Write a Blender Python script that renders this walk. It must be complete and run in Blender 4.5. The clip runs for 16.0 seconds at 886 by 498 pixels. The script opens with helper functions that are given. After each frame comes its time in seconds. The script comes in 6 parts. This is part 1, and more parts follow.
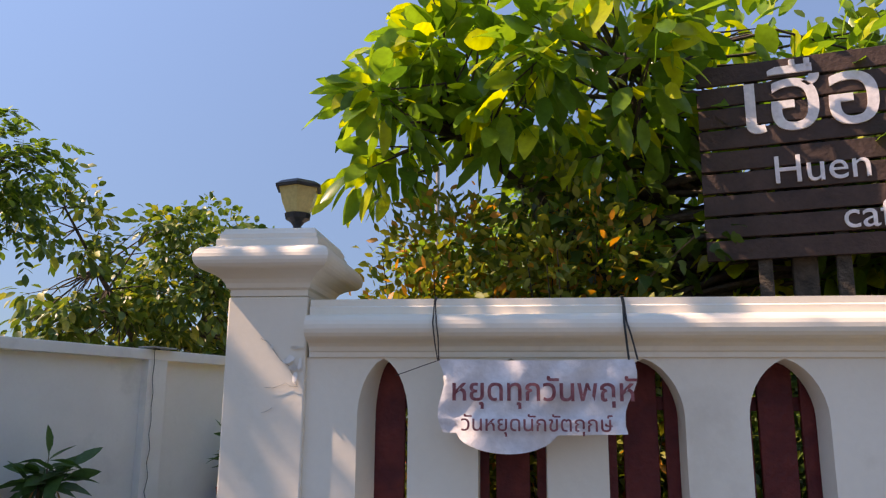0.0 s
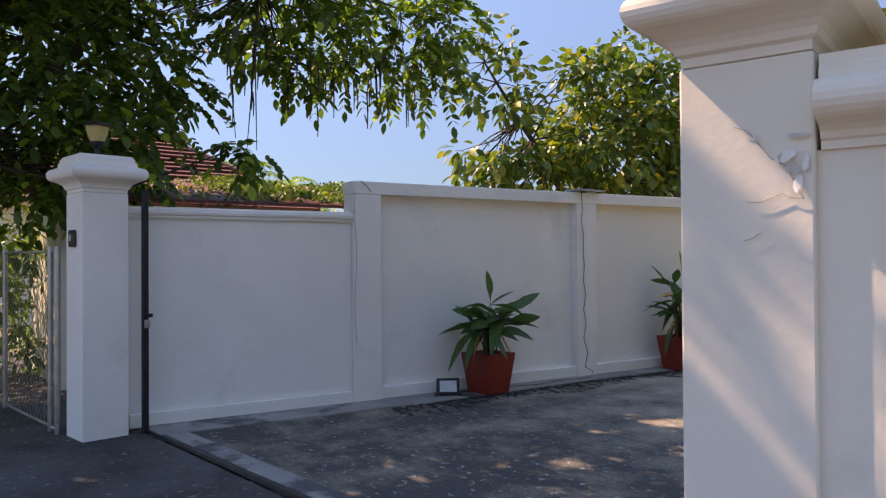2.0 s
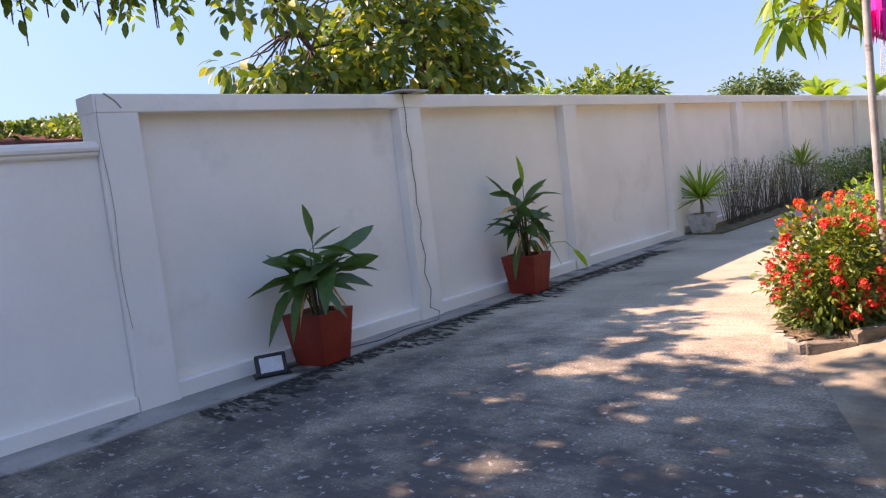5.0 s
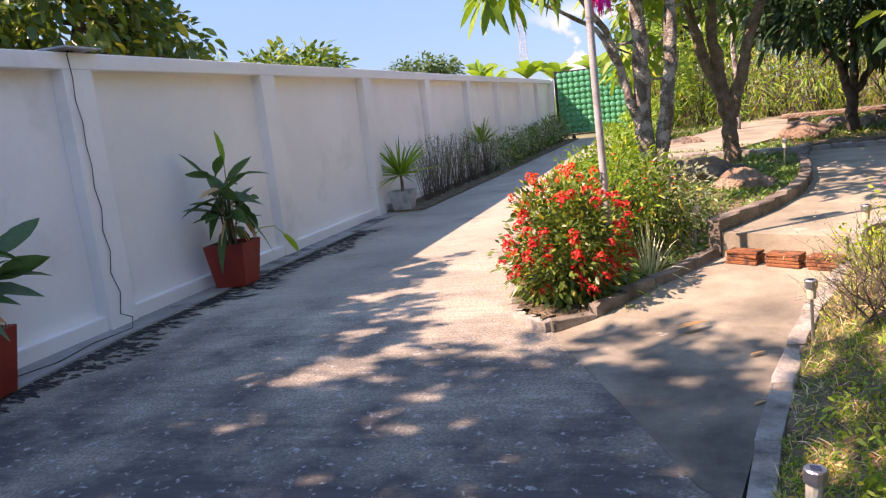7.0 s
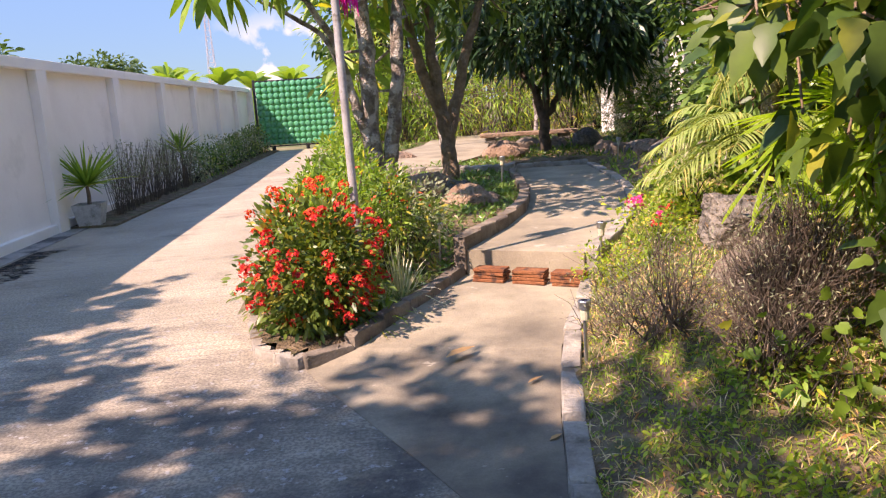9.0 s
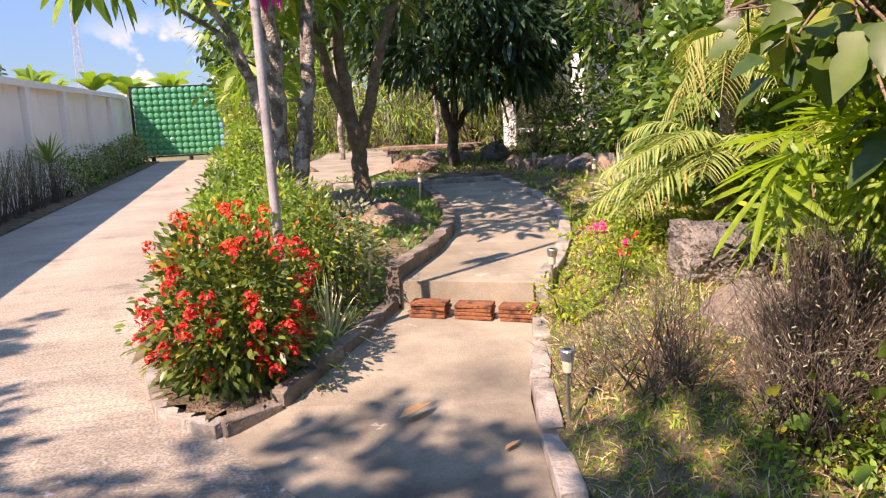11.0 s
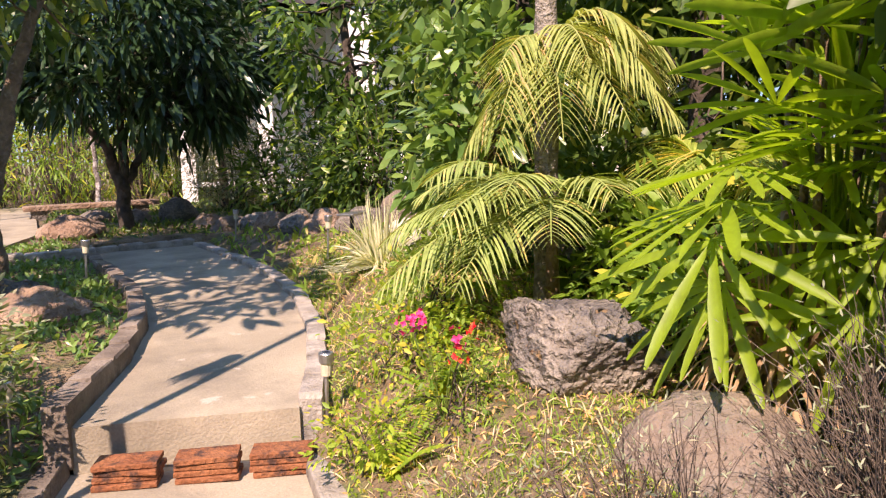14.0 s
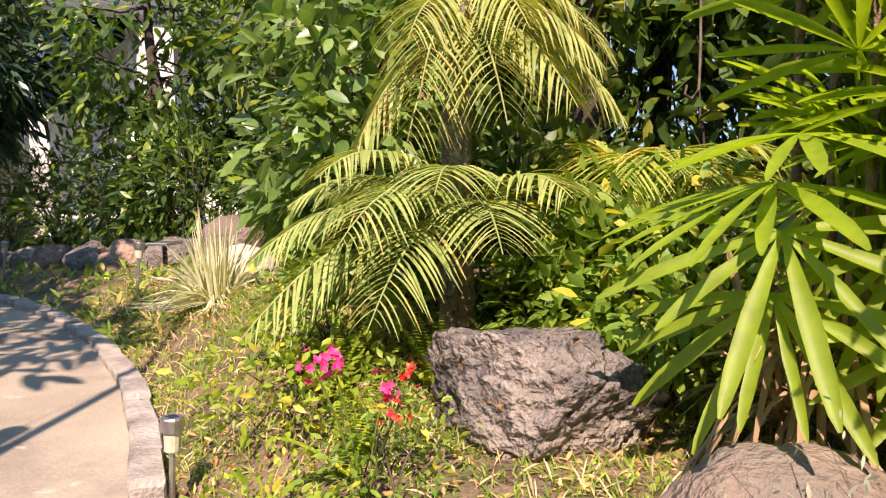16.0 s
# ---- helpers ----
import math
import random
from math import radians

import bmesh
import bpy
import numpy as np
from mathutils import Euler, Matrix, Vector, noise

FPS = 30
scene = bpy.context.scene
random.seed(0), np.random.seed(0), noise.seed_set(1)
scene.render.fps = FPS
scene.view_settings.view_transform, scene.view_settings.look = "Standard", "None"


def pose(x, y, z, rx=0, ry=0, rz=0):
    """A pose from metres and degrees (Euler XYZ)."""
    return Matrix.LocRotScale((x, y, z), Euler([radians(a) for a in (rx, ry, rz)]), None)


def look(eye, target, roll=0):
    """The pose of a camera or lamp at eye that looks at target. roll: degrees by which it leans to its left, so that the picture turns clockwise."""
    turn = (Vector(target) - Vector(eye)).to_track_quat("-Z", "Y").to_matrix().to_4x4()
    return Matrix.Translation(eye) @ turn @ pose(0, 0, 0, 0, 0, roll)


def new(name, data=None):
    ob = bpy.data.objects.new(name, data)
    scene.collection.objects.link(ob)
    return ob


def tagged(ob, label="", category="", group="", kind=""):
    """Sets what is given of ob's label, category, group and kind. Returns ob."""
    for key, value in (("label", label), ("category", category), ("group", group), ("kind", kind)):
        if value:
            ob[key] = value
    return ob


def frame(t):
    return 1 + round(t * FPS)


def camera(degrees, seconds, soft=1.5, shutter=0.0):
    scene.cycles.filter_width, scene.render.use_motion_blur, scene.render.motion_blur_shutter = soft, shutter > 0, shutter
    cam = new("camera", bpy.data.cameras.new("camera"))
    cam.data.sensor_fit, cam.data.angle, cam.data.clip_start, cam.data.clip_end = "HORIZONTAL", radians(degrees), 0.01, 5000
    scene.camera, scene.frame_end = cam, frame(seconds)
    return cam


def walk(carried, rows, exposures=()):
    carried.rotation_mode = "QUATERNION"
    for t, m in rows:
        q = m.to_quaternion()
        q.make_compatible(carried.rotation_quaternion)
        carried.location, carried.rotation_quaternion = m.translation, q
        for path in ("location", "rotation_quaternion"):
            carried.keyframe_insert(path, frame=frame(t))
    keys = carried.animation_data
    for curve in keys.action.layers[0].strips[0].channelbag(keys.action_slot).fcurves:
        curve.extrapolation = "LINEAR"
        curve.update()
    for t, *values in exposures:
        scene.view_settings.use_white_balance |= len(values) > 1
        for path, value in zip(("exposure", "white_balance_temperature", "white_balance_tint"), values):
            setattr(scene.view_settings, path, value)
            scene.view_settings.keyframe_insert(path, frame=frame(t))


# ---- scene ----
cam = camera(60.3, 16.0, soft=1.25)
METRES, EYE, TILT, LEAN, TURN = 8.0, 1.5, 0.0, 0.0, 27.4
ROWS = [
    (0.0, 0.0, 0.0, 0.0, -0.08, 11.83, -0.38),
    (0.5, -0.0042, 0.0305, -0.0026, 10.73, 9.29, -0.82),
    (1.0, -0.0182, 0.0685, -0.0046, 19.99, 6.2, -0.79),
    (1.5, -0.033, 0.1023, -0.0085, 26.83, 3.23, -0.26),
    (2.0, -0.0515, 0.141, -0.0083, 30.93, 0.73, 0.4),
    (2.5, -0.0792, 0.1792, -0.0086, 32.37, -1.17, 1.24),
    (3.0, -0.1019, 0.2135, -0.0107, 31.48, -2.54, 2.17),
    (5.5, -0.2218, 0.3616, -0.0113, 7.8, -6.67, 7.37),
    (6.0, -0.2309, 0.3857, -0.0127, 2.04, -7.87, 7.62),
    (6.5, -0.2385, 0.4098, -0.0128, -3.93, -8.99, 7.34),
    (7.0, -0.2493, 0.4259, -0.0115, -10.3, -9.94, 6.61),
    (7.5, -0.2619, 0.4388, -0.0108, -16.85, -10.58, 5.66),
    (8.0, -0.2619, 0.4592, -0.0126, -23.09, -10.89, 4.77),
    (8.5, -0.2614, 0.4848, -0.0128, -28.55, -10.99, 4.14),
    (9.0, -0.2632, 0.5083, -0.0135, -32.95, -11.03, 3.62),
    (11.5, -0.238, 0.6187, -0.0108, -44.0, -10.51, 2.5),
    (12.0, -0.223, 0.6448, -0.0108, -47.63, -10.54, 2.42),
    (12.5, -0.1962, 0.6743, -0.0135, -51.83, -10.33, 2.48),
    (13.0, -0.1719, 0.7026, -0.0153, -56.37, -9.64, 2.55),
    (13.5, -0.1487, 0.7369, -0.0159, -61.14, -8.63, 2.37),
    (14.0, -0.1266, 0.7628, -0.0234, -65.89, -7.39, 1.96),
    (14.5, -0.102, 0.7917, -0.0318, -70.5, -6.28, 1.54),
    (15.0, -0.0825, 0.818, -0.04, -74.81, -5.38, 1.04),
    (15.5, -0.0637, 0.8311, -0.0465, -78.38, -4.71, 0.82),
    (16.0, -0.0508, 0.8399, -0.0471, -81.21, -4.1, 0.71),
]
EXPOSURES = [(0.0, 1.16, 9300, 32), (2.5, 1.48, 9500, 37), (5.5, 1.86, 8500, 39), (9.0, 1.58, 7900, 36), (16.0, 1.52, 7700, 36)]
walk(cam, [(t, pose(0, 0, EYE, TILT, LEAN, TURN) @ pose(METRES * x, METRES * y, METRES * z, 90 + pitch, roll, yaw)) for t, x, y, z, yaw, pitch, roll in ROWS], EXPOSURES)

# ---- world and sun ----
SUN_FROM = Vector((-0.85, -0.53, 1.09)).normalized()
world = bpy.data.worlds.new("sky")
scene.world = world
world.use_nodes = True
wn = world.node_tree.nodes
sky = wn.new("ShaderNodeTexSky")
sky.sky_type, sky.sun_disc = "NISHITA", False
sky.sun_elevation, sky.sun_rotation = math.asin(SUN_FROM.z), math.atan2(SUN_FROM.x, SUN_FROM.y)
sky.air_density, sky.dust_density, sky.ozone_density = 1.0, 0.0, 3.0
sky.altitude = 2500
SKY_STRENGTH = 0.15
wn["Background"].inputs["Strength"].default_value = SKY_STRENGTH
# added sky gradient: dimmed low down, raised overhead to lift the shade
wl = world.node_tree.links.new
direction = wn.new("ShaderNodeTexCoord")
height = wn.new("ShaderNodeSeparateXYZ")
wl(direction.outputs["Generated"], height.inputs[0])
sky_grade = wn.new("ShaderNodeMapRange")
sky_grade.inputs[1].default_value, sky_grade.inputs[2].default_value, sky_grade.inputs[3].default_value, sky_grade.inputs[4].default_value = 0.0, 0.85, 0.0, 1.0
wl(height.outputs[2], sky_grade.inputs[0])
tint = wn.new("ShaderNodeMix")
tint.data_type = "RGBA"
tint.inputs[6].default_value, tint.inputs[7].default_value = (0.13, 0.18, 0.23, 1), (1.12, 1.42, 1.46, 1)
wl(sky_grade.outputs[0], tint.inputs[0])
graded_sky = wn.new("ShaderNodeMix")
graded_sky.data_type, graded_sky.blend_type = "RGBA", "MULTIPLY"
graded_sky.inputs[0].default_value = 1.0
wl(sky.outputs[0], graded_sky.inputs[6])
wl(tint.outputs[2], graded_sky.inputs[7])
# a few small white clouds low in the north
puff = wn.new("ShaderNodeTexNoise")
puff.inputs["Scale"].default_value, puff.inputs["Detail"].default_value = 17.0, 7
wl(direction.outputs["Generated"], puff.inputs["Vector"])
mass = wn.new("ShaderNodeMapRange")
mass.inputs[1].default_value, mass.inputs[2].default_value = 0.53, 0.62
wl(puff.outputs[0], mass.inputs[0])
low = wn.new("ShaderNodeMapRange")
low.inputs[1].default_value, low.inputs[2].default_value, low.inputs[3].default_value, low.inputs[4].default_value = 0.06, 0.13, 1.0, 0.0
wl(height.outputs[2], low.inputs[0])
north = wn.new("ShaderNodeMapRange")
north.inputs[1].default_value, north.inputs[2].default_value = 0.975, 0.99
wl(height.outputs[1], north.inputs[0])
cover = wn.new("ShaderNodeMath")
cover.operation = "MULTIPLY"
wl(mass.outputs[0], cover.inputs[0])
wl(low.outputs[0], cover.inputs[1])
cover_north = wn.new("ShaderNodeMath")
cover_north.operation = "MULTIPLY"
wl(cover.outputs[0], cover_north.inputs[0])
wl(north.outputs[0], cover_north.inputs[1])
cloudy = wn.new("ShaderNodeMix")
cloudy.data_type = "RGBA"
cloudy.inputs[7].default_value = (3.4, 3.35, 3.4, 1)
wl(cover_north.outputs[0], cloudy.inputs[0])
wl(graded_sky.outputs[2], cloudy.inputs[6])
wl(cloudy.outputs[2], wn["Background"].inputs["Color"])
sun_data = bpy.data.lights.new("sun", "SUN")
sun_data.energy, sun_data.angle, sun_data.color = 3.35, radians(0.55), (1.0, 0.93, 0.82)
sun = new("sun", sun_data)
sun.matrix_world = look(SUN_FROM * 60, (0, 0, 0))


# ---- materials ----
def rgb(c):
    return (*c, 1.0) if len(c) == 3 else c


def surface(name, c1, c2, scale=4.0, rough=0.8, bump=0.2, fine=60.0, metal=0.0, stain=None, stain_scale=0.8, stain_lo=0.5, stain_hi=0.7, spots=None, distort=0.02, spec=0.4, grainy=0.5, moss=None, broom=0.0, broom_dark=0.22, spot_scale=9.0, spot_lo=0.62, bite=(0.3, 0.7)):
    """A procedural surface: two tones mixed by broad noise, fine grain as relief, and stains with an outline of their
    own; moss deepens the stain along y with growth and painted shade.
    """
    m = bpy.data.materials.new(name)
    m.use_nodes = True
    nt = m.node_tree
    n, link = nt.nodes, nt.links.new
    b = n["Principled BSDF"]
    geo = n.new("ShaderNodeNewGeometry")
    big = n.new("ShaderNodeTexNoise")
    big.inputs["Scale"].default_value, big.inputs["Detail"].default_value = scale, 6
    link(geo.outputs["Position"], big.inputs["Vector"])
    small = n.new("ShaderNodeTexNoise")
    small.inputs["Scale"].default_value, small.inputs["Detail"].default_value = fine, 4
    link(geo.outputs["Position"], small.inputs["Vector"])
    ramp = n.new("ShaderNodeValToRGB")
    ramp.color_ramp.elements[0].position, ramp.color_ramp.elements[1].position = 0.36, 0.64
    ramp.color_ramp.elements[0].color, ramp.color_ramp.elements[1].color = rgb(c1), rgb(c2)
    link(big.outputs[0], ramp.inputs[0])
    grain = n.new("ShaderNodeMix")
    grain.data_type, grain.blend_type = "RGBA", "MULTIPLY"
    grain.inputs[0].default_value = grainy
    tone = n.new("ShaderNodeValToRGB")
    tone.color_ramp.elements[0].position, tone.color_ramp.elements[1].position = bite
    tone.color_ramp.elements[0].color = (0.6, 0.6, 0.6, 1)
    link(small.outputs[0], tone.inputs[0])
    link(ramp.outputs[0], grain.inputs[6])
    link(tone.outputs[0], grain.inputs[7])
    out = grain.outputs[2]
    for extra, sc, lo, hi in ((stain, stain_scale, stain_lo, stain_hi), (spots, spot_scale, spot_lo, spot_lo + 0.06)):
        if extra is None:
            continue
        st = n.new("ShaderNodeTexNoise")
        st.inputs["Scale"].default_value, st.inputs["Detail"].default_value = sc, 9 if extra is stain else 4
        st.inputs["Roughness"].default_value = 0.65
        link(geo.outputs["Position"], st.inputs["Vector"])
        mask = n.new("ShaderNodeMapRange")
        mask.inputs[1].default_value, mask.inputs[2].default_value = lo, hi
        value = st.outputs[0]
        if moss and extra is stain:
            # the older, mossier end of the concrete, with tree shade painted into the stain
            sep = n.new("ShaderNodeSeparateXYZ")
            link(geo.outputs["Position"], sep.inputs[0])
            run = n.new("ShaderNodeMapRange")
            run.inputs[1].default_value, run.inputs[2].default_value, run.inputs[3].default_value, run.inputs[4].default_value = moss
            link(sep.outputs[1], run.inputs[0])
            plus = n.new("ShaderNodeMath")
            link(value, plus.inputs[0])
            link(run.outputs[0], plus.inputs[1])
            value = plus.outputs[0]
        link(value, mask.inputs[0])
        mix = n.new("ShaderNodeMix")
        mix.data_type = "RGBA"
        link(mask.outputs[0], mix.inputs[0])
        link(out, mix.inputs[6])
        mix.inputs[7].default_value = rgb(extra)
        out = mix.outputs[2]
    if broom:
        # brush lines left across wet concrete, darker in their hollows
        stretch = n.new("ShaderNodeMapping")
        stretch.inputs["Scale"].default_value = (1.1, 26.0, 1.0)
        link(geo.outputs["Position"], stretch.inputs[0])
        lines = n.new("ShaderNodeTexNoise")
        lines.inputs["Scale"].default_value, lines.inputs["Detail"].default_value = 1.0, 4
        link(stretch.outputs[0], lines.inputs["Vector"])
        hollow = n.new("ShaderNodeValToRGB")
        hollow.color_ramp.elements[0].position, hollow.color_ramp.elements[1].position = 0.36, 0.56
        hollow.color_ramp.elements[0].color = (0.5, 0.5, 0.5, 1)
        link(lines.outputs[0], hollow.inputs[0])
        line_tone = n.new("ShaderNodeMix")
        line_tone.data_type, line_tone.blend_type = "RGBA", "MULTIPLY"
        line_tone.inputs[0].default_value = broom_dark
        link(out, line_tone.inputs[6])
        link(hollow.outputs[0], line_tone.inputs[7])
        out = line_tone.outputs[2]
    link(out, b.inputs["Base Color"])
    b.inputs["Roughness"].default_value, b.inputs["Metallic"].default_value = rough, metal
    b.inputs["Specular IOR Level"].default_value = spec
    if bump:
        add = n.new("ShaderNodeMath")
        add.operation = "ADD"
        link(big.outputs[0], add.inputs[0])
        link(small.outputs[0], add.inputs[1])
        if broom:
            more = n.new("ShaderNodeMath")
            more.operation = "MULTIPLY_ADD"
            link(lines.outputs[0], more.inputs[0])
            more.inputs[1].default_value = broom
            link(add.outputs[0], more.inputs[2])
            add = more
        bp = n.new("ShaderNodeBump")
        bp.inputs["Strength"].default_value, bp.inputs["Distance"].default_value = bump, distort
        link(add.outputs[0], bp.inputs["Height"])
        link(bp.outputs[0], b.inputs["Normal"])
    return m


def leaf_mat(name, c1, c2, c3=None, through_light=0.35, rough=0.42, rare=0.9):
    """A leaf: tones that change from leaf to leaf, a waxy face and light that passes through."""
    m = bpy.data.materials.new(name)
    m.use_nodes = True
    nt = m.node_tree
    n, link = nt.nodes, nt.links.new
    b = n["Principled BSDF"]
    geo = n.new("ShaderNodeNewGeometry")
    ramp = n.new("ShaderNodeValToRGB")
    e = ramp.color_ramp.elements
    e[0].color, e[1].color = rgb(c1), rgb(c2)
    e[1].position = rare if c3 else 1.0
    if c3:
        x = e.new(min(1.0, rare + 0.03))
        x.color = rgb(c3)
    link(geo.outputs["Random Per Island"], ramp.inputs[0])
    noise_tex = n.new("ShaderNodeTexNoise")
    noise_tex.inputs["Scale"].default_value = 25
    link(geo.outputs["Position"], noise_tex.inputs["Vector"])
    mul = n.new("ShaderNodeMix")
    mul.data_type, mul.blend_type = "RGBA", "MULTIPLY"
    mul.inputs[0].default_value = 0.5
    link(ramp.outputs[0], mul.inputs[6])
    link(noise_tex.outputs[0], mul.inputs[7])
    bright = n.new("ShaderNodeMix")
    bright.data_type, bright.blend_type = "RGBA", "MULTIPLY"
    bright.inputs[0].default_value = 1
    bright.inputs[7].default_value = (2.1, 2.0, 2.0, 1)
    link(mul.outputs[2], bright.inputs[6])
    link(bright.outputs[2], b.inputs["Base Color"])
    b.inputs["Roughness"].default_value = rough
    b.inputs["Specular IOR Level"].default_value = 0.45
    tr = n.new("ShaderNodeBsdfTranslucent")
    glow = n.new("ShaderNodeMix")
    glow.data_type, glow.blend_type = "RGBA", "MULTIPLY"
    glow.inputs[0].default_value = 1
    glow.inputs[7].default_value = (1.5, 1.5, 0.6, 1)
    link(bright.outputs[2], glow.inputs[6])
    link(glow.outputs[2], tr.inputs["Color"])
    mixs = n.new("ShaderNodeMixShader")
    mixs.inputs[0].default_value = through_light
    link(b.outputs[0], mixs.inputs[1])
    link(tr.outputs[0], mixs.inputs[2])
    link(mixs.outputs[0], n["Material Output"].inputs[0])
    return m


PLASTER = surface("white_plaster", (0.86, 0.815, 0.75), (0.92, 0.875, 0.81), 1.2, 0.85, 0.06, 30, stain=(0.66, 0.63, 0.57), stain_scale=1.3, stain_lo=0.58, stain_hi=0.85, grainy=0.06)
CREAM = surface("cream_plaster", (0.82, 0.74, 0.61), (0.88, 0.80, 0.68), 1.0, 0.8, 0.06, 30, stain=(0.62, 0.53, 0.42), stain_scale=1.6, stain_lo=0.58, stain_hi=0.9, grainy=0.06)
# towards the gate the stain mixes moss with painted tree shade
DRIVE = surface("drive_concrete", (0.40, 0.345, 0.26), (0.52, 0.45, 0.345), 0.9, 0.9, 0.4, 60, stain=(0.082, 0.077, 0.07), stain_scale=1.7, stain_lo=0.48, stain_hi=0.78, spots=(0.34, 0.33, 0.315), moss=(4.6, 8.6, 0.24, -0.06), broom=1.3, spot_scale=15.0, spot_lo=0.59, grainy=1.0, bite=(0.42, 0.57), broom_dark=0.30)
# low-y end: some real stain, mostly the tree's shade put into the colour
PATH = surface("path_concrete", (0.305, 0.262, 0.188), (0.415, 0.36, 0.262), 1.6, 0.9, 0.25, 90, stain=(0.075, 0.065, 0.055), stain_scale=1.9, stain_lo=0.48, stain_hi=0.92, moss=(5.9, 7.1, 0.25, 0.03), spots=(0.43, 0.385, 0.31), spot_scale=5.0, spot_lo=0.66, grainy=0.45)
STRIP = surface("strip_concrete", (0.30, 0.29, 0.27), (0.42, 0.40, 0.37), 2.0, 0.9, 0.4, 70, stain=(0.10, 0.10, 0.10), stain_scale=1.6, stain_lo=0.52, stain_hi=0.62)
KERB = surface("kerb_concrete", (0.28, 0.25, 0.21), (0.46, 0.42, 0.36), 5, 0.92, 0.6, 60, stain=(0.10, 0.09, 0.075), stain_scale=4, stain_lo=0.5, stain_hi=0.7)
KERB_DARK = surface("dark_kerb_concrete", (0.14, 0.11, 0.085), (0.28, 0.235, 0.185), 5, 0.92, 0.6, 60, stain=(0.07, 0.06, 0.05), stain_scale=4, stain_lo=0.5, stain_hi=0.7)
APRON = surface("road_asphalt", (0.06, 0.058, 0.056), (0.12, 0.115, 0.11), 1.5, 0.92, 0.5, 120, stain=(0.15, 0.14, 0.13), stain_scale=0.8, stain_lo=0.55, stain_hi=0.75, spots=(0.20, 0.19, 0.18), spot_scale=16.0, spot_lo=0.61, grainy=1.0, bite=(0.40, 0.60))
SOIL = surface("garden_soil", (0.12, 0.085, 0.05), (0.27, 0.195, 0.12), 7, 0.97, 1.0, 40, stain=(0.10, 0.12, 0.04), stain_scale=3, stain_lo=0.5, stain_hi=0.65, distort=0.04)
EARTH = surface("dry_grass_ground", (0.10, 0.12, 0.04), (0.26, 0.21, 0.10), 0.4, 0.97, 0.6, 20)
RED_WOOD = surface("red_painted_wood", (0.11, 0.011, 0.014), (0.20, 0.026, 0.02), 6, 0.6, 0.5, 30)
SIGN_WOOD = surface("brown_stained_wood", (0.045, 0.024, 0.018), (0.075, 0.042, 0.032), 6, 0.65, 0.3, 40)
LETTER = surface("white_lettering", (0.75, 0.70, 0.72), (0.85, 0.82, 0.82), 6, 0.6, 0.1, 40)
TERRA = surface("red_brown_glaze", (0.30, 0.024, 0.012), (0.38, 0.038, 0.017), 5, 0.5, 0.2, 60, stain=(0.15, 0.05, 0.03), stain_scale=5, stain_lo=0.62, stain_hi=0.75)
WHITE_POT = surface("weathered_white_pot", (0.42, 0.42, 0.40), (0.6, 0.6, 0.58), 8, 0.8, 0.4, 50, stain=(0.16, 0.16, 0.14), stain_scale=6, stain_lo=0.55, stain_hi=0.7)
BLACK = surface("black_paint", (0.012, 0.012, 0.014), (0.03, 0.03, 0.032), 10, 0.45, 0.1, 60)
STEEL = surface("galvanised_steel", (0.42, 0.42, 0.42), (0.56, 0.56, 0.55), 8, 0.35, 0.1, 60, metal=0.9)
POLE_GREY = surface("grey_painted_pole", (0.34, 0.33, 0.32), (0.46, 0.45, 0.44), 8, 0.5, 0.15, 60, stain=(0.2, 0.17, 0.14), stain_scale=12, stain_lo=0.58, stain_hi=0.68)
BARK = surface("grey_brown_bark", (0.14, 0.11, 0.095), (0.28, 0.24, 0.20), 14, 0.95, 1.0, 50, stain=(0.46, 0.42, 0.38), stain_scale=10, stain_lo=0.48, stain_hi=0.56, distort=0.03)
BARK_BROWN = surface("smooth_brown_bark", (0.17, 0.115, 0.072), (0.30, 0.21, 0.14), 10, 0.9, 0.7, 40, stain=(0.32, 0.27, 0.22), stain_scale=6, stain_lo=0.6, stain_hi=0.7, distort=0.03)
BARK_DARK = surface("dark_bark", (0.05, 0.04, 0.03), (0.11, 0.085, 0.065), 12, 0.95, 0.8, 40)
PALM_BARK = surface("ringed_palm_bark", (0.22, 0.19, 0.15), (0.38, 0.34, 0.28), 22, 0.95, 1.0, 60, distort=0.03)
ROCK = surface("brown_field_rock", (0.28, 0.18, 0.12), (0.42, 0.30, 0.21), 4, 0.95, 1.0, 30, stain=(0.10, 0.085, 0.075), stain_scale=3, stain_lo=0.5, stain_hi=0.68, distort=0.05)
ROCK_GREY = surface("grey_limestone_rock", (0.16, 0.142, 0.122), (0.37, 0.325, 0.265), 3.2, 0.95, 1.0, 34, stain=(0.10, 0.095, 0.09), stain_scale=9, stain_lo=0.47, stain_hi=0.62, grainy=0.9, spots=(0.30, 0.19, 0.09), distort=0.06)
BOULDER = surface("tan_sandstone_boulder", (0.19, 0.14, 0.105), (0.27, 0.215, 0.165), 3, 0.95, 0.9, 35, stain=(0.17, 0.155, 0.13), stain_scale=3.4, stain_lo=0.48, stain_hi=0.66, spots=(0.12, 0.13, 0.08), spot_scale=12.0, spot_lo=0.64, distort=0.04)
PALE_ROCK = surface("pale_limestone_rock", (0.46, 0.42, 0.35), (0.58, 0.54, 0.46), 3, 0.95, 0.6, 35, stain=(0.28, 0.25, 0.21), stain_scale=4, stain_lo=0.55, stain_hi=0.72, distort=0.03)
TILE = surface("burnt_orange_clay", (0.25, 0.085, 0.035), (0.36, 0.14, 0.06), 9, 0.9, 0.7, 60, stain=(0.07, 0.035, 0.025), stain_scale=14, stain_lo=0.50, stain_hi=0.62, grainy=0.9)
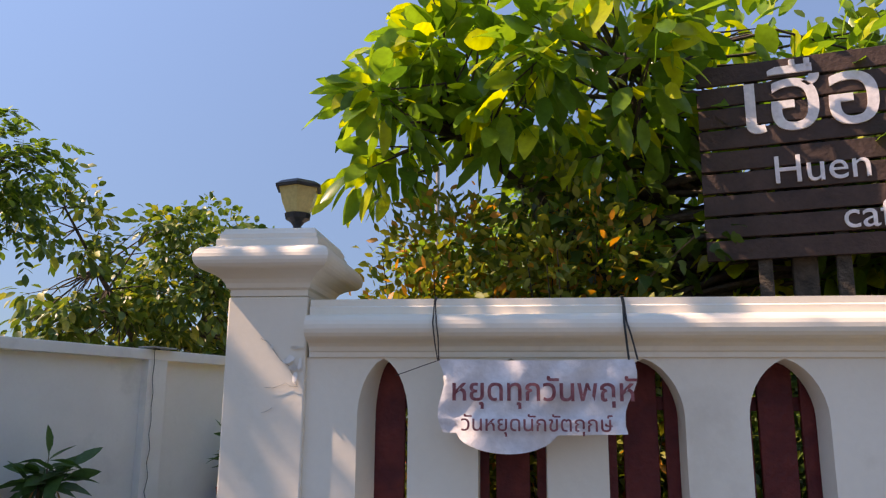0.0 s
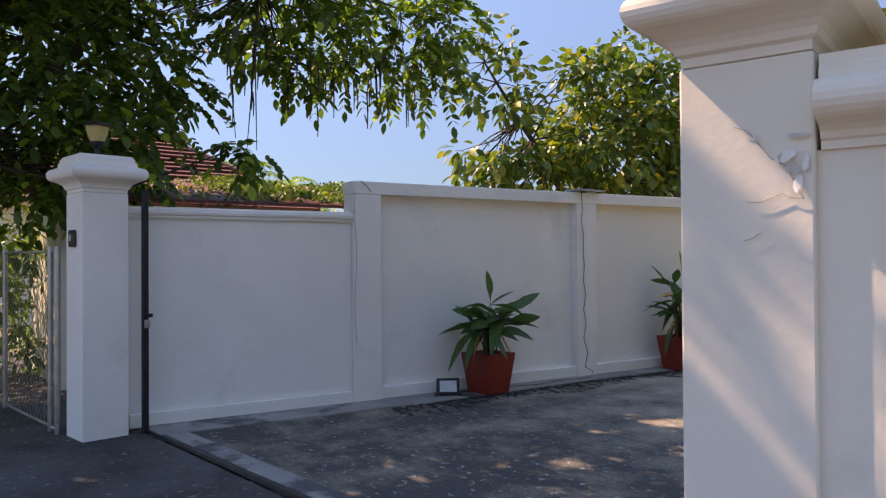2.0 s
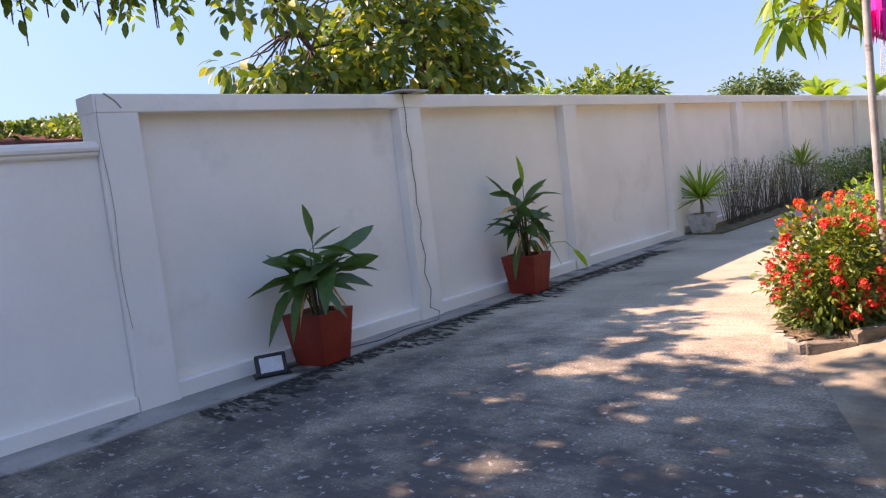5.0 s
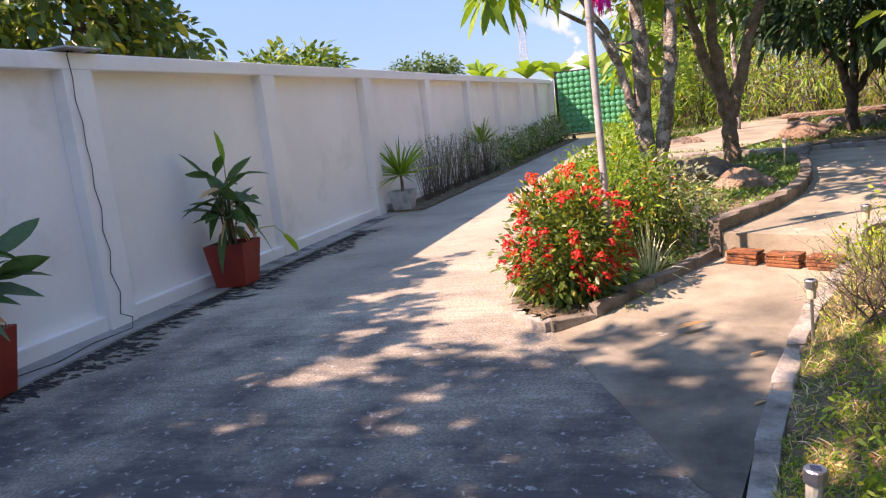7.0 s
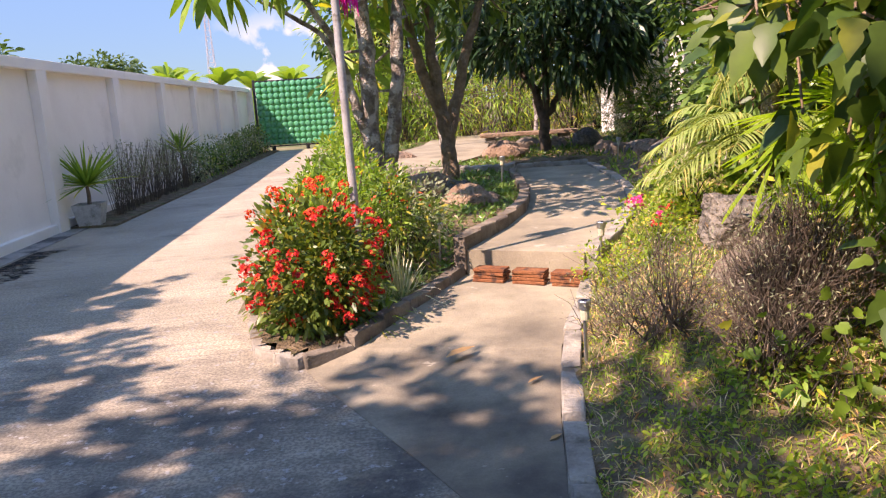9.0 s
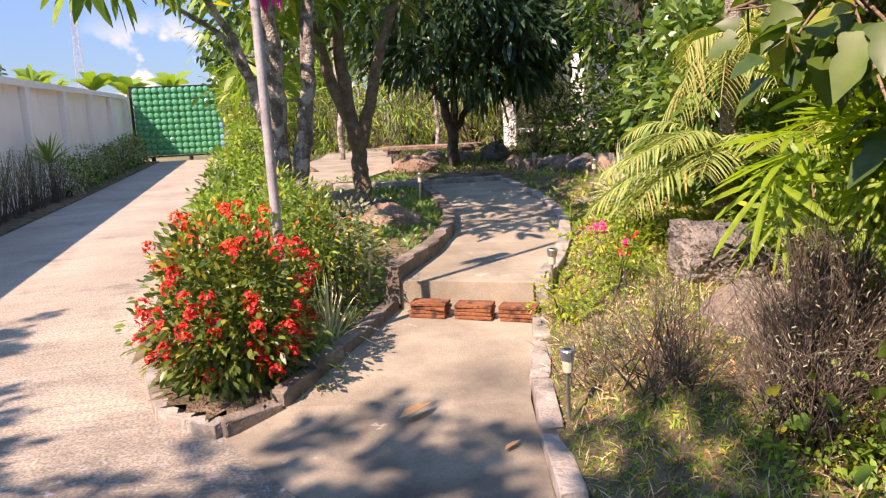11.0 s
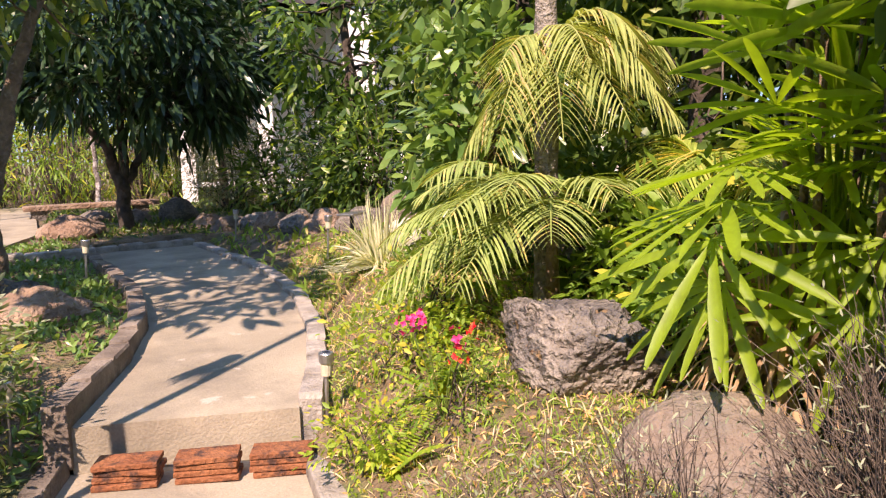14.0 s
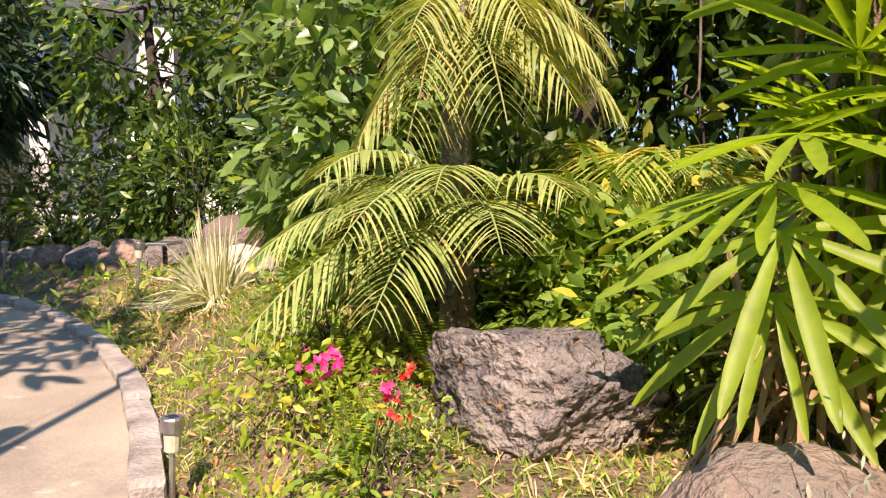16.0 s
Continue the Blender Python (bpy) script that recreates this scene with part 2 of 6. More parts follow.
ROOF_RED = surface("red_brown_roof_tile", (0.16, 0.05, 0.042), (0.22, 0.075, 0.06), 2, 0.8, 0.3, 20)
ROOF_DARK = surface("dark_roof_tile", (0.06, 0.055, 0.052), (0.10, 0.09, 0.085), 2, 0.85, 0.3, 20)
WIRE = surface("black_cable", (0.02, 0.02, 0.02), (0.04, 0.04, 0.04), 10, 0.6, 0)
CORD = surface("brown_cord", (0.05, 0.035, 0.03), (0.09, 0.07, 0.06), 30, 0.9, 0.2)
CLOTH = surface("white_banner_cloth", (0.76, 0.73, 0.74), (0.84, 0.81, 0.81), 5, 0.8, 0.3, 25)
PRINT = surface("faded_red_print", (0.26, 0.06, 0.07), (0.40, 0.14, 0.15), 30, 0.85, 0)
PINK = surface("pink_paper", (0.85, 0.01, 0.32), (0.95, 0.03, 0.42), 10, 0.7, 0.2)
DRY = leaf_mat("dry_leaf", (0.30, 0.16, 0.06), (0.48, 0.30, 0.14), through_light=0.15, rough=0.8)
DRY_BROWN = leaf_mat("dry_brown_frond", (0.11, 0.07, 0.038), (0.26, 0.18, 0.10), through_light=0.1, rough=0.85)
STRAW = leaf_mat("dry_straw", (0.30, 0.22, 0.12), (0.52, 0.42, 0.25), through_light=0.15, rough=0.85)
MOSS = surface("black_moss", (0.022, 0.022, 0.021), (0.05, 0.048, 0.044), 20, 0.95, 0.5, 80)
TWIG = surface("dry_twigs", (0.11, 0.085, 0.065), (0.22, 0.17, 0.13), 20, 0.95, 0.2)
MIRROR_GLASS = surface("solar_lamp_plastic", (0.55, 0.52, 0.38), (0.66, 0.62, 0.46), 10, 0.25, 0)
AMBER = surface("amber_lamp_glass", (0.55, 0.42, 0.16), (0.66, 0.52, 0.22), 6, 0.2, 0)
PANEL_DARK = surface("dark_solar_panel", (0.02, 0.025, 0.05), (0.03, 0.035, 0.06), 10, 0.12, 0)
LENS = surface("floodlight_glass", (0.6, 0.62, 0.64), (0.7, 0.72, 0.74), 10, 0.1, 0)

L_BIG = leaf_mat("broad_glossy_leaf", (0.045, 0.12, 0.018), (0.14, 0.25, 0.03), (0.30, 0.35, 0.025), 0.45, 0.24, 0.76)
L_SMALL = leaf_mat("small_shrub_leaf", (0.075, 0.12, 0.016), (0.19, 0.19, 0.025), (0.34, 0.15, 0.02), 0.4, 0.5, 0.82)
L_TREE = leaf_mat("tree_leaf", (0.025, 0.065, 0.014), (0.075, 0.13, 0.025), (0.16, 0.20, 0.03), 0.35, 0.45, 0.86)
L_BROAD = leaf_mat("broad_drooping_leaf", (0.025, 0.065, 0.014), (0.085, 0.135, 0.026), (0.22, 0.23, 0.045), 0.36, 0.4, 0.82)
L_POD = leaf_mat("dark_compound_leaf", (0.024, 0.062, 0.016), (0.07, 0.135, 0.028), (0.18, 0.27, 0.04), 0.42, 0.4, 0.84)
L_DARK = leaf_mat("dark_mango_leaf", (0.012, 0.034, 0.015), (0.032, 0.072, 0.024), None, 0.2, 0.32)
L_LIGHT = leaf_mat("light_green_leaf", (0.07, 0.15, 0.02), (0.16, 0.26, 0.035), (0.34, 0.33, 0.04), 0.4, 0.5, 0.9)
L_SHRUB = leaf_mat("oval_shrub_leaf", (0.055, 0.12, 0.03), (0.14, 0.23, 0.06), None, 0.3, 0.3)
L_PALM = leaf_mat("yellow_green_palm_leaflet", (0.13, 0.20, 0.035), (0.26, 0.32, 0.07), (0.42, 0.33, 0.09), 0.35, 0.5, 0.85)
L_ARECA = leaf_mat("pale_areca_leaflet", (0.135, 0.195, 0.048), (0.225, 0.285, 0.088), (0.36, 0.31, 0.10), 0.25, 0.6, 0.88)
L_GOLD = leaf_mat("golden_areca_leaflet", (0.15, 0.20, 0.05), (0.25, 0.28, 0.085), (0.34, 0.26, 0.11), 0.3, 0.65, 0.8)
L_FAN = leaf_mat("fan_palm_blade", (0.06, 0.135, 0.012), (0.19, 0.29, 0.02), (0.36, 0.40, 0.03), 0.52, 0.48, 0.74)
L_GRASS = leaf_mat("lawn_grass", (0.075, 0.15, 0.02), (0.18, 0.27, 0.038), (0.32, 0.28, 0.10), 0.3, 0.6, 0.86)
L_FERN = leaf_mat("sword_fern", (0.12, 0.21, 0.02), (0.22, 0.30, 0.03), (0.38, 0.36, 0.05), 0.4, 0.5, 0.85)
L_POT = leaf_mat("spider_lily_leaf", (0.02, 0.06, 0.02), (0.045, 0.11, 0.03), (0.22, 0.18, 0.04), 0.3, 0.38, 0.93)
L_IXORA = leaf_mat("ixora_leaf", (0.03, 0.065, 0.014), (0.11, 0.16, 0.03), (0.26, 0.24, 0.04), 0.3, 0.38, 0.88)
L_GREYGREEN = leaf_mat("grey_green_leaf", (0.12, 0.15, 0.09), (0.22, 0.25, 0.16), (0.32, 0.28, 0.18), 0.2, 0.7, 0.85)
L_VARI = leaf_mat("striped_grass_leaf", (0.22, 0.26, 0.13), (0.50, 0.50, 0.36), None, 0.25, 0.6)
L_VINE = leaf_mat("vine_leaf", (0.026, 0.062, 0.012), (0.075, 0.125, 0.018), (0.22, 0.23, 0.03), 0.36, 0.45, 0.9)
L_FAR = leaf_mat("far_tree_leaf", (0.035, 0.075, 0.022), (0.07, 0.12, 0.035), None, 0.25, 0.6)
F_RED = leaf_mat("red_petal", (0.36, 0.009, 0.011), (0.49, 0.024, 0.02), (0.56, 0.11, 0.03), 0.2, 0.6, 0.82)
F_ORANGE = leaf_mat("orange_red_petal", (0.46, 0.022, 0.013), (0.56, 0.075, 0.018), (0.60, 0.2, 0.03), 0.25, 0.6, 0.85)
BLUE_BOTTLE = leaf_mat("blue_bottle_plastic", (0.10, 0.30, 0.50), (0.16, 0.40, 0.62), None, 0.35, 0.2)
F_PINK = leaf_mat("pink_petal", (0.50, 0.016, 0.12), (0.58, 0.07, 0.22), None, 0.25, 0.6)
GREEN_BOTTLE = leaf_mat("green_bottle_plastic", (0.045, 0.25, 0.14), (0.10, 0.38, 0.235), None, 0.35, 0.2)


# ---- mesh tools ----
from mathutils import geometry


def thing(name, label, category, loc=(0, 0, 0), rz=0.0, group="", kind=""):
    ob = new(name)
    ob.empty_display_size = 0.1
    ob.matrix_world = pose(*loc, 0, 0, rz)
    return tagged(ob, label, category, group, kind)


def hang(ob, parent, label=""):
    if parent is not None:
        ob.parent = parent
    if label:
        ob["label"] = label
    return ob


def part(name, bm, material, parent=None, label="", smooth=False):
    me = bpy.data.meshes.new(name)
    bmesh.ops.recalc_face_normals(bm, faces=bm.faces[:])
    bm.to_mesh(me)
    bm.free()
    me.materials.append(material)
    if smooth:
        for p in me.polygons:
            p.use_smooth = True
    return hang(new(name, me), parent, label)


def raw(name, V, T, material, parent=None, label="", smooth=True):
    """A mesh from arrays of vertices and triangles."""
    V, T = np.asarray(V, np.float32), np.asarray(T, np.int32)
    me = bpy.data.meshes.new(name)
    me.vertices.add(len(V))
    me.vertices.foreach_set("co", V.ravel())
    me.loops.add(T.size)
    me.loops.foreach_set("vertex_index", T.ravel())
    me.polygons.add(len(T))
    me.polygons.foreach_set("loop_start", np.arange(0, T.size, 3, dtype=np.int32))
    me.polygons.foreach_set("use_smooth", np.full(len(T), smooth))
    me.update(calc_edges=True)
    me.validate()
    me.materials.append(material)
    return hang(new(name, me), parent, label)


def box(bm, x0, x1, y0, y1, z0, z1, bevel=0.0):
    vs = bmesh.ops.create_cube(bm, size=1.0, matrix=Matrix.Translation(((x0 + x1) / 2, (y0 + y1) / 2, (z0 + z1) / 2)) @ Matrix.Diagonal((x1 - x0, y1 - y0, z1 - z0, 1)))["verts"]
    if bevel:
        es = list({e for v in vs for e in v.link_edges})
        bmesh.ops.bevel(bm, geom=es, offset=bevel, segments=2, affect="EDGES", profile=0.5)
    return bm


def boxed(name, dims, material, parent=None, bevel=0.0, label=""):
    return part(name, box(bmesh.new(), *dims, bevel), material, parent, label)


def lathe(bm, profile, n=16, square=False, turn=0.0):
    """Sweeps (radius, height) pairs round z; square: a four-sided moulding."""
    n = 4 if square else n
    k = math.sqrt(2) if square else 1.0
    rings = []
    for r, z in profile:
        rings.append([bm.verts.new((k * r * math.cos(turn + math.tau * (i + 0.5) / n), k * r * math.sin(turn + math.tau * (i + 0.5) / n), z)) for i in range(n)])
    for a, b in zip(rings, rings[1:]):
        for i in range(n):
            bm.faces.new((a[i], a[(i + 1) % n], b[(i + 1) % n], b[i]))
    bm.faces.new(rings[0][::-1])
    bm.faces.new(rings[-1])
    return bm


def extrude_profile(bm, profile, p0, p1, out):
    """Sweeps (offset along out, height) pairs from p0 to p1, with closed ends."""
    p0, p1, out = Vector(p0), Vector(p1), Vector(out)
    ends = [[bm.verts.new(p + out * o + Vector((0, 0, h))) for o, h in profile] for p in (p0, p1)]
    k = len(profile)
    for i in range(k):
        bm.faces.new((ends[0][i], ends[0][(i + 1) % k], ends[1][(i + 1) % k], ends[1][i]))
    bm.faces.new(ends[0][::-1])
    bm.faces.new(ends[1])
    return bm


def tube_arrays(pts, radii, n=6, base=0):
    """Arrays of a bent, tapered tube."""
    pts = np.asarray(pts, float)
    d = np.gradient(pts, axis=0)
    d /= np.linalg.norm(d, axis=1, keepdims=True) + 1e-9
    ref = np.where(np.abs(d[:, 2:3]) > 0.9, [[1.0, 0, 0]], [[0, 0, 1.0]])
    a = np.cross(d, ref)
    a /= np.linalg.norm(a, axis=1, keepdims=True) + 1e-9
    b = np.cross(d, a)
    ang = np.arange(n) * math.tau / n
    r = np.asarray(radii, float)[:, None, None]
    V = pts[:, None] + r * (np.cos(ang)[None, :, None] * a[:, None] + np.sin(ang)[None, :, None] * b[:, None])
    T = []
    for i in range(len(pts) - 1):
        for j in range(n):
            p, q = base + i * n + j, base + i * n + (j + 1) % n
            T += [(p, q, q + n), (p, q + n, p + n)]
    return V.reshape(-1, 3), T


def tubes(name, runs, material, parent, label="", n=6):
    """Several tubes, each (points, radii), that make one part."""
    Vs, Ts, base = [], [], 0
    for pts, radii in runs:
        V, T = tube_arrays(pts, radii, n, base)
        Vs.append(V)
        Ts += T
        base += len(V)
    return raw(name, np.concatenate(Vs), Ts, material, parent, label)


def cable(name, pts, r, material, parent=None, label=""):
    return tubes(name, [(pts, [r] * len(pts))], material, parent, label, 5)


def unit(v):
    return v / (np.linalg.norm(v, axis=-1, keepdims=True) + 1e-9)


BROAD = ((0.0, 0.08), (0.22, 0.78), (0.55, 1.0), (0.82, 0.62), (1.0, 0.05))
LANCE = ((0.0, 0.1), (0.3, 0.9), (0.65, 0.8), (1.0, 0.04))
BLADE = ((0.0, 0.7), (0.25, 1.0), (0.5, 0.95), (0.75, 0.65), (1.0, 0.06))
LOBED = ((0.0, 0.2), (0.08, 0.75), (0.18, 1.0), (0.3, 0.86), (0.4, 0.64), (0.52, 0.76), (0.64, 0.72), (0.82, 0.38), (1.0, 0.03))


def leaves(rng, pos, axis, size, width=0.4, shape=BROAD, fold=0.18, droop=0.2, tilt=0.6, face=(0, 0, 1)):
    """Arrays of many leaves: each a folded, drooping strip of its own."""
    pos, axis = np.asarray(pos, float), unit(np.asarray(axis, float))
    n = len(pos)
    size = np.broadcast_to(np.asarray(size, float), (n,))[:, None]
    droop = np.broadcast_to(np.asarray(droop, float), (n,))[:, None]
    up = unit(np.asarray(face, float) + rng.normal(0, tilt, (n, 3)))
    side = unit(np.cross(axis, up))
    nor = np.cross(side, axis)
    rows = []
    for s, w in shape:
        c = pos + size * (s * axis) - size * droop * s * s * np.array([0, 0, 1.0])
        h = 0.5 * width * w
        rows += [c - size * h * side + size * fold * h * nor, c, c + size * h * side + size * fold * h * nor]
    k = len(rows)
    V = np.stack(rows, 1).reshape(-1, 3)
    tri = []
    for i in range(len(shape) - 1):
        a, b = 3 * i, 3 * i + 3
        tri += [(a, a + 1, b + 1), (a, b + 1, b), (a + 1, a + 2, b + 2), (a + 1, b + 2, b + 1)]
    T = (np.arange(n)[:, None, None] * k + np.array(tri)[None]).reshape(-1, 3)
    return V, T


def join(*arrays):
    Vs, Ts, base = [], [], 0
    for V, T in arrays:
        Vs.append(V)
        Ts.append(np.asarray(T) + base)
        base += len(V)
    return np.concatenate(Vs), np.concatenate(Ts)


def in_ball(rng, n, inner=0.0):
    d = unit(rng.normal(0, 1, (n, 3)))
    return d * (inner**3 + (1 - inner**3) * rng.random((n, 1))) ** (1 / 3)


def clumped(rng, centre, radii, clumps, per, spread, inner=0.35, sag=0.25, flat=1.0):
    """Leaf places and directions in clumps through a crown, and the clumps' middles."""
    mid = np.asarray(centre) + in_ball(rng, clumps, inner) * np.asarray(radii)
    d = unit(rng.normal(0, 1, (clumps, per, 3)))
    far = rng.random((clumps, per, 1)) ** 0.6
    pos = mid[:, None] + d * far * spread * np.array([1, 1, flat])
    outward = unit(mid - np.asarray(centre))[:, None]
    axis = d + 0.6 * outward + rng.normal(0, 0.35, d.shape) - np.array([0, 0, sag])
    return pos.reshape(-1, 3), axis.reshape(-1, 3), mid


def pinnate(rng, pos, axis, length, pairs, leaflet, width, droop=0.35):
    """Arrays of feathered leaves: pairs of leaflets along a drooping stalk, one at its end."""
    pos, axis = np.asarray(pos, float), unit(np.asarray(axis, float))
    n = len(pos)
    size = length * rng.uniform(0.7, 1.15, (n, 1))
    side = unit(np.cross(axis, unit(np.array([0, 0, 1.0]) + rng.normal(0, 0.3, (n, 3)))))
    Ps, As, Ss = [], [], []
    for k in range(pairs + 1):
        u = 0.22 + 0.78 * k / pairs
        c = pos + size * u * axis - size * droop * u * u * np.array([0, 0, 1.0])
        for sg in (-1, 1) if k < pairs else (0,):
            Ps.append(c)
            As.append(sg * side + axis * (0.45 if sg else 1.0) + rng.normal(0, 0.1, (n, 3)) - (0, 0, 0.3))
            Ss.append(leaflet * rng.uniform(0.8, 1.15, n) * (0.75 + 0.35 * u))
    return leaves(rng, np.concatenate(Ps), np.concatenate(As), np.concatenate(Ss), width, BROAD, 0.15, 0.15, 0.3)


def plant_tree(name, label, loc, trunks, crowns, leaf_material, bark, seed, size=0.14, width=0.42, shape=BROAD, droop=0.25, category="tree", twigs=60, sides=9, group="", fold=0.18, sag=0.25, tilt=0.6, feather=None):
    """A tree: tapered trunks, limbs out to its clumps, and crowns of many leaves.
    trunks: lists of (x, y, z, radius); crowns: (centre, radii, clumps, leaves in each, spread)."""
    rng = np.random.default_rng(seed)
    tree = thing(name, label, category, loc, group=group)
    smooth = []
    for pts in trunks:
        p = np.array(pts, float)
        t = np.linspace(0, len(p) - 1, 4 * len(p))
        q = np.stack([np.interp(t, np.arange(len(p)), p[:, i]) for i in range(4)], 1)
        q[1:-1, :2] += rng.normal(0, 0.012, (len(q) - 2, 2))
        q[:, 3] *= 1 + rng.normal(0, 0.04, len(q))
        smooth.append(q)
        tubes("trunk", [(q[:, :3], q[:, 3])], bark, tree, n=sides)
    nodes = np.concatenate([q[len(q) // 2:] for q in smooth])
    Ps, As, runs = [], [], []
    for centre, radii, clumps, per, spread in crowns:
        P, A, mid = clumped(rng, centre, radii, clumps, per, spread, sag=sag)
        Ps.append(P)
        As.append(A)
        for m in mid[rng.permutation(len(mid))[:twigs]]:
            k = np.argmin(np.linalg.norm(nodes[:, :3] - m, axis=1) + rng.random(len(nodes)) * 0.4)
            a = nodes[k]
            bend = (a[:3] + m) / 2 + rng.normal(0, 0.08, 3) * np.linalg.norm(m - a[:3])
            r0 = min(a[3] * 0.6, 0.012 + 0.008 * np.linalg.norm(m - a[:3]))
            runs.append((np.array([a[:3], (a[:3] + bend) / 2, bend, (bend + m) / 2, m]), np.linspace(r0, 0.004, 5)))
    if runs:
        tubes("branch", runs, bark, tree, n=4)
    P, A = np.concatenate(Ps), np.concatenate(As)
    if feather:
        V, T = pinnate(rng, P, A, *feather)
    else:
        V, T = leaves(rng, P, A, size * rng.uniform(0.65, 1.2, len(P)), width, shape, fold, droop, tilt)
    raw("crown", V, T, leaf_material, tree)
    return tree


def bush(name, label, loc, radii, n, leaf_material, seed, size=0.06, width=0.45, shape=LANCE, droop=0.15, category="shrub", stems=14, lift=0.0, group="", stem_mat=None, spread=0.14, per=14):
    """A shrub: stems from its foot and leaves in clumps to an uneven outline."""
    rng = np.random.default_rng(seed)
    ob = thing(name, label, category, loc, group=group)
    c = np.array((0, 0, radii[2] * 0.95 + lift))
    P, A, mid = clumped(rng, c, np.array(radii), max(1, n // per), per, spread, 0.45, -0.1)
    P[:, 2] = np.abs(P[:, 2] - 0.01) + 0.01
    runs = []
    for m in mid[:stems]:
        root = np.array((rng.normal(0, 0.06), rng.normal(0, 0.06), -0.03))
        runs.append((np.array([root, root * 0.5 + m * 0.5 + (0, 0, 0.05), np.maximum(m, (-9, -9, 0.03))]), np.array([0.012, 0.008, 0.003]) * min(1.0, radii[2] / 0.45)))
    for group_of in ([[r] for r in runs] if name in ("ixora", "bedding_shrub") else [runs]):
        tubes("stem", group_of, stem_mat or BARK_DARK, ob, n=4)
    V, T = leaves(rng, P, A, size * rng.uniform(0.6, 1.25, len(P)), width, shape, 0.18, droop, 0.7)
    raw("foliage", V, T, leaf_material, ob)
    return ob


def tuft(name, label, loc, n, length, width, material, seed, spread=0.05, lean=0.7, droop=0.5, category="grass", group=""):
    """A tussock of long bending blades."""
    rng = np.random.default_rng(seed)
    ob = thing(name, label, category, loc, group=group)
    ang = rng.random(n) * math.tau
    k = rng.random(n) * lean
    axis = np.stack([np.cos(ang) * k, np.sin(ang) * k, 1 - 0.5 * k], 1)
    pos = np.stack([np.cos(ang) * spread * rng.random(n), np.sin(ang) * spread * rng.random(n), np.full(n, -0.01)], 1)
    V, T = leaves(rng, pos, axis, length * rng.uniform(0.6, 1.1, n), width / length, BLADE, 0.3, droop * k, 0.4)
    V[:, 2] = np.maximum(V[:, 2], -0.01)
    raw("foliage", V, T, material, ob)
    return ob


def rock(name, label, loc, dims, material, seed, rough=0.22, rz=0.0, detail=4, cuts=6, group="", crack=0.0, pits=0.0):
    """A boulder: a ball cut by flat faces and worn by noise at two scales."""
    rng = np.random.default_rng(seed)
    bm = bmesh.new()
    bmesh.ops.create_icosphere(bm, subdivisions=detail, radius=1.0)
    normals = unit(rng.normal(0, 1, (cuts, 3)))
    dist = rng.uniform(0.62, 0.9, cuts)
    off = Vector(rng.uniform(-50, 50, 3))
    for v in bm.verts:
        p = np.array(v.co)
        for nn, dd in zip(normals, dist):
            over = p @ nn - dd
            if over > 0:
                p = p - nn * over * 0.85
        q = Vector(p)
        f = 1 + rough * noise.fractal(q * 1.6 + off, 1.0, 2.0, 4) + rough * 0.35 * noise.fractal(q * 6 + off, 1.0, 2.0, 3)
        if detail > 4:
            f -= 0.10 * max(0.0, 1 - abs(noise.noise(q * 2.1 + off)) / 0.07) * crack
        if pits:
            f += pits * (noise.fractal(q * 15 + off, 0.7, 2.1, 4) - 1.2 * max(0.0, 0.32 - abs(noise.noise(q * 5.5 + off))))
            f -= pits * 0.7 * max(0.0, 1 - abs(q.z + 0.12 + 0.28 * noise.noise(q * 2.6 + off)) / 0.09)
        v.co = Vector((q.x * f * dims[0], q.y * f * dims[1], q.z * f * dims[2]))
    ob = part(name, bm, material, None, "", True)
    ob.matrix_world = pose(*loc, 0, 0, rz)
    return tagged(ob, label, "rock", group)


def slab(name, outline, z0, z1, material, label="", bevel=0.0, kind="structure", parent=None):
    """A flat slab with the given outline; z1 may be a function of x and y."""
    top = z1 if callable(z1) else (lambda x, y: z1)
    bm = bmesh.new()
    lo = [bm.verts.new((x, y, z0)) for x, y in outline]
    hi = [bm.verts.new((x, y, top(x, y))) for x, y in outline]
    k = len(outline)
    for i in range(k):
        bm.faces.new((lo[i], lo[(i + 1) % k], hi[(i + 1) % k], hi[i]))
    bm.faces.new(lo[::-1])
    for a, b, c in geometry.tessellate_polygon([[Vector((x, y, 0)) for x, y in outline]]):
        bm.faces.new((hi[a], hi[b], hi[c]))
    ob = part(name, bm, material, parent, "")
    return tagged(ob, label, "", "", kind)


# ---- plan ----
WALL_X = -7.83
KERB_RIGHT = [(-2.62, 3.15), (-3.18, 3.9), (-3.24, 4.4), (-3.18, 4.9), (-3.02, 5.68), (-2.82, 6.45), (-2.62, 6.95), (-2.4, 7.54)]
PATH_LEFT = [(-3.12, 8.0), (-2.7, 8.7), (-2.38, 9.4), (-2.19, 10.14), (-2.1, 10.8), (-2.0, 11.8), (-1.8, 12.95)]
PATH_RIGHT = [(-2.36, 7.62), (-2.06, 8.1), (-1.72, 8.74), (-1.4, 9.52), (-1.19, 10.25), (-1.0, 11.4), (-0.85, 12.8)]
BED_RIGHT = [(-4.2, 6.68), (-3.95, 6.8), (-3.61, 7.27), (-3.36, 7.68), (-3.16, 8.03)]
BED_LEFT = [(-4.2, 6.68), (-4.48, 6.98), (-4.6, 7.6), (-4.66, 9.0), (-4.75, 13.0), (-4.72, 20.0), (-4.6, 30.4)]
SEAM = [(-3.24, 4.6), (-3.37, 4.77), (-3.46, 4.99), (-3.64, 5.41), (-3.9, 5.98), (-4.1, 6.42), (-4.2, 6.68)]
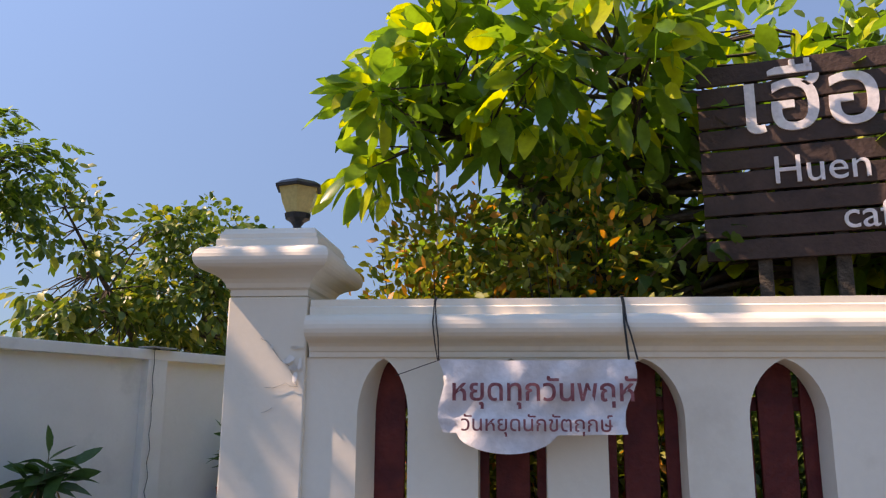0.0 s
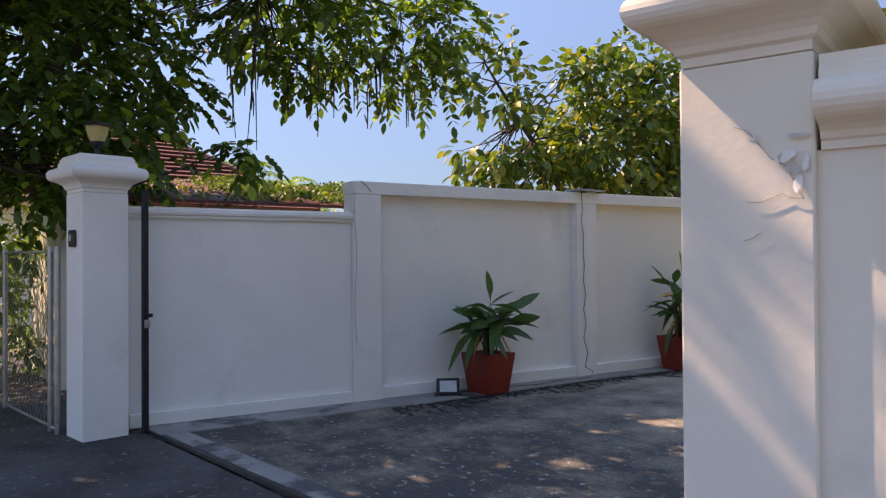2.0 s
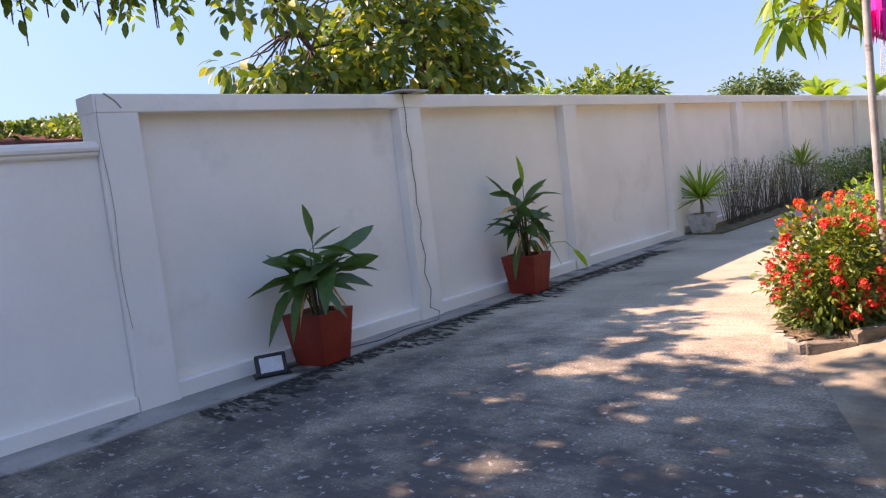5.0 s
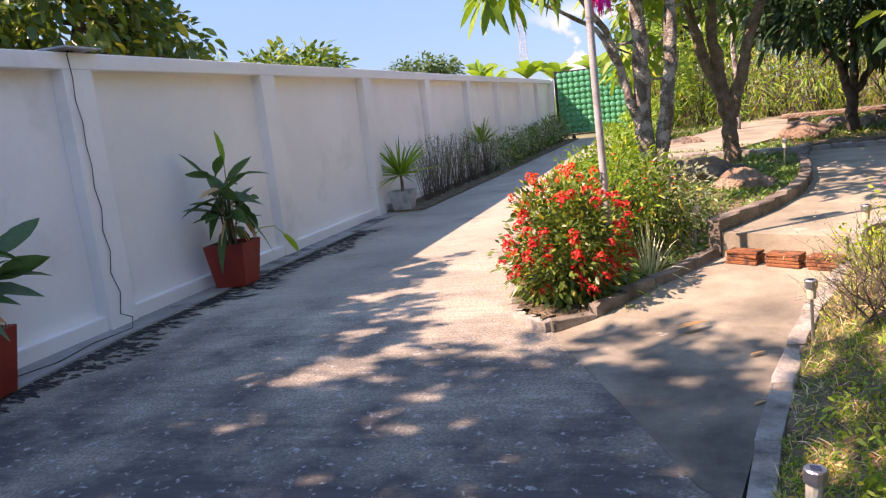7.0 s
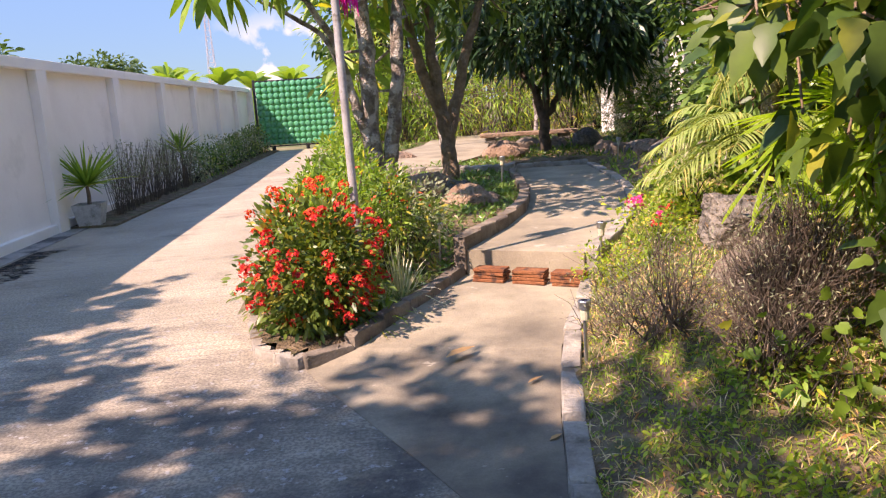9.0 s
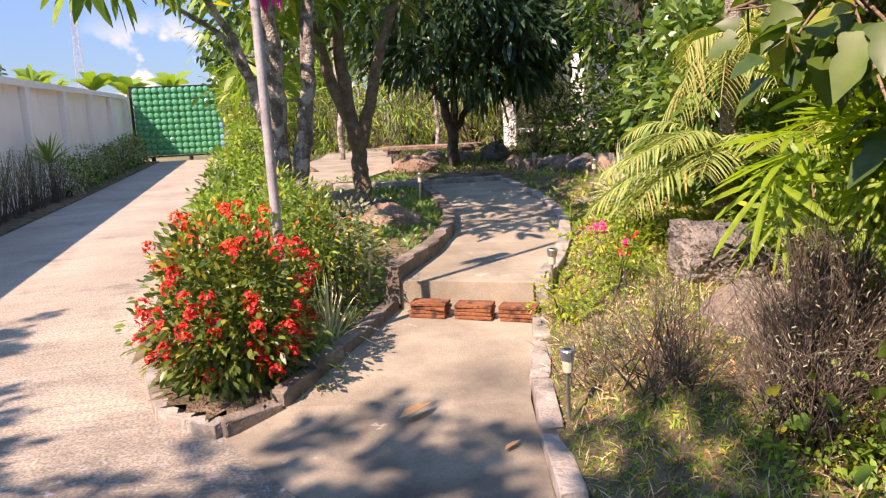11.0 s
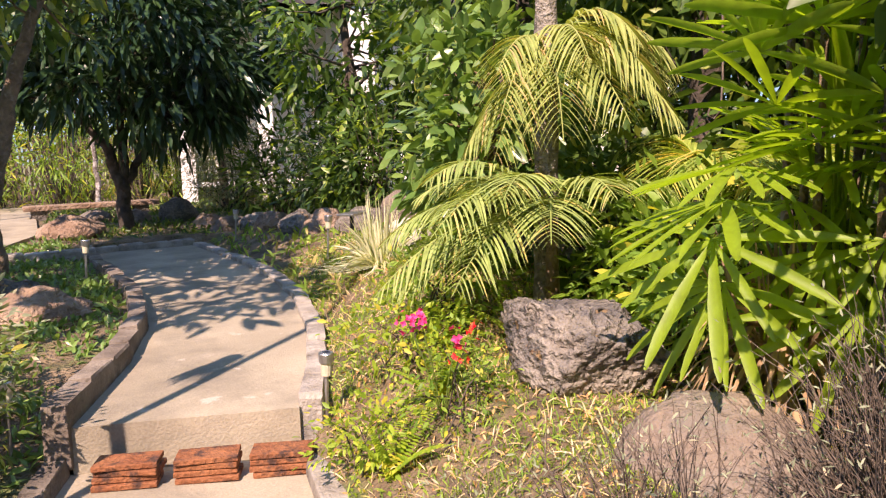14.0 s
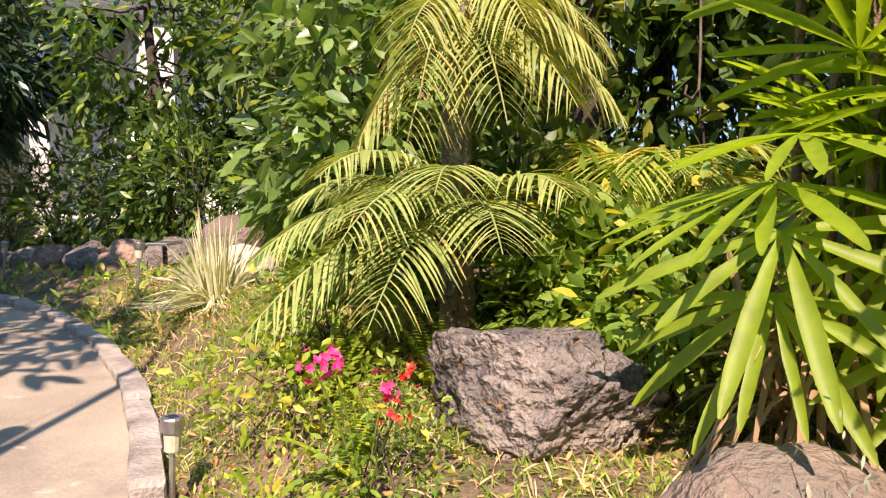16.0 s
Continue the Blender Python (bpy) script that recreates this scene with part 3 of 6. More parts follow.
PATH_Z = ((7.5, 0.315), (8.4, 0.335), (9.0, 0.35), (10.0, 0.38), (11.0, 0.40), (13.2, 0.42))


def path_z(x, y):
    return float(np.interp(y, *zip(*PATH_Z)))


def line_x(line, y):
    """The x of a line that runs along y."""
    ys, xs = [q[1] for q in line], [q[0] for q in line]
    return np.interp(y, ys, xs)


def lower_z(x, y):
    """The height of the lower footpath, which climbs from the drive to the step."""
    rise = np.interp(y, [5.2, 6.4, 7.7, 8.1], [0.0, 0.065, 0.13, 0.14])
    return float(rise * np.clip((x - np.interp(y, [4.6, 5.41, 6.68, 8.1], [-3.24, -3.64, -4.2, -4.4])) / 0.45, 0, 1))


def step(t):
    t = np.clip(t, 0, 1)
    return t * t * (3 - 2 * t)


def garden_z(x, y):
    """The height of soil and lawn."""
    x, y = np.asarray(x, float), np.asarray(y, float)
    edge = np.where(y < 7.58, line_x(KERB_RIGHT, y), line_x(PATH_RIGHT, y))
    foot = np.interp(y, [5.2, 6.4, 7.4, 7.9, 8.4, 9.0, 10, 11, 13], [0.02, 0.075, 0.15, 0.25, 0.29, 0.32, 0.36, 0.38, 0.42])
    right = foot + (0.42 - np.interp(y, [5.2, 6.4, 7.4, 8.4, 10], [0.0, 0.055, 0.08, 0.06, 0.0])) * step((x - edge + 0.05) / 0.85) * np.interp(y, [3, 5, 6.2, 8.5, 11, 13], [0.35, 0.6, 1.0, 1.0, 0.5, 0.3])
    left = np.interp(y, [6.7, 7.8, 8.6, 9.5, 11.0, 13.0, 20], [0.06, 0.14, 0.24, 0.33, 0.42, 0.46, 0.5])
    left = left * step((x + 4.75) / 0.35 + 0.35) + 0.02
    mid = np.where(y < 8.02, line_x(BED_RIGHT, y), 0.5 * (line_x(PATH_LEFT, y) + line_x(PATH_RIGHT, y)))
    z = np.where(x > mid, right, left)
    under = (y < 12.9) & (((y > 7.98) & (x > line_x(PATH_LEFT, y) - 0.02) & (x < line_x(PATH_RIGHT, y) + 0.02)) | ((y <= 8.03) & (x < np.where(y < 7.58, line_x(KERB_RIGHT, y), line_x(PATH_RIGHT, y)) + 0.02) & (x > np.where(y < 6.68, -99, line_x(BED_RIGHT, y) - 0.02))))
    z = np.where(under, -0.08, z)
    far = 0.5 + 0.0 * x
    z = np.where(y > 12.9, np.where(x > -4.4, far * step((x + 4.75) / 0.35 + 0.35), z), z)
    return z + 0.015 * np.sin(7.1 * x + 3 * y) * np.sin(5.3 * y - 2 * x) * (~under)


# ---- ground ----
bm = bmesh.new()
bmesh.ops.create_grid(bm, x_segments=40, y_segments=40, size=900)
for v in bm.verts:
    v.co.z = -0.12
tagged(part("ground", bm, EARTH), "dry grass and earth around the garden", "ground", kind="structure")

xs = np.concatenate([np.arange(-4.72, 2.0, 0.09), np.arange(2.0, 14.01, 0.5)])
ys = np.concatenate([np.arange(3.0, 13.4, 0.09), np.arange(13.4, 34.1, 0.4)])
gx, gy = np.meshgrid(xs, ys, indexing="ij")
gz = garden_z(gx, gy)
gv = np.stack([gx, gy, gz], -1).reshape(-1, 3)
ii, jj = np.meshgrid(np.arange(len(xs) - 1), np.arange(len(ys) - 1), indexing="ij")
q = (ii * len(ys) + jj).ravel()
gt = np.concatenate([np.stack([q, q + len(ys), q + len(ys) + 1], 1), np.stack([q, q + len(ys) + 1, q + 1], 1)])
cx, cy = gv[gt][:, :, 0].mean(1), gv[gt][:, :, 1].mean(1)
keep = ~((cy < 6.72) & (cx < line_x(KERB_RIGHT, cy) - 0.02)) & ~((cy >= 6.68) & (cy < 7.65) & (cx < np.interp(cy, [6.68, 6.98, 7.6], [-4.2, -4.48, -4.6]))) & (cx > -4.7)
keep &= ~((cy < 3.2 + 0.39 * (cx + 2.2)) & (cx > -3))
tagged(raw("garden_bed", gv, gt[keep], SOIL), "brown garden soil with leaf litter and moss", "soil", kind="structure")

drive_outline = [(-8.0, 2.1), (-5.1, 2.56), (-2.62, 3.0), (-2.62, 3.15)] + KERB_RIGHT[1:3] + SEAM + BED_LEFT[1:] + [(-8.0, 30.4)]
slab("driveway", drive_outline, -0.1, 0.0, DRIVE, "stained, mossy grey concrete driveway with tree shade painted in near the gate")
slab("garden_path_lower", [p for p in SEAM] + BED_RIGHT[1:] + [(-2.38, 7.6)] + KERB_RIGHT[:2:-1], -0.1, lambda x, y: 0.004 + lower_z(x, y), PATH, "worn tan concrete footpath between planting beds")
slab("garden_path_upper", PATH_LEFT + PATH_RIGHT[::-1], -0.1, path_z, PATH, "tan concrete footpath one step up, curving away")
slab("road", [(-40, -14), (40, -14), (40, 3.6), (-1.9, 2.9), (-2.65, 2.9), (-5.1, 2.47), (-8.0, 2.0), (-40, -1.0)], -0.1, -0.015, APRON, "dark asphalt forecourt outside the gate")
slab("far_path", [(-4.0, 12.6), (-2.7, 12.9), (-2.0, 14.4), (-1.5, 17.2), (-0.6, 20.5), (-2.2, 21.0), (-2.7, 18.0), (-3.6, 15.2)], 0.3, 0.535, PATH, "pale concrete garden path beyond the trees")
slab("wall_strip", [(-7.97, 2.05), (-7.42, 2.12), (-7.44, 4.9), (-7.6, 6.9), (-7.62, 13.2), (-7.97, 13.2)], -0.05, 0.012, STRIP, "narrow weathered concrete strip along the wall foot")
track = new("gate_track", None)
tagged(track, "rusty steel gate rail set in the concrete", "gate track", kind="structure")
bm = bmesh.new()
extrude_profile(bm, [(-0.025, 0.0), (-0.02, 0.022), (0.02, 0.022), (0.025, 0.0)], (-7.7, 2.08, -0.012), (-2.7, 2.96, -0.012), (-0.17, 0.985, 0))
part("rail", bm, BLACK, track)
bm = bmesh.new()
extrude_profile(bm, [(-0.09, 0.0), (-0.085, 0.012), (0.085, 0.012), (0.09, 0.0)], (-7.7, 2.2, -0.001), (-2.75, 3.07, -0.001), (-0.17, 0.985, 0))
part("kerb_strip", bm, STRIP, track)


def kerb_run(name, label, line, z_of, height, width, length, seed, material=KERB, rough=0.012):
    """A run of kerb stones, each a worn block of its own."""
    rng = np.random.default_rng(seed)
    top = tagged(new(name), label, "kerb", kind="structure")
    pts = np.array(line, float)
    d = np.r_[0, np.cumsum(np.linalg.norm(np.diff(pts, axis=0), axis=1))]
    meshes = []
    for k in range(3):
        bm = bmesh.new()
        box(bm, -0.5, 0.5, -0.5, 0.5, -0.5, 0.5, 0.07)
        for v in bm.verts:
            v.co += Vector(rng.normal(0, 0.014, 3))
        me = bpy.data.meshes.new("kerb_stone")
        bmesh.ops.recalc_face_normals(bm, faces=bm.faces[:])
        bm.to_mesh(me)
        bm.free()
        me.materials.append(material)
        meshes.append(me)
    n = max(1, round(d[-1] / length))
    for i in range(n):
        a, b = [np.array([np.interp(s, d, pts[:, j]) for j in (0, 1)]) for s in (i * d[-1] / n, (i + 1) * d[-1] / n)]
        m = (a + b) / 2
        ob = new("kerb_stone", meshes[i % 3])
        ob.parent = top
        L = np.linalg.norm(b - a)
        zt = z_of(*m) + height + rng.normal(0, rough * 0.4)
        ob.matrix_world = pose(m[0], m[1], zt - 0.13, rng.normal(0, 1.2), rng.normal(0, 1.2), math.degrees(math.atan2(b[1] - a[1], b[0] - a[0])) + rng.normal(0, 0.8)) @ Matrix.Diagonal((L * 1.0, width, 0.26, 1))
    return top


flat = lambda x, y: 0.0
kerb_run("kerb_bed_right", "low mossy concrete kerb round the flower bed", BED_RIGHT, lower_z, 0.065, 0.085, 0.3, 1, KERB_DARK)
kerb_run("kerb_bed_left", "low mossy concrete kerb along the driveway", BED_LEFT[:5], flat, 0.06, 0.085, 0.2, 2)
kerb_run("kerb_lawn", "pale concrete kerb between footpath and lawn", [(x + 0.05, y) for x, y in KERB_RIGHT], lower_z, 0.06, 0.1, 0.5, 3)
kerb_run("kerb_path_right", "pale concrete kerb beside the upper footpath", [(x + 0.05, y) for x, y in PATH_RIGHT], path_z, 0.035, 0.1, 0.3, 4)
kerb_run("kerb_path_left", "raised dark concrete kerb beside the upper footpath", [(x - 0.05, y) for x, y in PATH_LEFT], path_z, 0.1, 0.1, 0.3, 5, KERB_DARK)
kerb_run("kerb_path_end", "low stone edge across the end of the footpath", [(-1.8, 13.0), (-0.8, 12.9)], path_z, 0.06, 0.1, 0.25, 6)
kerb_run("kerb_far_path", "low stone edge of the far path", [(-4.2, 12.7), (-3.0, 12.5), (-2.2, 12.3), (-1.95, 12.2)], lambda x, y: 0.47, 0.08, 0.14, 0.3, 7)

# ---- side wall ----
side = tagged(new("wall_side"), "white plastered boundary wall with shallow pilasters", "wall", kind="structure")
PITCH, FIRST, PIL = 2.94, 4.05, 0.31
END_Y = 30.4
boxed("wall_panel", (-8.06, WALL_X - 0.12, FIRST, END_Y, -0.1, 2.09), PLASTER, side)
y = FIRST
while y < END_Y - 0.4:
    boxed("pilaster", (WALL_X - 0.12, WALL_X, y, y + PIL, 0, 2.09), PLASTER, side, 0.006)
    nxt = min(y + PITCH, END_Y)
    boxed("base_band", (WALL_X - 0.12, WALL_X - 0.03, y + PIL, nxt, 0, 0.13), PLASTER, side, 0.008)
    y += PITCH
boxed("coping", (-8.08, WALL_X + 0.004, FIRST - 0.003, END_Y, 2.09, 2.22), PLASTER, side, 0.008)
low = tagged(new("wall_low"), "white plastered low wall with a moulded coping", "wall", kind="structure")
boxed("wall_panel", (-8.0, WALL_X - 0.05, 1.9, FIRST - 0.004, -0.1, 1.8), PLASTER, low)
boxed("base_band", (WALL_X - 0.05, WALL_X - 0.005, 1.95, FIRST - 0.004, 0, 0.12), PLASTER, low, 0.008)
bm = bmesh.new()
extrude_profile(bm, [(-0.2, 1.8), (0.0, 1.8), (0.012, 1.815), (0.012, 1.83), (0.03, 1.84), (0.035, 1.86), (0.03, 1.885), (0.0, 1.895), (0.0, 1.905), (-0.2, 1.905)], (WALL_X - 0.03, 1.9, 0), (WALL_X - 0.03, FIRST - 0.006, 0), (1, 0, 0))
part("coping", bm, PLASTER, low)
boxed("back_wall", (-8.3, -7.97, 2.0, 2.1, 0, 1.6), PLASTER, low)
slab("wall_end", [(-8.02, 30.42), (-7.78, 30.42), (-7.78, 30.75), (-8.02, 30.75)], -0.1, 2.24, PLASTER, "white end post of the boundary wall")


# ---- gate pillars and street wall ----
FENCE = pose(-2.12, 2.79, 0, 0, 0, math.degrees(math.atan2(0.367, 0.930)))
CAP = [(0.185, 1.99), (0.2, 1.995), (0.2, 2.022), (0.215, 2.03), (0.222, 2.05), (0.236, 2.068), (0.262, 2.084), (0.292, 2.096)]
CAP += [(0.288 + 0.052 * math.cos(a), 2.150 + 0.054 * math.sin(a)) for a in np.linspace(-1.45, 1.45, 11)]
CAP += [(0.262, 2.215), (0.262, 2.243), (0.256, 2.25), (0.25, 2.25), (0.25, 2.272), (0.24, 2.285), (0.232, 2.3)]


def gate_pillar(label, m, mat, deep=1.0):
    ob = tagged(new("gate_pillar"), label, "pillar", "gate pillars")
    ob.matrix_world = m
    boxed("shaft", (-0.185, 0.185, -0.185, 0.185, -0.1, 1.99), mat, ob, 0.008)
    part("cap", lathe(bmesh.new(), [(r * 0.9, z) for r, z in CAP], square=True), mat, ob)
    for piece in ob.children:
        for v in piece.data.vertices:
            v.co.y = (v.co.y + 0.185) * deep - 0.185
    return ob


def lantern(label, m):
    """A six-sided garden lantern: foot, flared amber glass and a flat dark roof."""
    ob = tagged(new("pillar_lantern"), label, "lamp", "pillar lanterns")
    ob.matrix_world = m
    part("foot", lathe(bmesh.new(), [(0.05, 0), (0.045, 0.015), (0.022, 0.03), (0.02, 0.07), (0.035, 0.09), (0.06, 0.105), (0.065, 0.13)], 12), BLACK, ob)
    part("glass", lathe(bmesh.new(), [(0.062, 0.13), (0.085, 0.18), (0.105, 0.255)], 6), AMBER, ob, "frosted amber glass")
    part("roof", lathe(bmesh.new(), [(0.122, 0.255), (0.125, 0.268), (0.09, 0.29), (0.02, 0.3)], 6), BLACK, ob)
    return ob


PILLAR_A = FENCE @ pose(-0.185, 0.13, 0)
gate_pillar("cream plastered gate pillar with a moulded cap", PILLAR_A, CREAM, 1.22)
lantern("amber six-sided lantern on the gate pillar", PILLAR_A @ pose(0.05, 0.04, 2.3, 0, 0, 12))
PILLAR_B = pose(-7.82, 1.70, 0, 0, 0, 13)
gate_pillar("white plastered gate pillar in tree shade", PILLAR_B, PLASTER)
lantern("amber six-sided lantern above the far pillar", PILLAR_B @ pose(0, 0, 2.3, 0, 0, 12))

# street wall: face at -0.03, back at 0.13, with pointed openings
LEN = 8.0
SPRING, APEX, SILL = 1.47, 1.715, 0.995
CENTRES = [0.345, 0.905, 1.465, 2.045] + [2.62 + 0.58 * k for k in range(9)]


HALVES = [0.112, 0.145] + [0.16] * 11


def arch_points(c, half, steps=7):
    """The outline of one pointed opening, from the sill's left end over the point to its right end."""
    left = [(c - half, SILL)]
    for i in range(steps):
        a = i / steps
        left.append((c - half * math.cos(a * math.pi / 2) ** 0.9, SPRING + (APEX - SPRING) * (0.86 * math.sin(a * math.pi / 2) ** 1.1 + 0.14 * a**3)))
    return left + [(c, APEX)] + [(2 * c - x, z) for x, z in left[::-1]]


street = tagged(new("wall_front"), "cream plastered street wall with pointed openings and a moulded coping", "wall", kind="structure")
street.matrix_world = FENCE
bm = bmesh.new()
edges_x = [0.002] + [(a + b) / 2 for a, b in zip(CENTRES, CENTRES[1:])] + [LEN]
for k, c in enumerate(CENTRES):
    front = arch_points(c, HALVES[k])
    # the jamb beside the pillar is splayed
    back = [(x + (0.052 * (c - x) / HALVES[k] if k == 0 and x < c else 0.0), z) for x, z in front]
    x0, x1 = edges_x[k], edges_x[k + 1]
    top = 1.72
    for yy, arch in ((-0.03, front), (0.13, back)):
        V = lambda x, z: bm.verts.new((x, yy, z))
        rows = [((x, z), (x, top)) for x, z in arch[1:-1]]
        bm.faces.new([V(x0, -0.1), V(x1, -0.1), V(x1, SILL), V(arch[-1][0], SILL), V(arch[0][0], SILL), V(x0, SILL)])
        bm.faces.new([V(x0, SILL), V(arch[0][0], SILL), V(*arch[1]), V(arch[1][0], top), V(x0, top)])
        bm.faces.new([V(x1, SILL), V(arch[-1][0], SILL), V(*arch[-2]), V(arch[-2][0], top), V(x1, top)])
        for (a, b), (d, e) in zip(rows, rows[1:]):
            if abs(a[0] - d[0]) > 1e-6:
                bm.faces.new([V(*a), V(*d), V(*e), V(*b)])
    fr, br = front + front[:1], back + back[:1]
    for (xa, za), (xb, zb), (xc, zc), (xd, zd) in zip(fr, fr[1:], br[1:], br):
        bm.faces.new([bm.verts.new(p) for p in ((xa, -0.03, za), (xb, -0.03, zb), (xc, 0.13, zc), (xd, 0.13, zd))])
bmesh.ops.remove_doubles(bm, verts=bm.verts[:], dist=0.0004)
part("wall_panel", bm, CREAM, street)
boxed("end_face", (-0.001, 0.002, -0.03, 0.13, -0.1, 1.72), CREAM, street)
bm = bmesh.new()
nose = [(0.064 + 0.056 * math.cos(a), 1.845 + 0.056 * math.sin(a)) for a in np.linspace(-1.5, 1.5, 10)]
extrude_profile(bm, [(0.0, 1.72), (0.012, 1.72), (0.012, 1.742), (0.02, 1.748), (0.026, 1.766), (0.042, 1.78)] + nose + [(0.034, 1.905), (0.034, 1.938), (0.024, 1.945), (0.024, 1.975), (-0.16, 1.975), (-0.2, 1.9), (-0.2, 1.72)], (0.012, -0.03, 0), (LEN, -0.03, 0), (0, -1, 0))
part("coping", bm, CREAM, street)
for k, c in enumerate(CENTRES):
    for dx, w in ((-0.165, 0.12), (0.0, 0.15), (0.165, 0.12)):
        s = boxed("slat", (c + dx - w / 2, c + dx + w / 2, 0.14, 0.165, 0.75, 1.95 if dx else 1.93), RED_WOOD, street, 0.004)
boxed("slat_rail", (0.05, LEN, 0.17, 0.2, 1.5, 1.56), RED_WOOD, street, 0.003)
boxed("slat_rail", (0.05, LEN, 0.17, 0.2, 0.85, 0.91), RED_WOOD, street, 0.003)


# ---- outside the gate ----
POD_RNG = np.random.default_rng(5)
pod_tree = plant_tree("pod_tree", "tall spreading tree with dark compound leaves and long hanging pods", (-10.2, 0.6, -0.1),
    [[(0, 0, 0, 0.2), (0.15, 0.1, 1.6, 0.17), (0.5, 0.1, 3.2, 0.14), (1.4, 0.2, 5.2, 0.08)], [(0.4, 0.1, 2.6, 0.1), (0.3, 1.8, 4.6, 0.045), (0.0, 4.2, 5.2, 0.025), (-0.1, 5.6, 5.0, 0.012)], [(0.5, 0.1, 3.2, 0.1), (2.6, -0.2, 5.6, 0.06), (5.4, 0.2, 6.4, 0.03)]],
    [((0.2, -0.5, 6.0), (3.95, 3.5, 1.3), 740, 5, 0.5), ((-0.1, 3.8, 4.8), (0.9, 1.1, 0.9), 60, 5, 0.34), ((-0.1, 5.5, 4.75), (0.7, 0.75, 0.95), 34, 5, 0.3), ((-0.2, 0.7, 3.7), (1.5, 1.7, 1.6), 230, 5, 0.42), ((1.1, 2.7, 2.8), (0.12, 0.2, 0.2), 4, 4, 0.08), ((5.6, 0.0, 6.2), (1.4, 1.4, 0.5), 26, 4, 0.35)],
    L_POD, BARK_DARK, 11, sag=0.35, twigs=70, feather=(0.36, 5, 0.13, 0.6))
pods = []
for i in range(54):
    p = np.array((-0.1, 4.3, 4.1)) + in_ball(POD_RNG, 1)[0] * (0.9, 1.8, 0.6)
    L = POD_RNG.uniform(0.3, 0.55)
    pods.append((np.array([p, p + (0.01, 0.01, -L / 2), p + (0.02, 0.0, -L)]), [0.009, 0.011, 0.006]))
for run in pods:
    tubes("seed_pod", [run], BARK_DARK, pod_tree, n=4)

plant_tree("broadleaf_tree", "leafy tree with broad sunlit leaves behind the wall", (-13.2, 12.6, -0.1),
    [[(0, 0, 0, 0.14), (0.1, 0.1, 2.2, 0.11), (0.1, 0.9, 4.6, 0.05)], [(0, 0, 1.2, 0.1), (0, -1.6, 3.4, 0.06), (0, -3.2, 5.4, 0.02)]],
    [((0, 0.5, 4.2), (1.5, 2.2, 2.4), 210, 22, 0.36), ((0, -3.1, 4.4), (0.9, 0.9, 2.2), 40, 16, 0.3), ((0, -1.9, 3.0), (1.2, 1.6, 0.9), 46, 18, 0.34), ((0, 2.7, 3.1), (1.2, 1.3, 1.1), 50, 18, 0.34)],
    L_BROAD, BARK_DARK, 12, size=0.23, width=0.62, droop=0.28, sag=0.35, twigs=80)
plant_tree("broadleaf_tree", "smaller leafy tree standing further off", (-12.6, 19.4, -0.1), [[(0, 0, 0, 0.12), (0, 0, 2.0, 0.08), (0, 0.3, 2.9, 0.03)]],
    [((0, 0, 2.85), (1.6, 1.5, 0.62), 75, 26, 0.36)], L_TREE, BARK_DARK, 13, size=0.26, twigs=20)

# red-roofed house beyond the wall
house = thing("house", "low house with a red-brown tiled hip roof", "house", (-24.5, 4.9, -0.1), 8)
boxed("wall", (-3.0, 2.2, -3.8, 3.4, 0, 3.1), PLASTER, house)
roof_v = [(-4, -4.8, 3.0), (3.2, -4.8, 3.0), (3.2, 4.2, 3.0), (-4, 4.2, 3.0), (-0.6, -1.4, 5.3), (-0.6, 1.0, 5.3)]
bm = bmesh.new()
rv = [bm.verts.new(p) for p in roof_v]
for f in ((0, 1, 4), (1, 2, 5, 4), (2, 3, 5), (3, 0, 4, 5), (3, 2, 1, 0)):
    bm.faces.new([rv[i] for i in f])
roof = part("roof", bm, ROOF_RED, house)
for i in range(16):
    a = i / 16
    z = 3.0 + 2.3 * a
    x = 3.2 - 3.8 * a
    bm = bmesh.new()
    extrude_profile(bm, [(-0.12, 0.0), (0.06, -0.01), (0.1, 0.03), (-0.1, 0.09)], (x, -4.8 + 3.4 * a, z), (x, 4.2 - 3.2 * a, z), (1, 0, 0))
    part("tile_course", bm, ROOF_RED, roof)
for a, b in ((1, 4), (2, 5), (4, 5)):
    pa, pb = np.array(roof_v[a]), np.array(roof_v[b])
    tubes("ridge_tiles", [(np.linspace(pa, pb, 12), [0.12, 0.1] * 6)], ROOF_RED, roof)
# lower lean-to roof grown over with creeper
shed = thing("shed", "low lean-to shed under a metal roof overgrown with creeper", "shed", (-11.2, 3.9, -0.1), 4)
boxed("wall", (-1.6, 0.6, -2.3, 2.2, 0, 2.1), CREAM, shed)
bm = bmesh.new()
extrude_profile(bm, [(-2.0, 2.75), (1.2, 2.2), (1.2, 2.24), (-2.0, 2.8)], (0, -2.6, 0), (0, 2.5, 0), (1, 0, 0))
part("roof", bm, ROOF_RED, shed)
rng = np.random.default_rng(21)
P = np.stack([rng.uniform(-1.9, 1.2, 8200), -0.9 + 3.4 * rng.random(8200) ** 0.7, np.zeros(8200)], 1)
P[:, 2] = 2.42 - 0.172 * P[:, 0] + 0.10 * rng.random(8200) + 0.06 * np.sin(3 * P[:, 1])
V, T = leaves(rng, P, rng.normal(0, 1, (8200, 3)) + (0, 0, 0.4), 0.055 * rng.uniform(0.6, 1.3, 8200), 0.7, BROAD, 0.1, 0.1)
raw("creeper", V, T, L_TREE, shed, "green creeper over the roof")


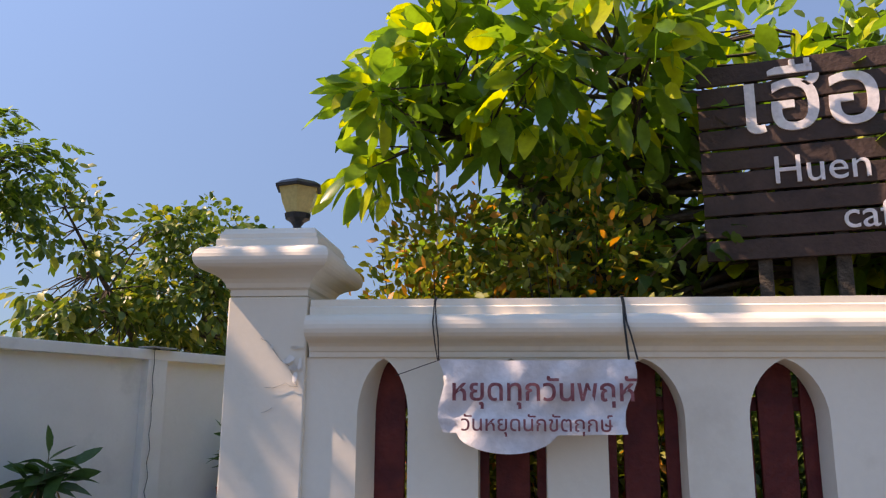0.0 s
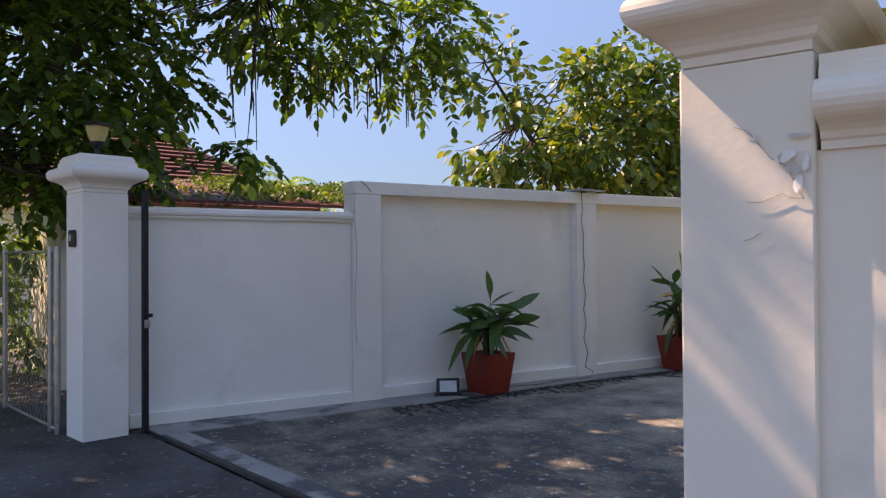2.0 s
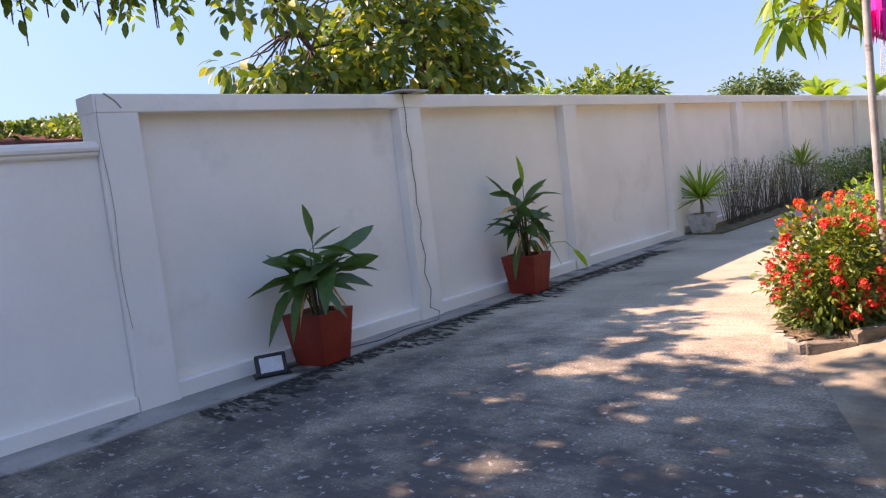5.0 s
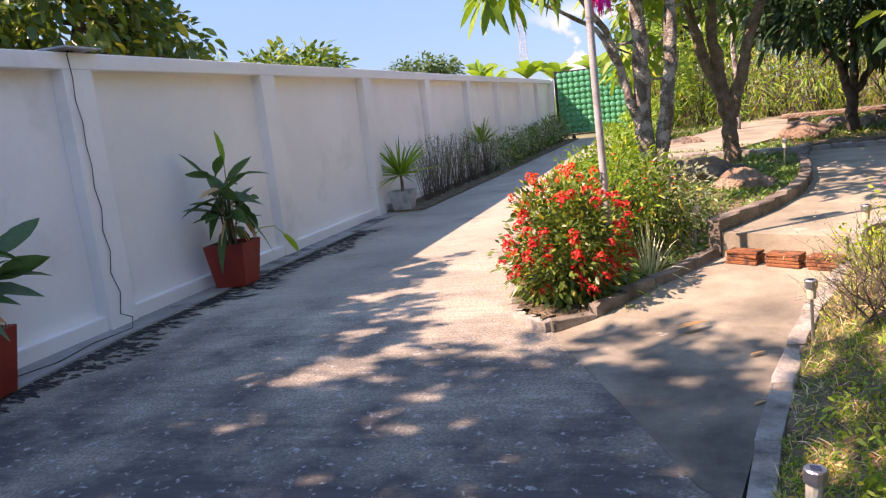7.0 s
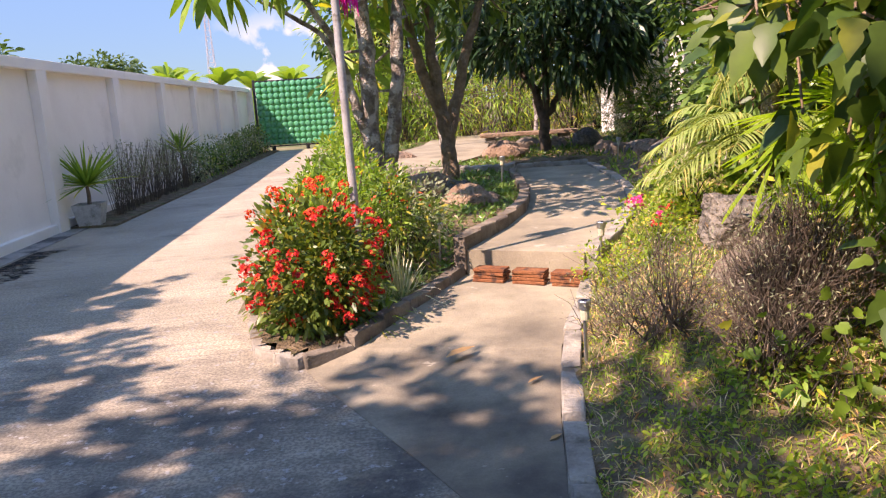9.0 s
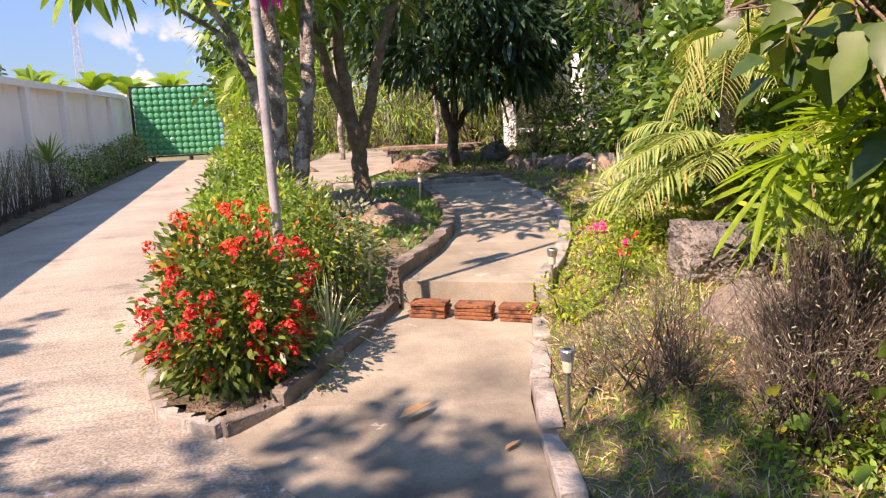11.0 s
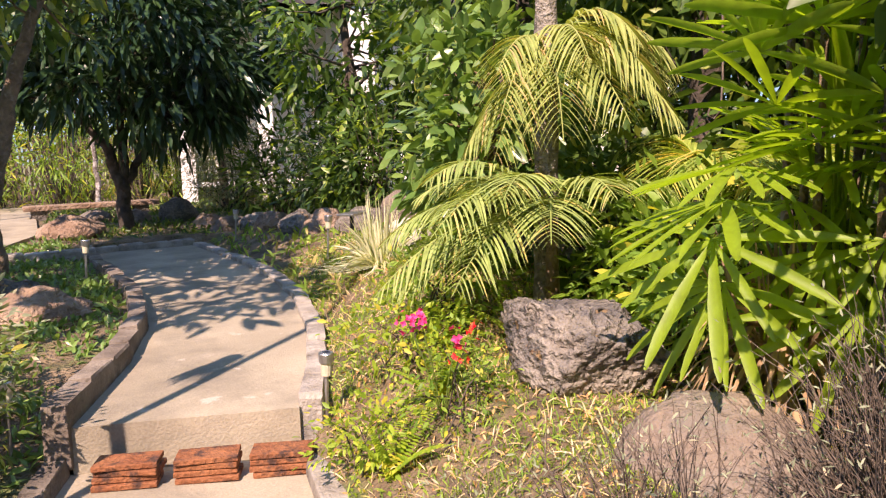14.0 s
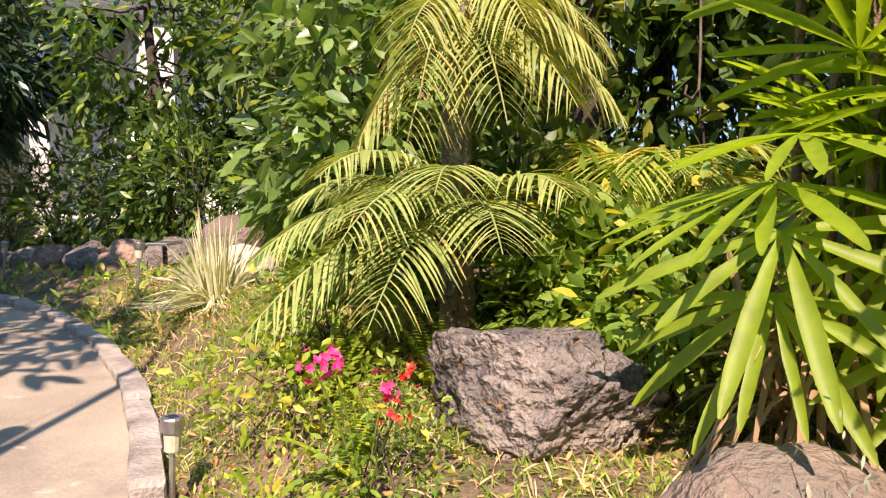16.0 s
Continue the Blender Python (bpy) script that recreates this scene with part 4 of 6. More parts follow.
def palm(name, label, loc, fronds, length, seed, material=L_PALM, trunk_h=0.0, trunk_r=0.06, rise=0.9, leaflet=0.3, width=0.028, pairs=26, sag=1.0, group="", aims=None, hub=None, category="palm", bark=None):
    """A feather palm: a trunk, and fronds that are each a bent stalk with two rows of leaflets."""
    rng = np.random.default_rng(seed)
    ob = thing(name, label, category, loc, group=group)
    hub = np.array(hub if hub is not None else (0, 0, trunk_h), float)
    if trunk_h:
        t = np.linspace(0, 1, 18)
        tubes("trunk", [(np.stack([t * hub[0], t * hub[1], t * trunk_h], 1), trunk_r * (1 + 0.06 * np.cos(np.arange(18) * math.pi)) * (1.15 - 0.3 * t))], bark or PALM_BARK, ob, n=12)
    for i in range(fronds):
        if aims:
            a, up, L = aims[i]
        else:
            a, up, L = math.tau * i / fronds + rng.normal(0, 0.25), rise * rng.uniform(0.5, 1.25), length * rng.uniform(0.8, 1.1)
        d = np.array([math.cos(a), math.sin(a), 0])
        s = np.linspace(0, 1, 14)
        curve = hub + L * (s[:, None] * d * np.cos(up) + (s * np.sin(up) - sag * 0.55 * s**2.2)[:, None] * np.array([0, 0, 1.0]))
        stalk = tubes("frond", [(curve, np.linspace(0.011, 0.002, 14))], material, ob, n=4)
        u = np.linspace(0.16, 0.99, pairs)
        c = np.stack([np.interp(u, s, curve[:, k]) for k in range(3)], 1)
        tang = unit(np.stack([np.interp(u, s, np.gradient(curve[:, k])) for k in range(3)], 1))
        sidev = unit(np.cross(tang, [0, 0, 1.0]))
        Ls = leaflet * np.sin(np.clip(u * 0.9 + 0.12, 0, 1) * math.pi) ** 0.5
        arrays = []
        for sg in (-1, 1):
            ax = sg * sidev * 0.85 + tang * 0.75 + np.array([0, 0, 0.12]) + rng.normal(0, 0.07, c.shape)
            arrays.append(leaves(rng, c, ax, Ls * rng.uniform(0.85, 1.1, pairs), width / leaflet, BLADE, 0.35, 0.42 * sag, 0.12))
        V, T = join(*arrays)
        raw("frond_leaf", V, T, material, stalk)
    return ob


palm("palm", "tall feather palm beyond the red roof", (-26, 8.6, -0.1), 11, 1.7, 31, L_LIGHT, trunk_h=4.3, trunk_r=0.12, leaflet=0.45, width=0.05, pairs=20)
palm("palm", "tall feather palm beyond the red roof", (-27, 10.4, -0.1), 10, 1.8, 32, L_LIGHT, trunk_h=4.0, trunk_r=0.12, leaflet=0.5, width=0.05, pairs=20)

# chain-link fence and gate post by the far pillar
fence = thing("chain_link_fence", "rusty chain-link fence between steel posts", "fence", (-8.05, 1.42, -0.1), 192)
for x in (0.0, 0.18, 1.6, 3.2):
    tubes("post", [(np.array([(x, 0, 0), (x, 0, 1.66)]), [0.025, 0.025])], STEEL, fence, n=8)
for z in (0.12, 1.62):
    tubes("rail", [(np.array([(0, 0, z), (3.2, 0, z)]), [0.014, 0.014])], STEEL, fence, n=6)
runs = []
for i in range(-16, 32):
    for sg in (-1, 1):
        a, b = i * 0.1, i * 0.1 + sg * 1.5
        pts = np.array([(a, 0.002 * sg, 0.12), (b, 0.002 * sg, 1.62)])
        lo, hi = min(a, b), max(a, b)
        if hi <= 0 or lo >= 3.2:
            continue
        tt = sorted([np.clip((0 - a) / (b - a), 0, 1), np.clip((3.2 - a) / (b - a), 0, 1)])
        runs.append((np.array([pts[0] + (pts[1] - pts[0]) * t for t in tt]), [0.0022, 0.0022]))
tubes("mesh", runs, STEEL, fence, "rusty diamond wire mesh", 3)
post = thing("gate_post", "black steel gate stop post with a bolt and padlock", "post", (-7.68, 2.05, -0.02), 10)
boxed("post", (-0.024, 0.024, -0.024, 0.024, 0, 2.05), BLACK, post, 0.004)
boxed("bolt", (0.03, 0.075, -0.04, 0.04, 0.98, 1.01), BLACK, post, 0.004)
boxed("padlock", (0.045, 0.07, -0.025, 0.02, 0.89, 0.96), STEEL, post, 0.006, "steel padlock")
bell = thing("door_bell", "brown weatherproof bell push box on the pillar", "door bell", tuple((PILLAR_B @ Vector((0.0, -0.185, 1.62)))), 13)
boxed("case", (-0.06, 0.06, -0.03, 0, -0.07, 0.07), BARK_DARK, bell, 0.012)
boxed("button", (-0.018, 0.018, -0.036, -0.03, -0.02, 0.03), STEEL, bell, 0.002)

for k, (x, y, r, h) in enumerate(((-11.6, 0.2, 1.2, 1.3), (-12.2, 1.9, 1.0, 1.3), (-11.2, -1.8, 1.2, 1.1), (-13.4, -0.4, 1.3, 1.7))):
    bush("shade_shrub", "dark overgrown shrub beyond the chain-link fence", (x, y, -0.1), (r, r, h), 1700, L_POD, 56 + k, 0.15, 0.45, stems=20, spread=0.3, group="shade shrubs")
lawn_out = np.random.default_rng(60)
P = np.stack([lawn_out.uniform(-13, -8.2, 5000), lawn_out.uniform(-4, 1.2, 5000), np.full(5000, -0.1)], 1)
tagged(raw("rough_grass", *leaves(lawn_out, P, lawn_out.normal(0, 0.5, (5000, 3)) + (0, 0, 1), 0.16, 0.1, LANCE, 0.2, 0.3), L_GRASS), "rough green grass beyond the chain-link fence", "grass", kind="stuff")
# broken plaster on the near pillar
chip = thing("plaster_crack", "cracked and flaking white plaster on the gate pillar", "crack")
def on_pillar(x, y, out=-0.0615):
    return (-0.05 + (x - 340) * 0.00112, out, 1.70 - (y - 330) * 0.00112)
for run in (((200, 240), (225, 250), (238, 262), (255, 285), (285, 325), (325, 350), (330, 368), (340, 390), (360, 430)), ((225, 430), (260, 433), (295, 420), (310, 413), (330, 425), (360, 428)), ((218, 528), (240, 522), (262, 508))):
    cable("split", [on_pillar(*p) for p in run], 0.0011, STRIP, chip)
for cx, cy, w, h, tip, spin in ((350, 274, 24, 8, 0.004, 0.3), (326, 322, 20, 18, 0.008, 1.0), (346, 400, 13, 26, 0.009, 0.2), (338, 352, 16, 14, 0.007, 0.6), (248, 272, 7, 9, 0.003, 0.5), (366, 345, 9, 24, 0.003, 0.0), (300, 332, 10, 7, 0.003, 0.8)):
    bm = bmesh.new()
    rng = np.random.default_rng(cx)
    rim = []
    for k in range(9):
        a = math.tau * k / 9 + spin
        r = rng.uniform(0.5, 1.4)
        p = on_pillar(cx + w * r * math.cos(a), cy + h * r * math.sin(a))
        rim.append((p[0], p[1] - tip * (0.5 + 0.5 * math.sin(a + spin)), p[2]))
    f = bm.faces.new([bm.verts.new(p) for p in rim])
    bmesh.ops.solidify(bm, geom=[f], thickness=0.003)
    part("flake", bm, PLASTER, chip)
chip.matrix_world = FENCE

# banner with its cords
banner = thing("banner", "creased white cloth banner with faded red printing, tied to the wall", "banner")
banner.matrix_world = FENCE
nx, nz = 46, 26
bv = []
for j in range(nz):
    for i in range(nx):
        u, w = i / (nx - 1), j / (nz - 1)
        sagz = 0.008 * math.sin(math.pi * u)
        z = 1.705 - sagz - w * (0.30 + 0.0 * u) - (0.075 * max(0.0, math.sin(math.pi * min(1, max(0, (u - 0.07) / 0.54)))) ** 0.5) * max(0, w - 0.78) / 0.22
        yy = -0.175 + 0.014 * math.sin(9 * u + 2 * w) * (0.4 + w) + 0.008 * math.sin(23 * u + 7 * w) - 0.05 * max(0, w - 0.74) * 4 * (0.25 + 0.75 * math.sin(math.pi * u)) * (1 if w < 0.86 else 0.3)
        x = 0.61 + 0.78 * u + (0.02 * math.sin(6 * w) if i in (0, nx - 1) else 0) + (0.03 * (w - 0.4) * (1 - 2 * u))
        bv.append((x, yy, z))
bt = [t for j in range(nz - 1) for i in range(nx - 1) for a in [j * nx + i] for t in ((a, a + 1, a + nx + 1), (a, a + nx + 1, a + nx))]
raw("cloth", bv, bt, CLOTH, banner)


def lettering(name, body, size, m, material, parent, depth=0.002, bold=0.0, label=""):
    """Letters as flat solid shapes, in the built-in font."""
    cu = bpy.data.curves.new(name, "FONT")
    cu.body, cu.size, cu.extrude, cu.offset = body, size, depth, bold
    cu.resolution_u = 4
    ob = new(name, cu)
    dg = bpy.context.evaluated_depsgraph_get()
    me = bpy.data.meshes.new_from_object(ob.evaluated_get(dg))
    bpy.data.objects.remove(ob)
    me.materials.clear()
    me.materials.append(material)
    out = new(name, me)
    out.parent = parent
    out.matrix_local = m
    if label:
        out["label"] = label
    return out


lettering("printed_line", "หยุดทุกวันพฤหั", 0.125, pose(0.655, -0.198, 1.535, 90, 0, 0), PRINT, banner, 0.001, 0.0015)
lettering("printed_line", "วันหยุดนักขัตฤกษ์", 0.085, pose(0.70, -0.226, 1.415, 90, 0, 0), PRINT, banner, 0.001, 0.0005)
cord = thing("tie_string", "thin dark string tying the banner over the coping", "string", group="banner strings")
cord.matrix_world = FENCE
cable("strand", [(0.60, -0.178, 1.70), (0.585, -0.165, 1.78), (0.575, -0.155, 1.86), (0.575, -0.10, 1.945), (0.575, -0.06, 1.98), (0.58, 0.05, 1.985)], 0.003, CORD, cord)
cable("strand", [(0.605, -0.178, 1.70), (0.60, -0.168, 1.80), (0.59, -0.155, 1.86), (0.58, -0.10, 1.947), (0.58, -0.05, 1.982)], 0.003, CORD, cord)
cable("strand", [(0.61, -0.18, 1.70), (0.52, -0.12, 1.675), (0.4, -0.04, 1.64)], 0.002, CORD, cord)
cord2 = thing("tie_string", "thin dark string tying the banner over the coping", "string", group="banner strings")
cord2.matrix_world = FENCE
cable("strand", [(1.385, -0.178, 1.70), (1.38, -0.165, 1.78), (1.375, -0.155, 1.86), (1.38, -0.10, 1.945), (1.38, -0.06, 1.98), (1.385, 0.05, 1.985)], 0.005, WIRE, cord2)
cable("strand", [(1.42, -0.18, 1.70), (1.40, -0.168, 1.80), (1.385, -0.155, 1.86), (1.385, -0.10, 1.947), (1.385, -0.05, 1.982)], 0.004, WIRE, cord2)

# sign board over the wall
sign = thing("sign_board", "brown slatted wooden signboard with white cut-out lettering", "sign", (-0.585, 4.2, 0), 7.5)
for k in range(9):
    boxed("plank", (0 - 0.003 * (k % 2), 1.9, -0.012, 0.012, 2.275 + k * 0.1235, 2.275 + k * 0.1235 + 0.108), SIGN_WOOD, sign, 0.004)
for x in (0.25, 0.62, 1.5):
    boxed("upright", (x, x + 0.07, 0.015, 0.06, 1.4, 3.35), BARK_DARK, sign, 0.004)
boxed("post", (0.42, 0.54, 0.07, 0.19, 0.0, 3.2), BARK_DARK, sign, 0.006)
boxed("post", (1.4, 1.52, 0.07, 0.19, 0.0, 3.2), BARK_DARK, sign, 0.006)
lettering("letters", "เฮือ", 0.5, pose(0.2, -0.018, 2.965, 90, 0, 0), LETTER, sign, 0.006, 0.004)
lettering("letters", "Huen", 0.215, pose(0.35, -0.018, 2.672, 90, 0, 0), LETTER, sign, 0.006)
lettering("letters", "cafe", 0.2, pose(0.66, -0.018, 2.41, 90, 0, 0), LETTER, sign, 0.006)

# greenery behind the street wall
plant_tree("broad_leaved_tree", "tree with large glossy leaves reaching over the street wall", (-0.75, 4.75, 0.0),
    [[(0, 0, 0, 0.09), (-0.1, -0.1, 1.4, 0.075), (-0.3, -0.2, 2.6, 0.05), (-0.3, -0.3, 3.6, 0.025)], [(-0.1, -0.1, 1.6, 0.05), (-0.7, -0.5, 2.7, 0.03), (-1.3, -0.9, 3.2, 0.015)]],
    [((-0.7, -0.5, 3.6), (1.15, 0.75, 0.75), 85, 14, 0.2), ((0.5, 0.25, 3.1), (1.5, 0.6, 1.1), 84, 13, 0.24), ((-1.45, -1.15, 3.1), (0.35, 0.35, 0.4), 18, 10, 0.14), ((0.7, 0.2, 2.4), (0.7, 0.5, 0.4), 40, 14, 0.22)],
    L_BIG, BARK_DARK, 41, size=0.21, width=0.5, droop=0.22, twigs=80, tilt=0.8)
bush("orange_leaved_shrub", "tall shrub with small yellow-green and orange leaves", (-2.0, 3.9, 0.0), (0.55, 0.5, 1.46), 6400, L_SMALL, 42, 0.075, 0.5, stems=30, spread=0.17)
bush("orange_leaved_shrub", "tall shrub with small yellow-green and orange leaves", (-1.3, 4.1, 0.0), (0.6, 0.45, 1.45), 6000, L_SMALL, 43, 0.075, 0.5, stems=30, spread=0.17)
bush("climbing_shrub", "leggy light green shrub above the wall", (-1.35, 4.8, 0.0), (0.6, 0.45, 1.7), 1500, L_LIGHT, 44, 0.1, 0.5, stems=24, spread=0.2)
for k, (x, y) in enumerate(((-0.5, 4.3), (0.6, 4.75), (1.7, 5.2))):
    bush("hedge_shrub", "low green shrub just behind the street wall", (x, y, 0.0), (0.7, 0.45, 0.75), 1600, L_TREE, 45 + k, 0.1, 0.4, stems=16, group="shrubs behind the street wall")
for k, (x, y, h) in enumerate(((1.6, 6.4, 5.2), (4.0, 7.2, 5.6), (0.4, 7.6, 5.0))):
    plant_tree("garden_tree", "dense green garden tree behind the signboard", (x, y, 0.0), [[(0, 0, 0, 0.12), (0.05, 0, h * 0.5, 0.09), (0, 0.1, h * 0.8, 0.04)]],
        [((0, 0, h * 0.68), (1.4, 1.2, h * 0.3), 80, 26, 0.36)], L_TREE, BARK_DARK, 50 + k, size=0.17, twigs=30, group="dense trees behind the wall")


# ---- along the side wall ----
def square_pot(name, label, loc, w0, w1, h, material, rz=0.0, group="", soil=True):
    """A tapered square planter with a rim, hollow, filled with soil."""
    ob = thing(name, label, "plant pot", loc, rz, group)
    bm = bmesh.new()
    lathe(bm, [(w0, 0.0), (w0 + 0.004, 0.004), (w1, h - 0.004), (w1 - 0.004, h), (w1 - 0.024, h), (w1 - 0.035, h - 0.05)], square=True)
    part("body", bm, material, ob)
    part("soil", lathe(bmesh.new(), [(w1 - 0.036, h - 0.055), (w1 - 0.034, h - 0.035), (0.02, h - 0.02)], square=True), SOIL, ob)
    return ob


def lily(name, label, loc, seed, stems, height, blade=0.42, top=None, bare=0.7):
    """A clump of thin bare canes, each with a few long spreading leaves near its top."""
    rng = np.random.default_rng(seed)
    ob = thing(name, label, "potted plant", loc)
    for i in range(stems):
        a = math.tau * i * 0.382 + rng.normal(0, 0.25)
        d = np.array([math.cos(a) * (0.45 if math.cos(a) < 0 else 0.8), math.sin(a), 0])
        up, out = height * (1.0 if i == 0 else rng.uniform(0.55, 0.95)), 0.02 if i == 0 else rng.uniform(0.04, 0.2)
        p0 = 0.09 * d * rng.random()
        curve = np.array([p0, p0 + d * out * 0.25 + (0, 0, up * 0.4), p0 + d * out * 0.6 + (0, 0, up * 0.72), p0 + d * out + (0, 0, up)])
        stem = tubes("stem", [(curve, [0.011, 0.010, 0.008, 0.004])], L_POT if i % 2 else BARK_BROWN, ob, n=6)
        k = 5 if i == 0 else int(rng.integers(3, 5))
        for j in range(k):
            u = bare + (1 - bare) * j / (k - 1)
            at = np.array([np.interp(u * 3, range(4), curve[:, c]) for c in range(3)])
            b = a + 2.4 * j + rng.normal(0, 0.4)
            e = np.array([math.cos(b), math.sin(b), 0])
            e[0] *= 0.3 if e[0] < 0 else 0.6
            last = j == k - 1
            rise = 2.4 if last and i == 0 else (rng.uniform(0.2, 0.65) if last else rng.uniform(-0.1, 0.3))
            low = 0.05 if last else (rng.uniform(0.7, 1.2) if rng.random() < 0.16 else rng.uniform(0.08, 0.3))
            V, T = leaves(rng, [at], [e + (0, 0, rise)], blade * rng.uniform(0.75, 1.1), 0.33, ((0.0, 0.1), (0.14, 0.25), (0.34, 0.85), (0.58, 1.0), (0.82, 0.6), (1.0, 0.03)), 0.32, low, 0.35)
            raw("leaf_blade", V, T, top if last and i == 0 and top else L_POT, stem)
    for j in range(6):
        b = rng.random() * math.tau
        e = np.array([abs(math.cos(b)) * 0.6, math.sin(b), -0.9])
        raw("dead_leaf", *leaves(rng, [(0.08, 0.16 * math.sin(b), rng.uniform(0.15, 0.36))], [e], 0.2, 0.14, LANCE, 0.7, 0.5, 0.3), DRY, ob)
    return ob


square_pot("plant_pot", "red-brown square planter with a broad-leaved plant", (-7.58, 5.50, 0.012), 0.15, 0.205, 0.42, TERRA, 8, "red planters by the wall")
lily("potted_lily", "dark green broad-leaved plant in the red planter", (-7.58, 5.50, 0.36), 61, 12, 0.62, 0.45)
square_pot("plant_pot", "red-brown square planter with a tall plant", (-7.6, 8.50, 0.012), 0.15, 0.205, 0.42, TERRA, 6, "red planters by the wall")
tall_lily = lily("potted_lily", "tall broad-leaved plant with one browned leaf", (-7.6, 8.50, 0.36), 62, 11, 0.78, 0.42, L_LIGHT, 0.42)
raw("browned_leaf", *leaves(np.random.default_rng(3), [(0.05, -0.05, 0.6)], [(0.1, -1, 0.02)], 0.5, 0.2, LANCE, 0.6, 0.1, 0.1), DRY, tall_lily)
square_pot("plant_pot", "weathered white planter with a spiky plant", (-7.62, 13.4, 0.0), 0.13, 0.19, 0.32, WHITE_POT, 5)


def spiky(name, label, loc, seed, n, length, width, material=L_LIGHT, stem=0.18, group="", category="plant"):
    """A rosette of stiff narrow blades on a short stem."""
    rng = np.random.default_rng(seed)
    ob = thing(name, label, category, loc, group=group)
    tubes("stem", [(np.array([(0, 0, -0.05), (0.01, 0, stem * 0.5), (0, 0, stem)]), [0.03, 0.026, 0.02])], BARK_BROWN, ob, n=7)
    d = unit(rng.normal(0, 1, (n, 3)) + (0, 0, 0.75))
    d[:, 2] = np.abs(d[:, 2]) - 0.1
    V, T = leaves(rng, np.tile([[0, 0, stem]], (n, 1)) + d * 0.02, d, length * rng.uniform(0.7, 1.1, n), width / length, BLADE, 0.3, 0.12, 0.3)
    raw("foliage", V, T, material, ob)
    return ob


spiky("yucca", "light green spiky plant in the white planter", (-7.62, 13.4, 0.30), 63, 100, 0.64, 0.032, stem=0.26)
spiky("yucca", "light green spiky plant rising from the wall bed", (-7.5, 18.3, 0.0), 64, 80, 0.6, 0.03, stem=0.72)
spiky("yucca", "yellowish spiky plant by the wall", (-7.4, 20.6, 0.0), 65, 60, 0.4, 0.03, L_PALM, 0.2)

flood = thing("floodlight", "black floodlight lying on the concrete strip", "floodlight", (-7.62, 5.02, 0.014), 62)
bm = bmesh.new()
box(bm, -0.12, 0.12, -0.025, 0.025, 0.0, 0.18, 0.012)
bmesh.ops.rotate(bm, verts=bm.verts[:], cent=(0, 0, 0), matrix=Matrix.Rotation(radians(-24), 3, "X"))
part("housing", bm, BLACK, flood)
bm = bmesh.new()
box(bm, -0.088, 0.088, -0.031, -0.0255, 0.03, 0.148, 0.002)
bmesh.ops.rotate(bm, verts=bm.verts[:], cent=(0, 0, 0), matrix=Matrix.Rotation(radians(-24), 3, "X"))
part("lens", bm, LENS, flood, "pale glass lens")
boxed("bracket", (-0.14, -0.125, -0.03, 0.1, 0.0, 0.02), BLACK, flood, 0.002)
boxed("bracket", (0.125, 0.14, -0.03, 0.1, 0.0, 0.02), BLACK, flood, 0.002)

solar = thing("solar_charger", "small flat solar charger on top of the wall", "solar charger", (-7.9, 7.16, 2.22), 4)
boxed("frame", (-0.1, 0.16, -0.22, 0.2, 0.02, 0.035), WHITE_POT, solar, 0.003)
boxed("cell", (-0.09, 0.15, -0.21, 0.19, 0.036, 0.04), PANEL_DARK, solar)
boxed("foot", (-0.03, 0.03, -0.03, 0.03, 0.0, 0.02), BLACK, solar)
rng = np.random.default_rng(9)
wire = [(WALL_X + 0.012, 7.08, 2.24)] + [(WALL_X + 0.012, 7.06 + 0.02 * math.sin(3 * k) + 0.05 * k / 12 + rng.normal(0, 0.006), 2.2 - 2.08 * k / 12) for k in range(13)] + [(WALL_X + 0.03, 7.2, 0.06), (-7.66, 7.02, 0.017), (-7.7, 6.6, 0.017), (-7.62, 6.2, 0.017), (-7.72, 5.8, 0.017), (-7.68, 5.2, 0.02), (-7.64, 5.08, 0.07)]
tagged(cable("power_cable", wire, 0.0038, WIRE), "thin black cable down the wall to the floodlight", "cable")
crack = [(WALL_X + 0.003, 4.07 + 0.012 * math.sin(5 * k), 2.2 - 0.2 * k) for k in range(9)]
tagged(cable("wall_crack", crack, 0.0022, STRIP), "hairline crack down the wall joint", "crack")
tagged(cable("wall_crack", [(WALL_X + 0.006, 4.13, 2.22), (WALL_X + 0.006, 4.2, 2.17), (WALL_X + 0.006, 4.24, 2.12)], 0.006, STRIP), "dark crack in the coping end", "crack")

# fallen leaf on a long stalk by the second planter
fallen = thing("drooping_leaf", "yellow-green leaf drooping on a long stalk", "leaf", (-7.55, 8.7, 0.38))
cable("stalk", [(0, 0.0, 0), (0.05, 0.2, 0.12), (0.08, 0.42, 0.1), (0.09, 0.55, 0.0)], 0.005, L_FERN, fallen)
raw("blade", *leaves(np.random.default_rng(1), [(0.09, 0.55, 0.0)], [(0.05, 0.8, -0.75)], 0.34, 0.3, BROAD, 0.3, 0.1, 0.2), L_FERN, fallen)

